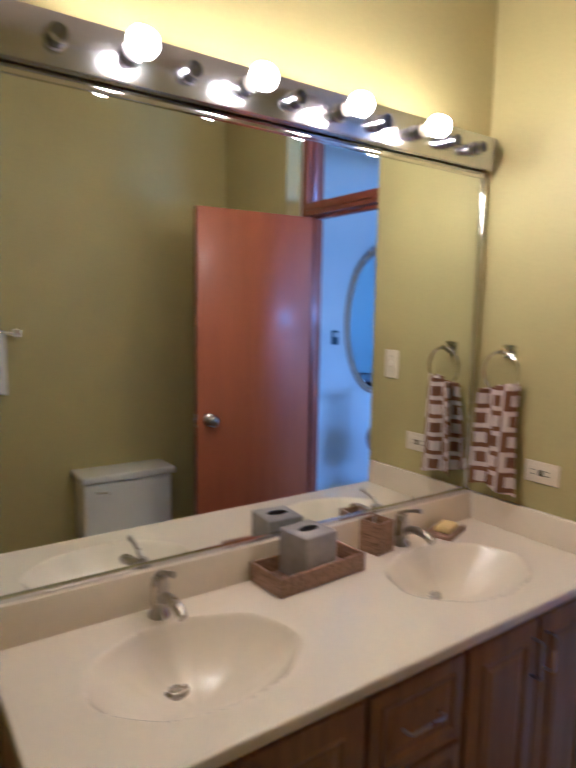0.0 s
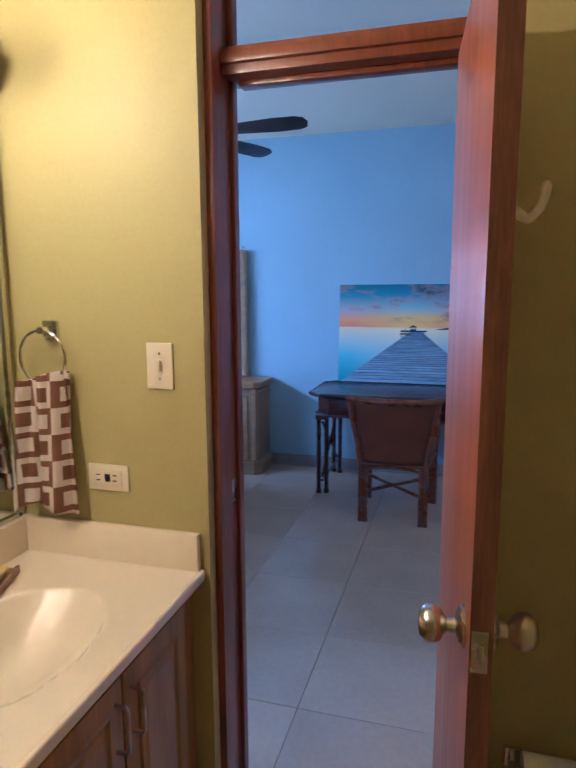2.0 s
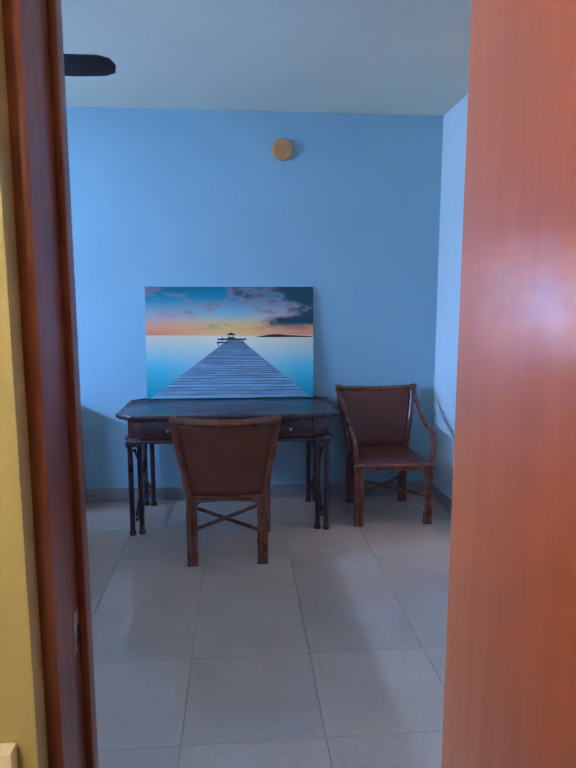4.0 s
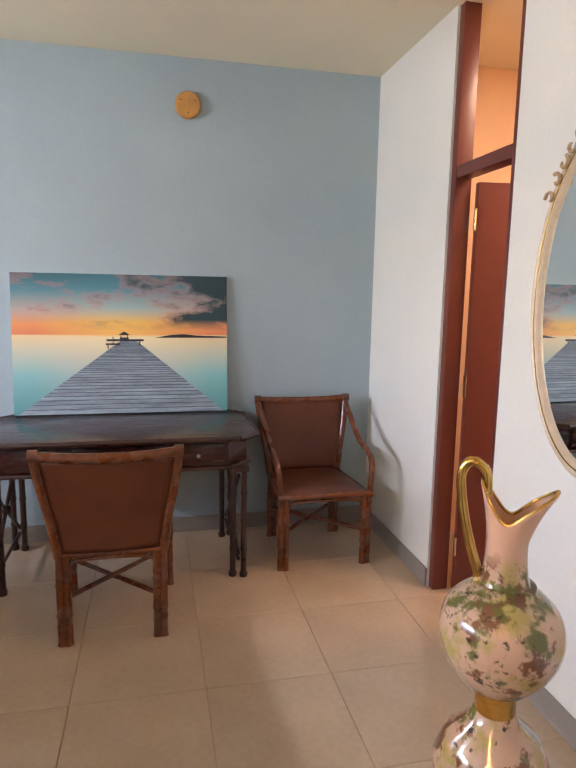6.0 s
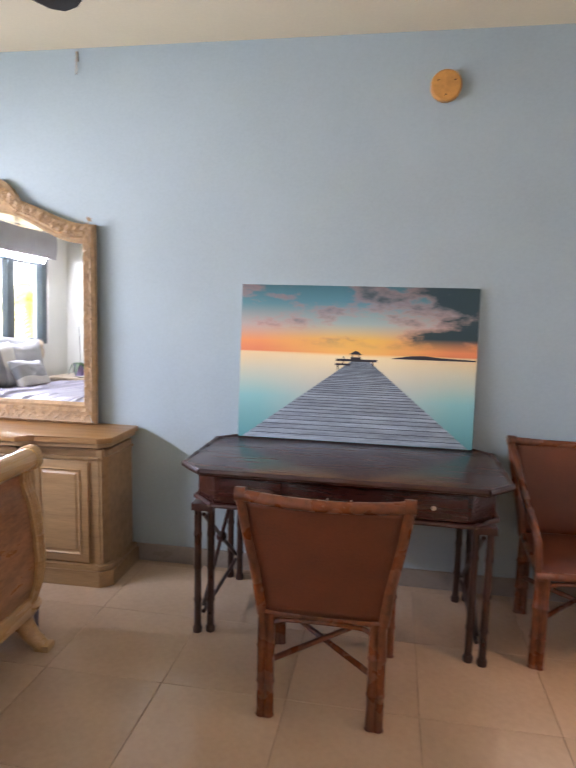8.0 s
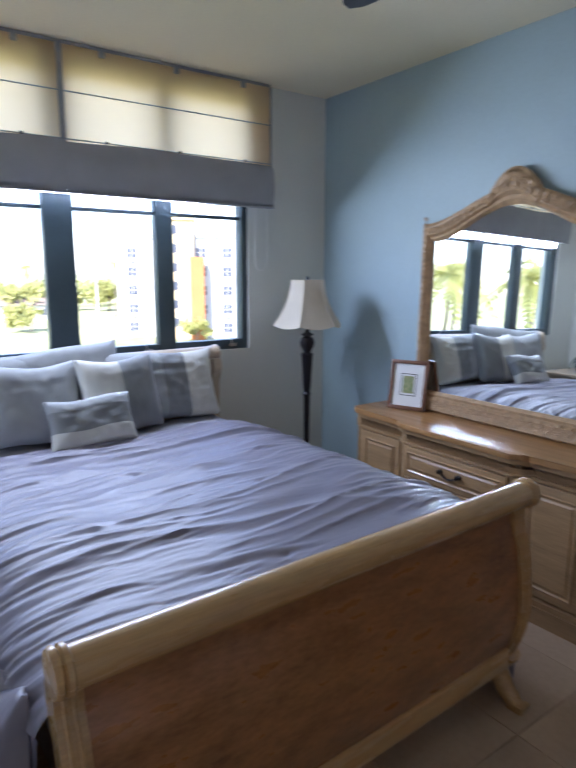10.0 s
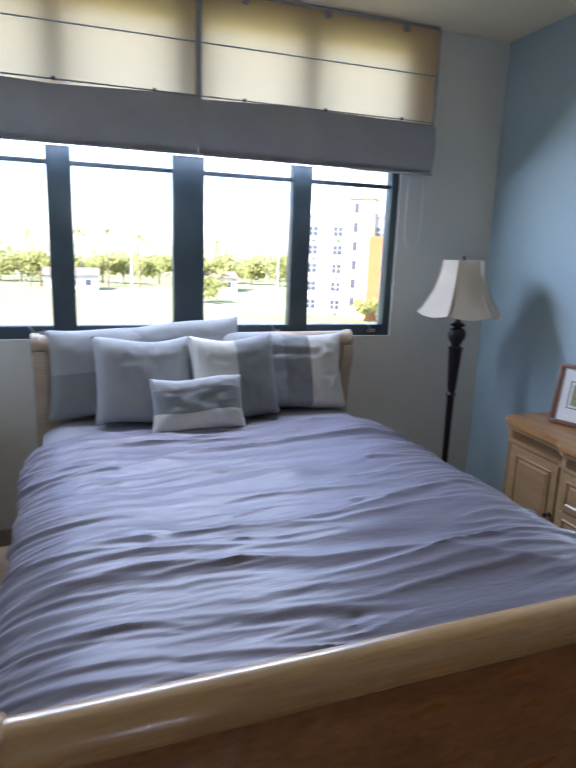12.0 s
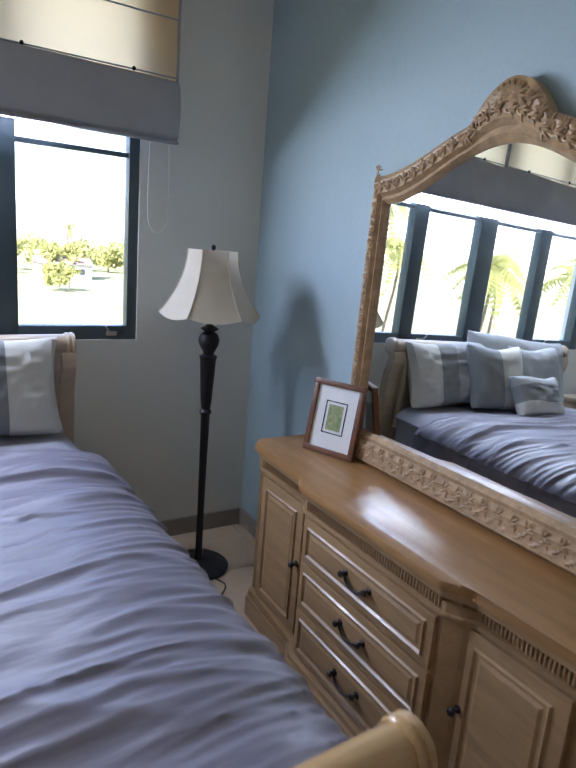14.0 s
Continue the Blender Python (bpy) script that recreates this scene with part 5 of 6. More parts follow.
def dresser_outline(o):
    """Front outline with a centre that steps forward; o: overhang."""
    c, b = 0.372, 0.055
    return [(DL - o, YN - 0.016), (DL - o, DYF + 0.05 - o), (DL + 0.05 - o * 0.4, DYF - o), (DX - c - 0.045, DYF - o), (DX - c - 0.015, DYF - b * 0.5 - o), (DX - c + 0.03, DYF - b - o),
            (DX + c - 0.03, DYF - b - o), (DX + c + 0.015, DYF - b * 0.5 - o), (DX + c + 0.045, DYF - o), (DR - 0.05 + o * 0.4, DYF - o), (DR + o, DYF + 0.05 - o), (DR + o, YN - 0.016)]


dr = thing("dresser", "honey-washed wooden dresser with centre drawers and side doors", "dresser", (DX, 5.7, 0))
part("carcass", prism(B(), dresser_outline(-0.025), 0.10, 0.72, 'z', 0.002), M_PINE, dr)
part("plinth", prism(B(), dresser_outline(0.014), 0.0, 0.085, 'z', 0.006), M_PINE, dr)
part("plinth_molding", prism(B(), dresser_outline(0.004), 0.085, 0.112, 'z', 0.010), M_PINE, dr)
part("top", prism(B(), dresser_outline(0.016), 0.768, DT, 'z', 0.009), M_PINETOP, dr, "polished honey wood top")
part("cornice", prism(B(), dresser_outline(0.0), 0.742, 0.768, 'z', 0.008), M_PINE, dr)
part("frieze_rail", prism(B(), dresser_outline(-0.012), 0.678, 0.692, 'z', 0.006), M_PINE, dr)
for x0, x1, y in ((DL + 0.06, DX - 0.42, DYF + 0.025), (DX - 0.33, DX + 0.33, DYF - 0.03), (DX + 0.42, DR - 0.06, DYF + 0.025)):
    bm = B()
    for k in range(int((x1 - x0) / 0.0125) + 1):
        cyl(bm, (x0 + k * 0.0125, y - 0.002, 0.695), (x0 + k * 0.0125, y - 0.002, 0.736), 0.0042, seg=6)
    part("fluted_frieze", bm, M_PINE, dr, "fluted band below the top")


def front(name, x0, x1, z0, z1, y, mt):
    d = part(name, box(B(), x0, x1, y - 0.016, y + 0.002, z0, z1, 0.004), mt, dr)
    bm = B()
    rings = []
    s = 0.026 if z1 - z0 < 0.3 else 0.04
    for o, h in ((s, 0.0163), (s + 0.005, 0.023), (s + 0.012, 0.0165), (s + 0.02, 0.0165), (s + 0.03, 0.021)):
        rings.append([bm.verts.new((xx, y - h, zz)) for xx, zz in ((x0 + o, z0 + o), (x1 - o, z0 + o), (x1 - o, z1 - o), (x0 + o, z1 - o))])
    for a, b in zip(rings, rings[1:]):
        for k in range(4):
            bm.faces.new((a[k], a[(k + 1) % 4], b[(k + 1) % 4], b[k]))
    bm.faces.new(rings[-1])
    part("field_panel", bm, mt, d, smooth=False)
    return d


YC = DYF + 0.025 - 0.055
for z0, z1 in ((0.505, 0.672), (0.318, 0.495), (0.125, 0.308)):
    d = front("drawer", DX - 0.325, DX + 0.325, z0, z1, YC, M_PINE)
    zc = (z0 + z1) / 2
    for hx in (DX,) :
        pts = bez([(hx - 0.058, YC - 0.03, zc + 0.008), (hx - 0.03, YC - 0.036, zc - 0.012), (hx, YC - 0.038, zc - 0.017), (hx + 0.03, YC - 0.036, zc - 0.012), (hx + 0.058, YC - 0.03, zc + 0.008)], 5)
        bm = tube(B(), pts, 0.0048, 8)
        for s in (-1, 1):
            lathe(bm, [(0.0, -0.034), (0.008, -0.033), (0.012, -0.027), (0.008, -0.02), (0.006, -0.012), (0.013, -0.006), (0.014, 0.0)], (hx + s * 0.06, YC - 0.016, zc + 0.008), 12, 'y')
        part("drawer_handle", bm, M_DARKMET, d, "dark bail handle")
for x0, x1, kx in ((DL + 0.085, DX - 0.415, DX - 0.432), (DX + 0.38, DR - 0.11, DX + 0.40)):
    d = front("cabinet_door", x0, x1, 0.122, 0.668, DYF + 0.025, M_PINE)
    bm = lathe(B(), [(0.0, -0.034), (0.009, -0.033), (0.013, -0.027), (0.008, -0.018), (0.006, -0.01), (0.012, -0.004), (0.013, 0.0)], (kx, DYF + 0.009, 0.42), 12, 'y')
    part("door_knob", bm, M_DARKMET, d, "dark round knob")
for x in (DL + 0.046, DX - 0.352, DX + 0.352, DR - 0.058):
    mid = abs(x - DX) < 0.4
    y = DYF + (0.0 if mid else 0.03)
    bm = B()
    for k in (-1, 0, 1):
        cyl(bm, (x + k * 0.013, y + 0.004, 0.115), (x + k * 0.013, y + 0.004, 0.676), 0.0075, seg=8)
    box(bm, x - 0.024, x + 0.024, y - 0.008, y + 0.025, 0.68, 0.735, 0.006)
    part("fluted_pilaster", bm, M_PINE, dr)
# mirror: carved arched frame
MX, MHW, MZ0 = -2.295, 0.59, 0.80


def arch_z(t):
    """Height of the frame's outer edge at |x| = t * half width."""
    t = abs(t)
    base = 1.895 + 0.155 * (0.5 + 0.5 * math.cos(math.pi * min(1, t * 1.02)))
    crest = 0.095 * max(0, math.cos(min(1, t / 0.24) * math.pi / 2)) ** 0.7
    return base + crest


def arch_in(t):
    t = abs(t)
    return 1.795 + 0.165 * (0.5 + 0.5 * math.cos(math.pi * min(1, t)))


dm = thing("dresser_mirror", "arched dresser mirror in a carved honey-washed frame", "mirror", (MX, YN - 0.05, MZ0))
IN = 0.515


def leanm(z):
    return YN - 0.048 + 0.02 * (z - MZ0)


N = 48
bm = B()
rings = []
for k in range(N + 1):
    t = -1 + 2 * k / N
    xo, xi = MX + t * MHW, MX + t * IN
    zo, zi = arch_z(t), arch_in(t)
    row = []
    for f, h in ((0.0, 0.0), (0.0, 0.030), (0.18, 0.044), (0.45, 0.040), (0.62, 0.046), (0.74, 0.030), (0.86, 0.034), (1.0, 0.016), (1.0, 0.0)):
        x, z = xo + (xi - xo) * f, zo + (zi - zo) * f
        row.append(bm.verts.new((x, leanm(z) - h, z)))
    rings.append(row)
for a, b in zip(rings, rings[1:]):
    for k in range(8):
        bm.faces.new((a[k], a[k + 1], b[k + 1], b[k]))
part("arched_top_rail", bm, M_CARVED, dm, "carved leaf crest")
for s in (-1, 1):
    bm = B()
    rows = []
    for k in range(31):
        z = MZ0 + (1.895 - MZ0) * k / 30
        zi = MZ0 + 0.12 + (1.795 - MZ0 - 0.12) * k / 30
        rows.append([bm.verts.new((MX + s * (MHW + (IN - MHW) * f), leanm(z + (zi - z) * f) - h, z + (zi - z) * f)) for f, h in ((0.0, 0.0), (0.0, 0.030), (0.2, 0.043), (0.48, 0.04), (0.62, 0.046), (0.74, 0.03), (0.86, 0.034), (1.0, 0.016), (1.0, 0.0))])
    for a, b in zip(rows, rows[1:]):
        for k in range(8):
            bm.faces.new((a[k], a[k + 1], b[k + 1], b[k]))
    part("side_stile", bm, M_CARVED, dm)
bm = B()
rows = []
for k in range(31):
    t = -1 + 2 * k / 30
    rows.append([bm.verts.new((MX + t * (MHW + (IN - MHW) * f), leanm(MZ0 + 0.12 * f) - h, MZ0 + 0.12 * f)) for f, h in ((0.0, 0.0), (0.0, 0.034), (0.12, 0.05), (0.4, 0.044), (0.6, 0.048), (0.74, 0.03), (0.86, 0.034), (1.0, 0.016), (1.0, 0.0))])
for a, b in zip(rows, rows[1:]):
    for k in range(8):
        bm.faces.new((a[k], a[k + 1], b[k + 1], b[k]))
part("bottom_rail", bm, M_CARVED, dm)
# carved leaves along the frame: fans of small blades round short scrolls
rnd = random.Random(5)


def leaf_fan(bm, x, z, ang, size):
    y = leanm(z) - 0.040
    for k in (-1.5, -0.5, 0.5, 1.5):
        a = ang + 0.42 * k
        pts = [(x + size * u * math.cos(a + 0.5 * u * k * 0.4), y - 0.007 * math.sin(math.pi * u), z + size * u * math.sin(a + 0.5 * u * k * 0.4)) for u in (0.1, 0.4, 0.7, 1.0)]
        tube(bm, pts, [size * 0.07, size * 0.15, size * 0.13, size * 0.03], 5)
    pts = [(x - size * 0.35 * (1 - j / 8) * math.cos(ang + j * 0.8), y - 0.005, z - size * 0.35 * (1 - j / 8) * math.sin(ang + j * 0.8)) for j in range(6)]
    tube(bm, pts, [size * 0.11] * 4 + [size * 0.08, size * 0.04], 5)


bm = B()
for k in range(52):
    t = -0.97 + 1.94 * k / 51
    f = 0.34 if k % 2 else 0.52
    slope = math.atan2(arch_z(t + 0.02) - arch_z(t - 0.02), 0.04 * MHW)
    leaf_fan(bm, MX + t * (MHW * (1 - f) + IN * f), arch_z(t) * (1 - f) + arch_in(t) * f, slope + (2.2 if t < 0 else 0.9) + (1.2 if k % 2 else -0.6) + rnd.uniform(-0.3, 0.3), 0.034)
for k in range(9):
    a = math.pi * (0.1 + 0.8 * k / 8)
    leaf_fan(bm, MX + 0.03 * math.cos(a), arch_z(0) - 0.075 + 0.02 * math.sin(a), a, 0.045)
part("crest_carving", bm, M_CARVED, dm, "raised acanthus carving on the crest")
for s in (-1, 1):
    bm = B()
    for k in range(30):
        f = 0.36 if k % 2 else 0.5
        leaf_fan(bm, MX + s * (MHW * (1 - f) + IN * f), MZ0 + 0.14 + k * 0.0335, (0.9 if k % 2 else 2.2) + rnd.uniform(-0.3, 0.3), 0.026)
    part("stile_carving", bm, M_CARVED, dm, "raised acanthus carving")
bm = B()
for k in range(40):
    leaf_fan(bm, MX - 0.54 + 1.08 * k / 39, MZ0 + (0.06 if k % 2 else 0.04), (0.6 if k % 2 else 5.4) + rnd.uniform(-0.3, 0.3), 0.034)
part("rail_carving", bm, M_CARVED, dm, "raised acanthus carving")
bm = B()
top = [(MX + t * (IN + 0.005), arch_in(t) + 0.004) for t in [-1 + 2 * k / 24 for k in range(25)]]
poly = [(MX - IN - 0.005, MZ0 + 0.115), (MX + IN + 0.005, MZ0 + 0.115)] + top[::-1]
vs = [bm.verts.new((x, leanm(z) - 0.012, z)) for x, z in poly]
bm.faces.new(vs)
part("glass", bm, M_MIRROR, dm, "clear mirror glass", smooth=False)

# photo frame on the dresser
pf = thing("photo_frame", "small walnut picture frame with a white mat, standing on the dresser", "picture frame", (-2.895, 5.71, DT))
pf.matrix_basis = pose(-2.862, 5.748, DT + 0.001, -11, 0, 22)
fw, fh = 0.118, 0.30
for a in ((-fw, fw, 0, 0.022), (-fw, fw, fh - 0.022, fh), (-fw, -fw + 0.022, 0.022, fh - 0.022), (fw - 0.022, fw, 0.022, fh - 0.022)):
    part("frame_side", box(B(), a[0], a[1], -0.012, 0.012, a[2], a[3], 0.003), M_BROWNFR, pf, local=True)
part("mat_board", box(B(), -fw + 0.02, fw - 0.02, -0.002, 0.006, 0.02, fh - 0.02), M_PAPER, pf, local=True)
bm = B()
for a in ((-0.05, 0.05, 0.085, 0.089), (-0.05, 0.05, 0.215, 0.219), (-0.05, -0.046, 0.085, 0.219), (0.046, 0.05, 0.085, 0.219)):
    box(bm, a[0], a[1], -0.0035, -0.002, a[2], a[3])
part("inner_line", bm, M_BLACK, pf, local=True)
part("small_print", box(B(), -0.034, 0.034, -0.0035, -0.002, 0.10, 0.204), mat("green_print", (0.10, 0.20, 0.07), 0.6, var=0.4, scale=30, bump=0, col2=(0.45, 0.42, 0.2)), pf, "green leafy print", local=True)
part("strut", prism(B(), [(0.012, 0.22), (0.07, 0.012), (0.076, 0.012), (0.018, 0.22)], -0.03, 0.03, 'x'), M_BLACK, pf, local=True)

# ---- nightstand ----
ns = thing("nightstand", "cream-washed wooden nightstand with three drawers", "nightstand", (-3.55, 2.74, 0))
NX0, NX1, NY0, NY1 = -3.80, -3.36, 2.45, 3.0
ch8 = [(NX0, NY0), (NX1 - 0.045, NY0), (NX1, NY0 + 0.045), (NX1, NY1 - 0.045), (NX1 - 0.045, NY1), (NX0, NY1)]
part("carcass", prism(B(), ch8, 0.15, 0.715, 'z', 0.003), M_CREAMW, ns)
out = [(x + (0.025 if x > -3.6 else 0), y + (0.025 if y > 2.7 else -0.025)) for x, y in ch8]
part("top", prism(B(), out, 0.728, 0.757, 'z', 0.009), M_CREAMW, ns)
part("top_molding", prism(B(), [(x + (0.012 if x > -3.6 else 0), y + (0.012 if y > 2.7 else -0.012)) for x, y in ch8], 0.708, 0.73, 'z', 0.007), M_CREAMW, ns)
part("base_molding", prism(B(), out, 0.135, 0.175, 'z', 0.010), M_CREAMW, ns)
for z0, z1 in ((0.565, 0.695), (0.395, 0.53), (0.20, 0.365)):
    d = part("drawer", box(B(), NX1 - 0.004, NX1 + 0.016, NY0 + 0.055, NY1 - 0.055, z0, z1, 0.005), M_CREAMW, ns)
    zc = (z0 + z1) / 2
    if z0 < 0.5:
        bm = B()
        for a in ((NY0 + 0.075, NY1 - 0.075, z0 + 0.02, z0 + 0.027), (NY0 + 0.075, NY1 - 0.075, z1 - 0.027, z1 - 0.02), (NY0 + 0.075, NY0 + 0.082, z0 + 0.02, z1 - 0.02), (NY1 - 0.082, NY1 - 0.075, z0 + 0.02, z1 - 0.02)):
            box(bm, NX1 + 0.014, NX1 + 0.02, *a, 0.002)
        part("drawer_bead", bm, M_CREAMW, d)
        pts = bez([(NX1 + 0.03, 2.725 - 0.07, zc + 0.02), (NX1 + 0.034, 2.725 - 0.045, zc - 0.008), (NX1 + 0.036, 2.725, zc - 0.016), (NX1 + 0.034, 2.725 + 0.045, zc - 0.008), (NX1 + 0.03, 2.725 + 0.07, zc + 0.02)], 5)
        bm = tube(B(), pts, 0.005, 8)
        for s in (-1, 1):
            lathe(bm, [(0.013, 0.0), (0.012, 0.006), (0.006, 0.012), (0.006, 0.02), (0.0, 0.022)], (NX1 + 0.015, 2.725 + s * 0.07, zc + 0.022), 10, 'x')
        part("drawer_handle", bm, M_DARKMET, d, "dark scrolled bail handle")
    else:
        for y in (2.60, 2.85):
            part("ring_pull", tube(B(), [(NX1 + 0.024, y + 0.013 * math.sin(a), zc - 0.01 + 0.016 * math.cos(a)) for a in [k * math.pi / 8 for k in range(17)]], 0.0035, 6, False), M_DARKMET, d)
            part("ring_rose", lathe(B(), [(0.011, 0.0), (0.009, 0.006), (0.0, 0.009)], (NX1 + 0.015, y, zc + 0.01), 10, 'x'), M_DARKMET, d)
for y0, y1 in ((NY0 - 0.015, NY0 + 0.12), (NY1 - 0.12, NY1 + 0.015)):
    s = 1 if y0 < 2.6 else -1
    e = y0 if s > 0 else y1
    poly = [(e, 0.14), (e, 0.0), (e + s * 0.075, 0.0), (e + s * 0.08, 0.03), (e + s * 0.10, 0.06), (e + s * 0.125, 0.085), (e + s * 0.15, 0.10), (e + s * 0.16, 0.14)]
    part("bracket_foot", prism(B(), poly, NX1 - 0.03, NX1 + 0.012, 'x', 0.004), M_CREAMW, ns)
    part("rear_foot", box(B(), NX0, NX0 + 0.05, min(e, e + s * 0.06), max(e, e + s * 0.06), 0, 0.14, 0.003), M_CREAMW, ns)

ot = thing("potted_orchid", "white orchid in a lilac pot on the nightstand", "plant", (-3.52, 2.755, 0.757))
L = dict(parent=ot, local=True)
part("pot", lathe(B(), [(0.0, 0), (0.052, 0), (0.056, 0.006), (0.071, 0.125), (0.068, 0.128), (0.062, 0.11), (0.0, 0.108)], seg=28), M_POT, **L)
part("moss", lathe(B(), [(0.0, 0.118), (0.03, 0.122), (0.062, 0.112), (0.0, 0.10)], seg=18), M_TRUNK, **L)
for k, (a, ln) in enumerate(((1.4, 0.13), (-1.5, 0.14), (0.5, 0.10), (-2.6, 0.12), (2.4, 0.11))):
    def lf(u, v, a=a, ln=ln):
        r = 0.02 + ln * u
        w = 0.026 * math.sin(math.pi * min(1, u * 0.93 + 0.07)) ** 0.6
        s = (v - 0.5) * 2 * w
        return r * math.cos(a) - s * math.sin(a), r * math.sin(a) + s * math.cos(a), 0.125 + 0.13 * u - 0.24 * u * u + 0.25 * abs(s)
    ob = part("leaf", sheet(B(), lf, 12, 4), M_LEAF, **L)
    ob.modifiers.new("thick", 'SOLIDIFY').thickness = 0.003
stem = bez([(0, 0, 0.11), (0.005, 0.01, 0.30), (-0.005, 0.012, 0.47), (0.0, 0.01, 0.58), (0.01, -0.02, 0.635), (0.015, -0.075, 0.645), (0.02, -0.13, 0.63)], 6)
part("stem", tube(B(), stem, 0.0035, 7), M_LEAF, **L)
part("stake", cyl(B(), (0.012, 0.02, 0.11), (0.012, 0.02, 0.46), 0.0022, seg=6), M_TRUNK, **L)
for k, (y, z) in enumerate(((0.05, 0.60), (0.01, 0.635), (-0.04, 0.62), (-0.09, 0.60), (-0.02, 0.585), (-0.12, 0.635))):
    bm = B()
    for j in range(5):
        a0 = j * 1.257 + 0.3 * k

        def petal(u, v, a0=a0):
            r = 0.004 + 0.04 * u
            w = (0.023 if j % 2 else 0.016) * math.sin(math.pi * min(1, u * 0.9 + 0.06)) ** 0.7
            s = (v - 0.5) * 2 * w
            return 0.03 + 0.008 * u - 0.012 * u * u + 0.05 * s * s * 20 * 0.3, y + r * math.cos(a0) - s * math.sin(a0), z + r * math.sin(a0) + s * math.cos(a0)
        sheet(bm, petal, 6, 4)
    part("blossom", bm, M_PETAL, label="white orchid blossom", **L)
ph = thing("mobile_phone", "dark phone with a pale screen lying on the nightstand", "phone", (-3.42, 2.88, 0.757), rz=18)
part("body", box(B(), -0.038, 0.038, -0.065, 0.065, 0, 0.009, 0.004, 3), M_BLACK, ph, local=True)
part("screen", box(B(), -0.033, 0.033, -0.058, 0.058, 0.0088, 0.0095), M_PILW, ph, local=True)

# ---- floor lamp ----
fl = thing("floor_lamp", "dark bronze floor lamp with a cream bell shade", "lamp", (-3.53, 5.50, 0))
L = dict(parent=fl, local=True)
part("base", lathe(B(), [(0.0, 0), (0.15, 0), (0.153, 0.012), (0.14, 0.022), (0.05, 0.032), (0.026, 0.045), (0.0, 0.045)], seg=32), M_DARKMET, **L)
prof = [(0.0, 0.04), (0.024, 0.04), (0.018, 0.10), (0.0165, 0.30), (0.019, 0.60), (0.022, 0.80), (0.03, 0.815), (0.021, 0.83), (0.026, 0.86), (0.038, 1.07), (0.043, 1.085), (0.025, 1.095), (0.03, 1.11), (0.046, 1.14), (0.05, 1.165), (0.04, 1.19), (0.022, 1.20), (0.044, 1.215), (0.018, 1.23), (0.012, 1.26), (0.0, 1.26)]
part("turned_pole", lathe(B(), prof, seg=20), M_DARKMET, **L)
part("harp", tube(B(), bez([(0, -0.012, 1.25), (0, -0.05, 1.32), (0, -0.04, 1.5), (0, 0, 1.56), (0, 0.04, 1.5), (0, 0.05, 1.32), (0, 0.012, 1.25)], 5), 0.003, 6), M_NICKEL, **L)
part("finial", lathe(B(), [(0.0, 1.555), (0.008, 1.557), (0.004, 1.568), (0.011, 1.578), (0.009, 1.59), (0.0, 1.596)], seg=14), M_DARKMET, **L)


def bell(z):
    t = (z - 1.28) / 0.29
    return 0.112 + 0.12 * max(0.0, 1 - t) ** 1.9


for k in range(6):
    a0, a1 = k * math.pi / 3 + 0.2, (k + 1) * math.pi / 3 + 0.2

    def gore(u, v, a0=a0, a1=a1):
        z = 1.28 + 0.29 * v
        r = bell(z)
        p = Vector((r * math.cos(a0), r * math.sin(a0))).lerp(Vector((r * math.cos(a1), r * math.sin(a1))), u)
        p *= 1 + 0.06 * math.sin(math.pi * u)
        return p.x, p.y, z - 0.018 * math.sin(math.pi * u) * (1 - v)
    part("shade_panel", sheet(B(), gore, 6, 14), M_LAMPSH, label="cream fabric shade panel", **L)
    rib = [(bell(1.28 + 0.29 * v / 10) * math.cos(a0) * 1.005, bell(1.28 + 0.29 * v / 10) * math.sin(a0) * 1.005, 1.28 + 0.29 * v / 10) for v in range(11)]
    part("shade_rib", tube(B(), rib, 0.0035, 6), M_LAMPSH, **L)
part("cord", tube(B(), bez([(0.13, 0.02, 0.006), (0.22, 0.05, 0.005), (0.30, -0.02, 0.005), (0.33, -0.10, 0.005), (0.36, -0.13, 0.006)], 6), 0.0035, 6), M_DARKMET, **L)
part("plug", box(B(), 0.35, 0.39, -0.16, -0.115, 0.0, 0.03, 0.006), M_DARKMET, **L)

# ---- east wall: oval mirror, thermostat, ewer ----
om = thing("oval_mirror", "oval wall mirror in a cream frame with a carved crest", "mirror", (XE, 3.865, 1.5))
OY, OZ, OA, OB = 3.865, 1.50, 0.35, 0.585


def oval(k, da):
    a = 2 * math.pi * k / 72
    return OY + (OA + da) * math.cos(a), OZ + (OB + da) * math.sin(a)


bm = B()
rows = []
for k in range(72):
    rows.append([bm.verts.new((XE - h, *oval(k, -d))) for d, h in ((0.0, 0.001), (0.0, 0.022), (0.012, 0.032), (0.026, 0.026), (0.034, 0.030), (0.046, 0.022), (0.052, 0.012))])
for k in range(72):
    a, b = rows[k], rows[(k + 1) % 72]
    for j in range(6):
        bm.faces.new((a[j], a[j + 1], b[j + 1], b[j]))
part("frame", bm, M_CREAMW, om)
part("gilt_line", tube(B(), [(XE - 0.028, *oval(k, -0.03)) for k in range(73)], 0.004, 6, False), M_GOLD, om)
bm = B()
bm.faces.new([bm.verts.new((XE - 0.013, *oval(k, -0.05))) for k in range(72)])
part("glass", bm, M_MIRROR, om, smooth=False)
bm = B()
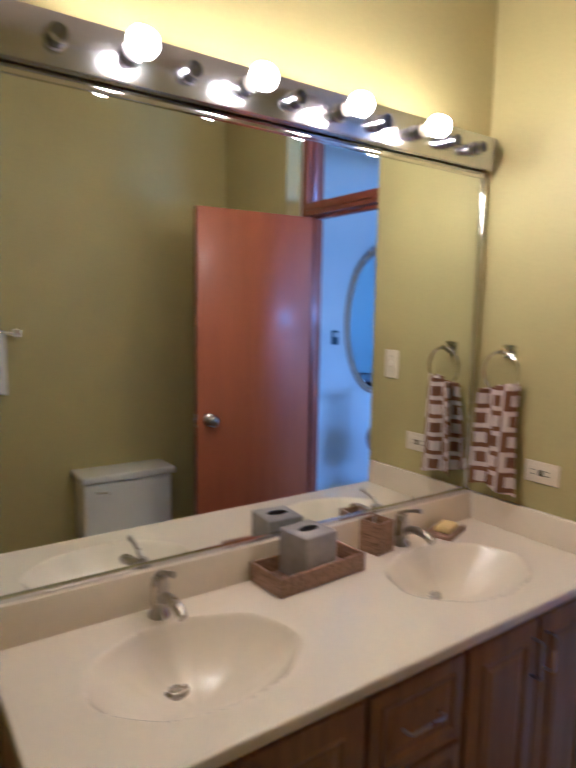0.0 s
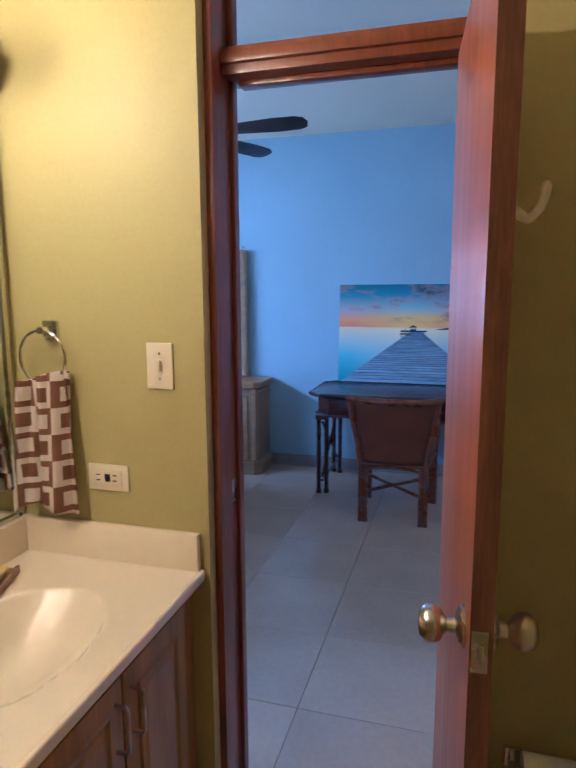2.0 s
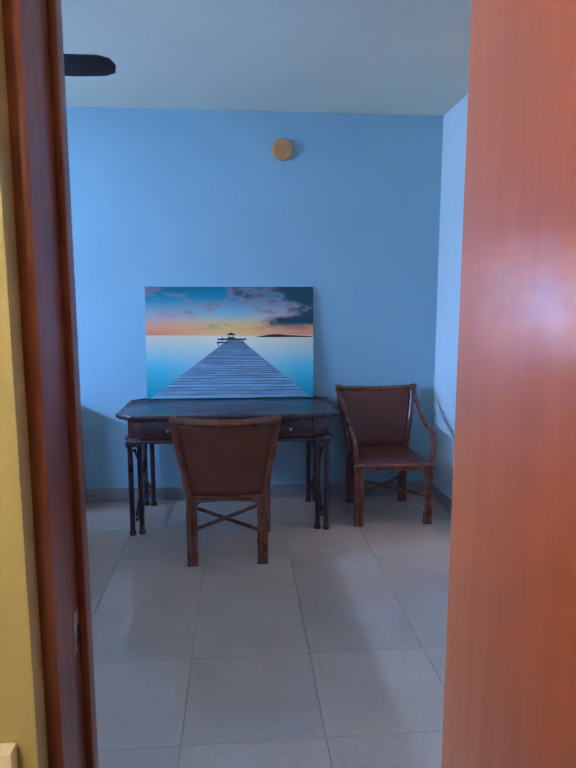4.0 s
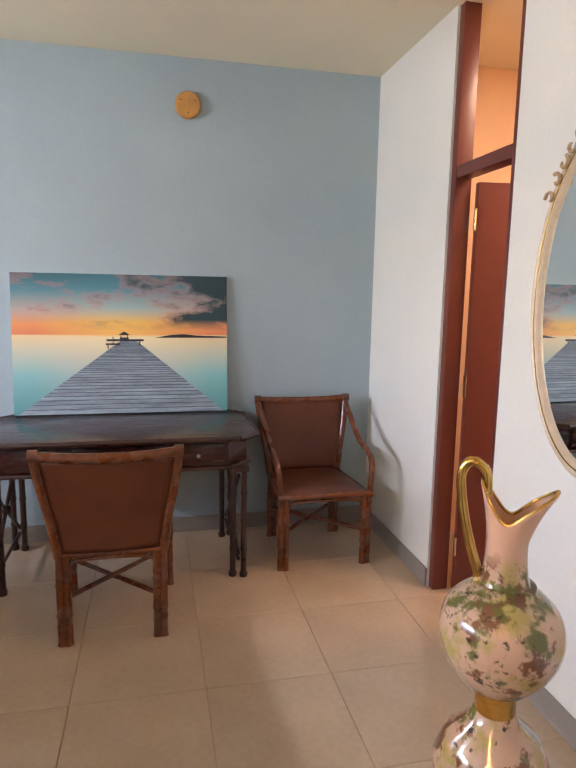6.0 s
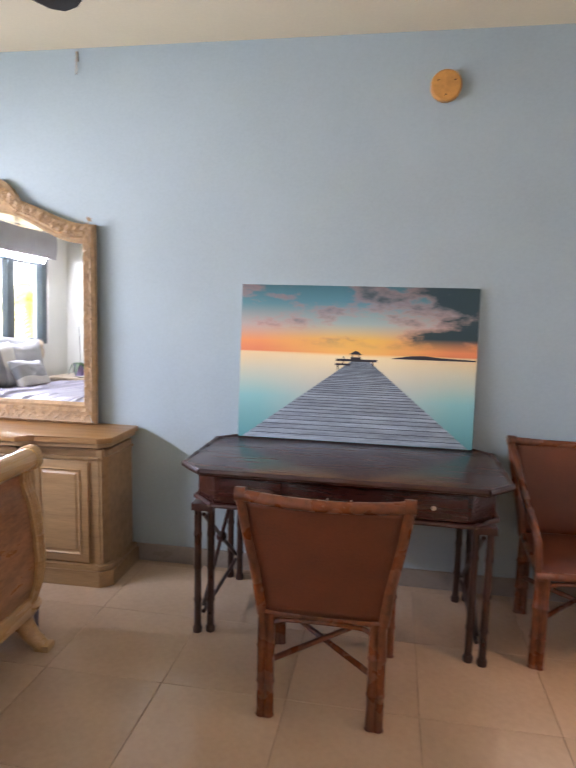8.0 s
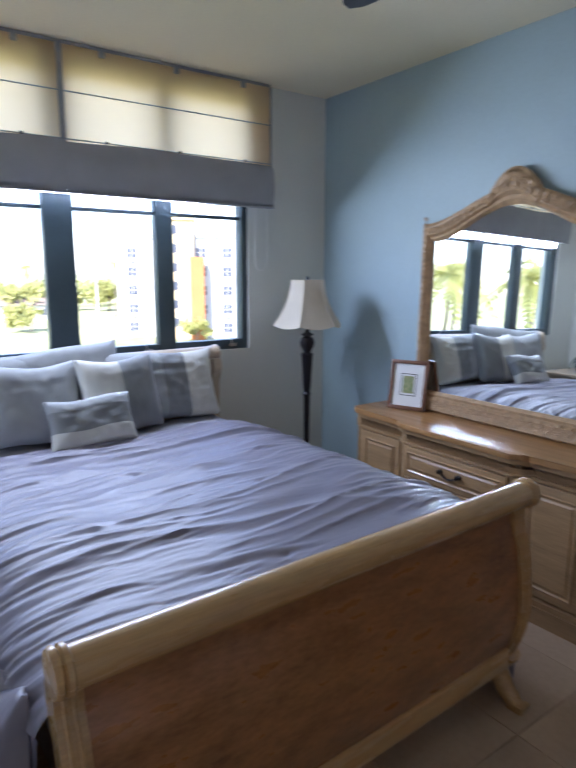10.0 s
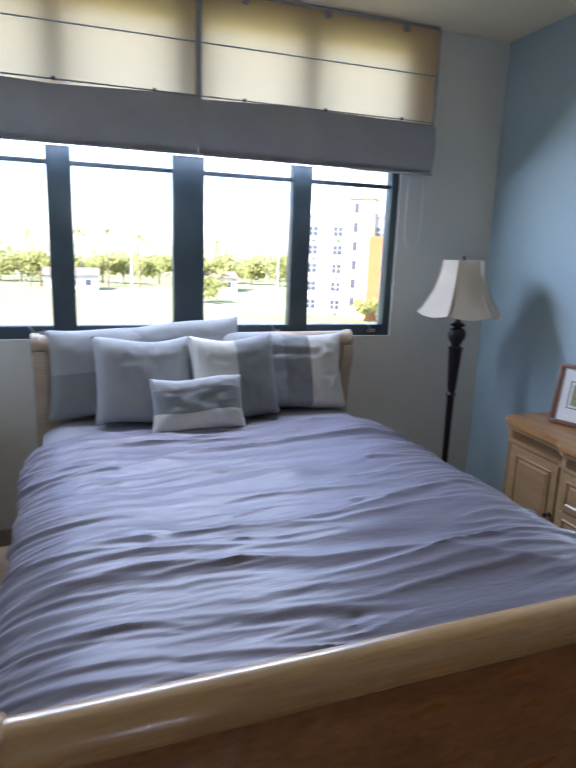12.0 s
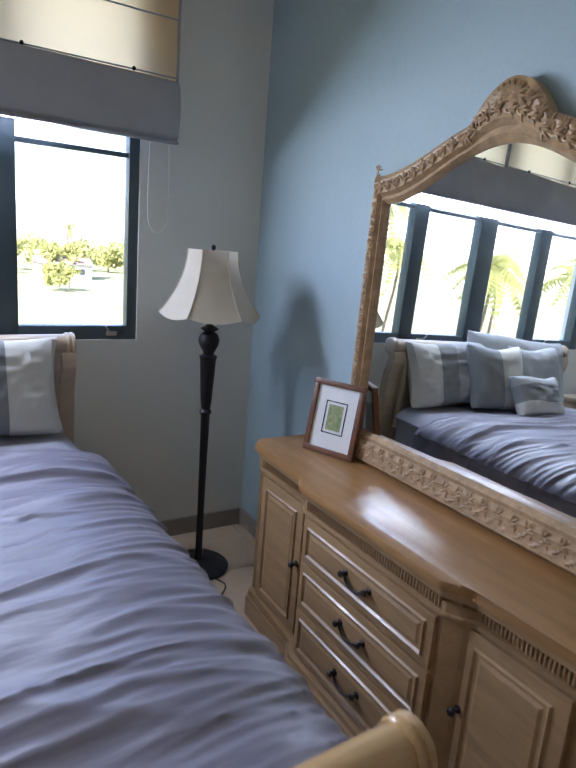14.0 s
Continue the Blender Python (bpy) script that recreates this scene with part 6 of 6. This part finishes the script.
for k in range(16):
    a = math.pi / 2 + (k - 7.5) * 0.12
    c0 = (XE - 0.03, OY + OA * math.cos(a) * 1.0, OZ + OB * math.sin(a) + 0.02 * math.cos((k - 7.5) * 0.4))
    pts = [(c0[0] - 0.006, c0[1] + 0.026 * (1 - j / 10) * math.cos(j * 0.7 + k), c0[2] + 0.026 * (1 - j / 10) * math.sin(j * 0.7 + k)) for j in range(8)]
    tube(bm, pts, [0.007] * 6 + [0.005, 0.003], 6)
part("crest_carving", bm, M_CARVED, om)
th = thing("wall_thermostat", "small dark wall control beside the oval mirror", "wall control", (XE, 3.42, 1.38))
part("case", box(B(), XE - 0.02, XE - 0.0005, 3.39, 3.45, 1.325, 1.435, 0.005), M_WINFR, th)
part("face", box(B(), XE - 0.022, XE - 0.0195, 3.40, 3.44, 1.385, 1.42, 0.001), M_PILW, th)

me_ = bpy.data.materials.new("painted_porcelain")
me_.use_nodes = True
n, l = me_.node_tree.nodes, me_.node_tree.links
co = n.new("ShaderNodeTexCoord")
zsep = n.new("ShaderNodeSeparateXYZ")
l.new(co.outputs["Object"], zsep.inputs[0])


def blotch(scale, lo, hi, seed):
    mpn = n.new("ShaderNodeMapping")
    mpn.inputs["Location"].default_value = (seed, seed * 0.7, seed * 1.3)
    l.new(co.outputs["Object"], mpn.inputs[0])
    tx = n.new("ShaderNodeTexNoise")
    tx.inputs["Scale"].default_value = scale
    tx.inputs["Detail"].default_value = 6
    tx.inputs["Roughness"].default_value = 0.65
    l.new(mpn.outputs[0], tx.inputs["Vector"])
    r = n.new("ShaderNodeMapRange")
    r.inputs[1].default_value, r.inputs[2].default_value = lo, hi
    l.new(tx.outputs["Fac"], r.inputs[0])
    return r.outputs[0]


def lay(fac, a, b):
    m_ = n.new("ShaderNodeMix")
    m_.data_type = 'RGBA'
    l.new(fac, m_.inputs["Factor"])
    if isinstance(a, tuple):
        m_.inputs["A"].default_value = a
    else:
        l.new(a, m_.inputs["A"])
    m_.inputs["B"].default_value = b
    return m_.outputs["Result"]


col = lay(blotch(4, 0.35, 0.7, 0), (0.56, 0.36, 0.25, 1), (0.46, 0.31, 0.21, 1))
for scale, lo, hi, seed, c_ in ((7, 0.50, 0.58, 2, (0.38, 0.30, 0.10, 1)), (10, 0.54, 0.60, 5, (0.12, 0.12, 0.03, 1)), (15, 0.55, 0.60, 9, (0.17, 0.075, 0.035, 1)), (34, 0.61, 0.65, 14, (0.06, 0.04, 0.025, 1))):
    col = lay(blotch(scale, lo, hi, seed), col, c_)
band = n.new("ShaderNodeMapRange")
band.inputs[1].default_value, band.inputs[2].default_value = 0.84, 0.90
l.new(zsep.outputs["Z"], band.inputs[0])
col = lay(band.outputs[0], col, (0.58, 0.35, 0.24, 1))
l.new(col, n["Principled BSDF"].inputs["Base Color"])
n["Principled BSDF"].inputs["Roughness"].default_value = 0.12
n["Principled BSDF"].inputs["Coat Weight"].default_value = 0.6
M_PORC = me_
ew = thing("floor_ewer", "tall painted porcelain ewer with gilt handle on a matching pedestal", "vase", (0.745, 3.51, 0), rz=0)
L = dict(parent=ew, local=True)
part("pedestal", lathe(B(), [(0.0, 0), (0.15, 0), (0.155, 0.03), (0.13, 0.06), (0.12, 0.12), (0.145, 0.22), (0.15, 0.30), (0.12, 0.37), (0.065, 0.42), (0.052, 0.45), (0.0, 0.45)], seg=36), M_PORC, **L)
part("gilt_collar", lathe(B(), [(0.0, 0.447), (0.05, 0.447), (0.052, 0.462), (0.05, 0.48), (0.058, 0.505), (0.056, 0.515), (0.0, 0.515)], seg=32), M_GOLD, **L)
BODY = bez([(0.055, 0, 0.513), (0.086, 0, 0.54), (0.13, 0, 0.60), (0.148, 0, 0.665), (0.136, 0, 0.725), (0.098, 0, 0.768), (0.062, 0, 0.792), (0.047, 0, 0.85), (0.045, 0, 0.93), (0.056, 0, 1.0)], 5)
SP = radians(-38)  # the spout points away from the room's middle


def ewer(u, v):
    k = v * (len(BODY) - 1)
    i = min(int(k), len(BODY) - 2)
    p = BODY[i].lerp(BODY[i + 1], k - i)
    a = u * 2 * math.pi
    z, r = p.z, p.x
    t = max(0, (z - 0.91) / 0.075)
    c = math.cos(a - SP)
    r *= 1 + t * (0.75 * max(0, c) ** 3 + 0.18 * max(0, -c) ** 2 - 0.12 * abs(math.sin(a - SP)))
    z += t * (0.045 * max(0, c) ** 2 + 0.05 * max(0, -c) ** 2 - 0.03 * abs(math.sin(a - SP)))
    return r * math.cos(a), r * math.sin(a), z


bm = sheet(B(), ewer, 56, 60)
bmesh.ops.remove_doubles(bm, verts=bm.verts, dist=0.0003)
ob = part("body", bm, M_PORC, **L)
ob.modifiers.new("thick", 'SOLIDIFY').thickness = 0.005
part("neck_band", lathe(B(), [(0.068, 0.782), (0.08, 0.786), (0.077, 0.799), (0.056, 0.804)], seg=32), M_PORC, **L)
hx, hy = -math.cos(SP), -math.sin(SP)
hp = [(0.055, 1.02), (0.062, 1.08), (0.098, 1.10), (0.12, 1.06), (0.11, 0.97), (0.088, 0.88), (0.068, 0.82), (0.062, 0.792)]
part("handle", tube(B(), bez([(hx * r, hy * r, z) for r, z in hp], 6), 0.0125, 10), M_GOLD, label="gilt scrolled handle", **L)
part("gilt_rim", tube(B(), [Vector(ewer(k / 56, 1.0)) for k in range(57)], 0.004, 6, False), M_GOLD, **L)
# painted patch with a plain feather-brown shape
bm = B()


def patch(u, v):
    a = radians(205) + (u - 0.5) * 1.5
    z = 0.66 - (u - 0.5) * 0.13 + (v - 0.5) * 0.075 * math.sin(math.pi * u) ** 0.6
    k = min(range(len(BODY)), key=lambda i: abs(BODY[i].z - z))
    r = BODY[k].x + 0.004
    return r * math.cos(a), r * math.sin(a), z


part("painted_patch", sheet(bm, patch, 24, 8), mat("feather_brown_paint", (0.22, 0.12, 0.06), 0.2, var=0.4, scale=60, bump=0, coat=0.6), **L)

# ---- ceiling fan ----
fn = thing("ceiling_fan", "dark five-blade ceiling fan on a short rod", "fan", (-1.319, 3.994, ZC))
L = dict(parent=fn, local=True)
part("canopy", lathe(B(), [(0.0, 0), (0.065, 0), (0.06, -0.03), (0.025, -0.05), (0.0, -0.05)], seg=24), M_DARKMET, **L)
part("rod", cyl(B(), (0, 0, -0.04), (0, 0, -0.31), 0.013), M_DARKMET, **L)
part("motor", lathe(B(), [(0.0, -0.285), (0.05, -0.295), (0.105, -0.325), (0.11, -0.385), (0.09, -0.425), (0.04, -0.445), (0.0, -0.445)], seg=28), M_DARKMET, **L)
for k in range(5):
    a = radians(-3 + 72 * k)
    poly = [(0.15, -0.042), (0.48, -0.064), (0.595, -0.062), (0.637, -0.042), (0.65, 0.0), (0.637, 0.042), (0.595, 0.062), (0.48, 0.064), (0.15, 0.042)]
    bm = prism(B(), poly, -0.004, 0.004, 'z', 0.002)
    bm.transform(Matrix.Rotation(a, 4, 'Z') @ Matrix.Translation((0, 0, -0.429)) @ Matrix.Rotation(radians(-13), 4, 'X'))
    b = part("blade", bm, M_BLADE, label="dark wooden blade", **L)
    bm = box(B(), 0.08, 0.24, -0.018, 0.018, -0.006, 0.004, 0.003)
    bm.transform(Matrix.Rotation(a, 4, 'Z') @ Matrix.Translation((0, 0, -0.422)) @ Matrix.Rotation(radians(-13), 4, 'X'))
    part("blade_iron", bm, M_DARKMET, b, local=True)

# ---- outside, three floors below the eye ----
GZ = -8.6
bm = B()
vs = [bm.verts.new(p) for p in ((-4000, -4000, GZ), (-4.3, -4000, GZ), (-4.3, 4000, GZ), (-4000, 4000, GZ))]
bm.faces.new(vs)
solid("ground", bm, M_FIELD, "open field of dry and green grass", "field", kind="structure", smooth=False)
rt = random.Random(11)


def leaf_cloud(bm, c, r, count, size, squash=0.8):
    for _ in range(count):
        d = Vector((rt.gauss(0, 1), rt.gauss(0, 1), rt.gauss(0, 1))).normalized() * (r * rt.uniform(0.45, 1.0) * rt.uniform(0.75, 1.1))
        p = Vector(c) + Vector((d.x, d.y, d.z * squash))
        q = Euler((rt.uniform(0, 6), rt.uniform(0, 6), rt.uniform(0, 6))).to_matrix()
        s = size * rt.uniform(0.6, 1.3)
        vs = [bm.verts.new(p + q @ Vector(v)) for v in ((-s, -s * 0.5, 0), (s, -s * 0.5, 0), (s * 0.7, s * 0.6, s * 0.2), (-s * 0.6, s * 0.5, -s * 0.1))]
        bm.faces.new(vs)


def broad_tree(x, y, h, w):
    t = thing("broadleaf_tree", "green broadleaf tree in the field beyond the window", "tree", (x, y, GZ), group="far trees")
    bm = tube(B(), [(0, 0, 0), (0.1, 0.05, h * 0.25), (0.0, 0.1, h * 0.6)], [h * 0.035, h * 0.026, h * 0.012], 7)
    for k in range(4):
        a = k * 1.6 + rt.random()
        tube(bm, [(0.05, 0.05, h * (0.25 + 0.06 * k)), (math.cos(a) * w * 0.55, math.sin(a) * w * 0.55, h * 0.62)], [h * 0.014, h * 0.005], 5)
    part("trunk", bm, M_TRUNK, t, local=True)
    bm = B()
    for k in range(9):
        a = rt.uniform(0, 6.28)
        r = w * rt.uniform(0.15, 0.75)
        leaf_cloud(bm, (math.cos(a) * r, math.sin(a) * r, h * rt.uniform(0.4, 0.82)), w * rt.uniform(0.28, 0.45), 55, w * 0.10)
    part("crown", bm, M_GREEN, t, local=True, smooth=False)
    return t


def palm(x, y, h, fr):
    t = thing("palm_tree", "tall coconut palm with drooping fronds", "tree", (x, y, GZ), group="palms")
    lean = rt.uniform(-0.06, 0.06) * h
    pts = [(lean * (k / 6) ** 2, 0.3 * math.sin(k), h * k / 6) for k in range(7)]
    part("trunk", tube(B(), pts, [0.22, 0.17, 0.15, 0.14, 0.13, 0.12, 0.12], 8), M_TRUNK, t, local=True)
    bm = B()
    top = Vector(pts[-1])
    for k in range(17):
        a = k * 2.4
        el = rt.uniform(-0.35, 1.15)
        prev = None
        for i in range(9):
            u = i / 8
            d = Vector((math.cos(a) * math.cos(el) * u, math.sin(a) * math.cos(el) * u, math.sin(el) * u - 0.85 * u * u)) * fr
            p = top + d
            if prev is not None:
                ax = (p - prev).normalized()
                side = ax.cross(Vector((0, 0, 1))).normalized()
                wl = fr * 0.22 * math.sin(math.pi * (0.12 + 0.85 * u))
                for s in (-1, 1):
                    for o in (0.0, 0.5):
                        b0 = prev.lerp(p, o)
                        b1 = prev.lerp(p, o + 0.42)
                        tip = b0 + side * s * wl + Vector((0, 0, -0.45 * wl)) + ax * wl * 0.5
                        bm.faces.new([bm.verts.new(v) for v in (b0, b1, tip)])
            prev = p
    part("fronds", bm, M_GREEN, t, local=True, smooth=False)
    return t


# tree belt to the west
for k in range(26):
    y = -62 + k * 6.4 + rt.uniform(-2.5, 2.5)
    broad_tree(-158 + rt.uniform(-18, 14), y, rt.uniform(6.0, 9.4), rt.uniform(4.0, 6.5))
for x, y, h in ((-150, 3, 12.5), (-152, 9, 13.0), (-148, 16, 12.0), (-150, -8, 12.2), (-140, 52, 12.2), (-146, 34, 11.5), (-138, 60, 12.8), (-150, 76, 11.6)):
    palm(x, y, h, 3.0)
for x, y, h, w in ((-96, 41, 6.2, 5.2), (-92, 54, 4.2, 3.6), (-112, 27, 4.6, 4.4), (-82, 44, 3.2, 3.0)):
    broad_tree(x, y, h, w)
# palms that the dresser mirror shows
for x, y, h in ((-37, -22, 15.4), (-44, -30, 12.4), (-33, -30, 11.6), (-50, -20, 11.6), (-40, -40, 12.8), (-29, -36, 11.4), (-36, -47, 12.8), (-60, -42, 13.4)):
    palm(x, y, h, 4.6)
bm = B()
for k in range(130):
    x, y = rt.uniform(-62, -26), rt.uniform(8, 48)
    leaf_cloud(bm, (x, y, GZ + 0.5), rt.uniform(0.6, 1.4), 12, 0.32, 0.6)
ob = solid("shrubs", bm, M_GREEN, "scrubby green bushes in the near field", "bushes", kind="stuff", smooth=False)
bm = B()
for k in range(210):
    leaf_cloud(bm, (rt.uniform(-215, -176), -140 + 1.45 * k, GZ + rt.uniform(2.0, 6.2)), rt.uniform(2.6, 4.6), 34, 0.75, 0.8)
solid("far_woods", bm, M_GREEN, "continuous belt of far green woods", "woods", kind="stuff", smooth=False)
for x, y in ((-128, 44), (-131, 13), (-126, 72)):
    p = thing("utility_pole", "pale concrete utility pole with a crossarm", "pole", (x, y, GZ), group="utility poles")
    part("mast", cyl(B(), (0, 0, 0), (0, 0, 11.0), 0.22, 0.13), M_BLDG, p, local=True)
    part("crossarm", box(B(), -0.12, 0.12, -1.3, 1.3, 10.0, 10.25), M_BLDG, p, local=True)
for k in range(5):
    y = -30 + 31 * k
    h = thing("far_house", "low white house among the far trees", "house", (-143, y, GZ), group="far houses")
    part("wall", box(B(), -4, 4, -5.5, 5.5, 0, 3.2), M_BLDG, h, local=True, smooth=False)
    part("roof", prism(B(), [(-4.4, 3.2), (4.4, 3.2), (0, 4.7)], -5.9, 5.9, 'y'), M_TRUNK, h, local=True, smooth=False)
    for dy in (-3.2, 0.4, 3.4):
        part("window", box(B(), 3.98, 4.04, dy - 0.6, dy + 0.6, 1.1, 2.3), M_PANE, h, local=True, smooth=False)


def tower(x, y, rz, w, d, floors, name, label, cols, mt):
    t = thing(name, label, "building", (x, y, GZ), rz)
    H = floors * 2.9 + 1.0
    part("wall", box(B(), -d, 0, -w / 2, w / 2, 0, H), mt, t, local=True, smooth=False)
    part("parapet", box(B(), -d - 0.15, 0.15, -w / 2 - 0.15, w / 2 + 0.15, H, H + 0.5), mt, t, local=True, smooth=False)
    for f in range(floors):
        for c_ in cols:
            z = 1.0 + f * 2.9
            win_ = part("window", box(B(), -0.02, 0.05, c_ - 0.75, c_ + 0.75, z, z + 1.35), M_PANE, t, local=True, smooth=False)
            bm = box(B(), 0.05, 0.10, c_ - 0.05, c_ + 0.05, z, z + 1.35)
            box(bm, 0.05, 0.10, c_ - 0.75, c_ + 0.75, z + 0.62, z + 0.72)
            part("window_bars", bm, M_BLDG, win_, local=True, smooth=False)
            part("air_conditioner", box(B(), 0.0, 0.35, c_ - 0.4, c_ + 0.4, z - 0.65, z - 0.2), M_BLDG, t, local=True, smooth=False)
    return t


AX, AY, AR = -84.0, 49.0, -30.0
tower(AX, AY, AR, 9.0, 12, 5, "apartment_block", "white apartment block with small windows and air conditioners", (-2.6, 1.4), M_BLDG)
m = pose(AX, AY, 0, 0, 0, AR)


def beside(dx, dy):
    v = m @ Vector((dx, dy, 0))
    return v.x, v.y


bx, by = beside(1.2, -5.6)
st = thing("stair_tower", "cream stair tower with slit windows beside the block", "building", (bx, by, GZ), AR)
part("wall", box(B(), -6, 0, -2.0, 1.9, 0, 18.0), M_BLDGY, st, local=True, smooth=False)
part("cap", box(B(), -6.2, 0.2, -2.2, 2.1, 18.0, 18.5), M_BLDGY, st, local=True, smooth=False)
for k in range(6):
    part("slit_window", box(B(), -0.02, 0.06, -1.2, -0.5, 2.0 + k * 2.8, 3.3 + k * 2.8), M_PANE, st, local=True, smooth=False)
bx, by = beside(2.0, -3.1)
sl = thing("orange_wall_slab", "tall orange wall slab against the block", "wall slab", (bx, by, GZ), AR)
part("slab", box(B(), -1.0, 0, -1.1, 1.0, 0, 12.6), M_ORANGE, sl, local=True, smooth=False)
bx, by = beside(-3, -12.0)
tower(bx, by, AR, 8.0, 12, 5, "apartment_block", "white apartment wing with small windows", (-1.6, 2.4), M_BLDG)

# ---- floor tiles ----
floor = bpy.data.objects["floor"]
TS = 0.5


def tile_mesh(w, d):
    bm = B()
    h, c = 0.0, 0.0015
    a = [bm.verts.new((sx * w / 2, sy * d / 2, -0.006)) for sx, sy in ((-1, -1), (1, -1), (1, 1), (-1, 1))]
    b = [bm.verts.new((sx * w / 2, sy * d / 2, h - c)) for sx, sy in ((-1, -1), (1, -1), (1, 1), (-1, 1))]
    t = [bm.verts.new((sx * (w / 2 - c), sy * (d / 2 - c), h)) for sx, sy in ((-1, -1), (1, -1), (1, 1), (-1, 1))]
    for p, q in ((a, b), (b, t)):
        for k in range(4):
            bm.faces.new((p[k], p[(k + 1) % 4], q[(k + 1) % 4], q[k]))
    bm.faces.new(t)
    me = bpy.data.meshes.new("tile")
    bm.to_mesh(me)
    bm.free()
    me.materials.append(M_TILE)
    return me


cache = {}
for region in ((XW, XE, YS, YN), (DX0, DX1, BN, YS), (BW, BE, BS, BN), (XE, 2.75, 3.4, 5.6)):
    x0, x1, y0, y1 = region
    i0, i1 = math.floor((x0 - 0.57) / TS), math.ceil((x1 - 0.57) / TS)
    j0, j1 = math.floor((y0 - 4.86) / TS), math.ceil((y1 - 4.86) / TS)
    for i in range(i0, i1):
        for j in range(j0, j1):
            a, b = max(x0, 0.57 + i * TS), min(x1, 0.57 + (i + 1) * TS)
            c, d = max(y0, 4.86 + j * TS), min(y1, 4.86 + (j + 1) * TS)
            if b - a < 0.02 or d - c < 0.02:
                continue
            key = (round(b - a - 0.0018, 4), round(d - c - 0.0018, 4))
            if key not in cache:
                cache[key] = tile_mesh(*key)
            ob = new("tile", cache[key])
            ob.parent = floor
            ob.location = ((a + b) / 2, (c + d) / 2, 0)
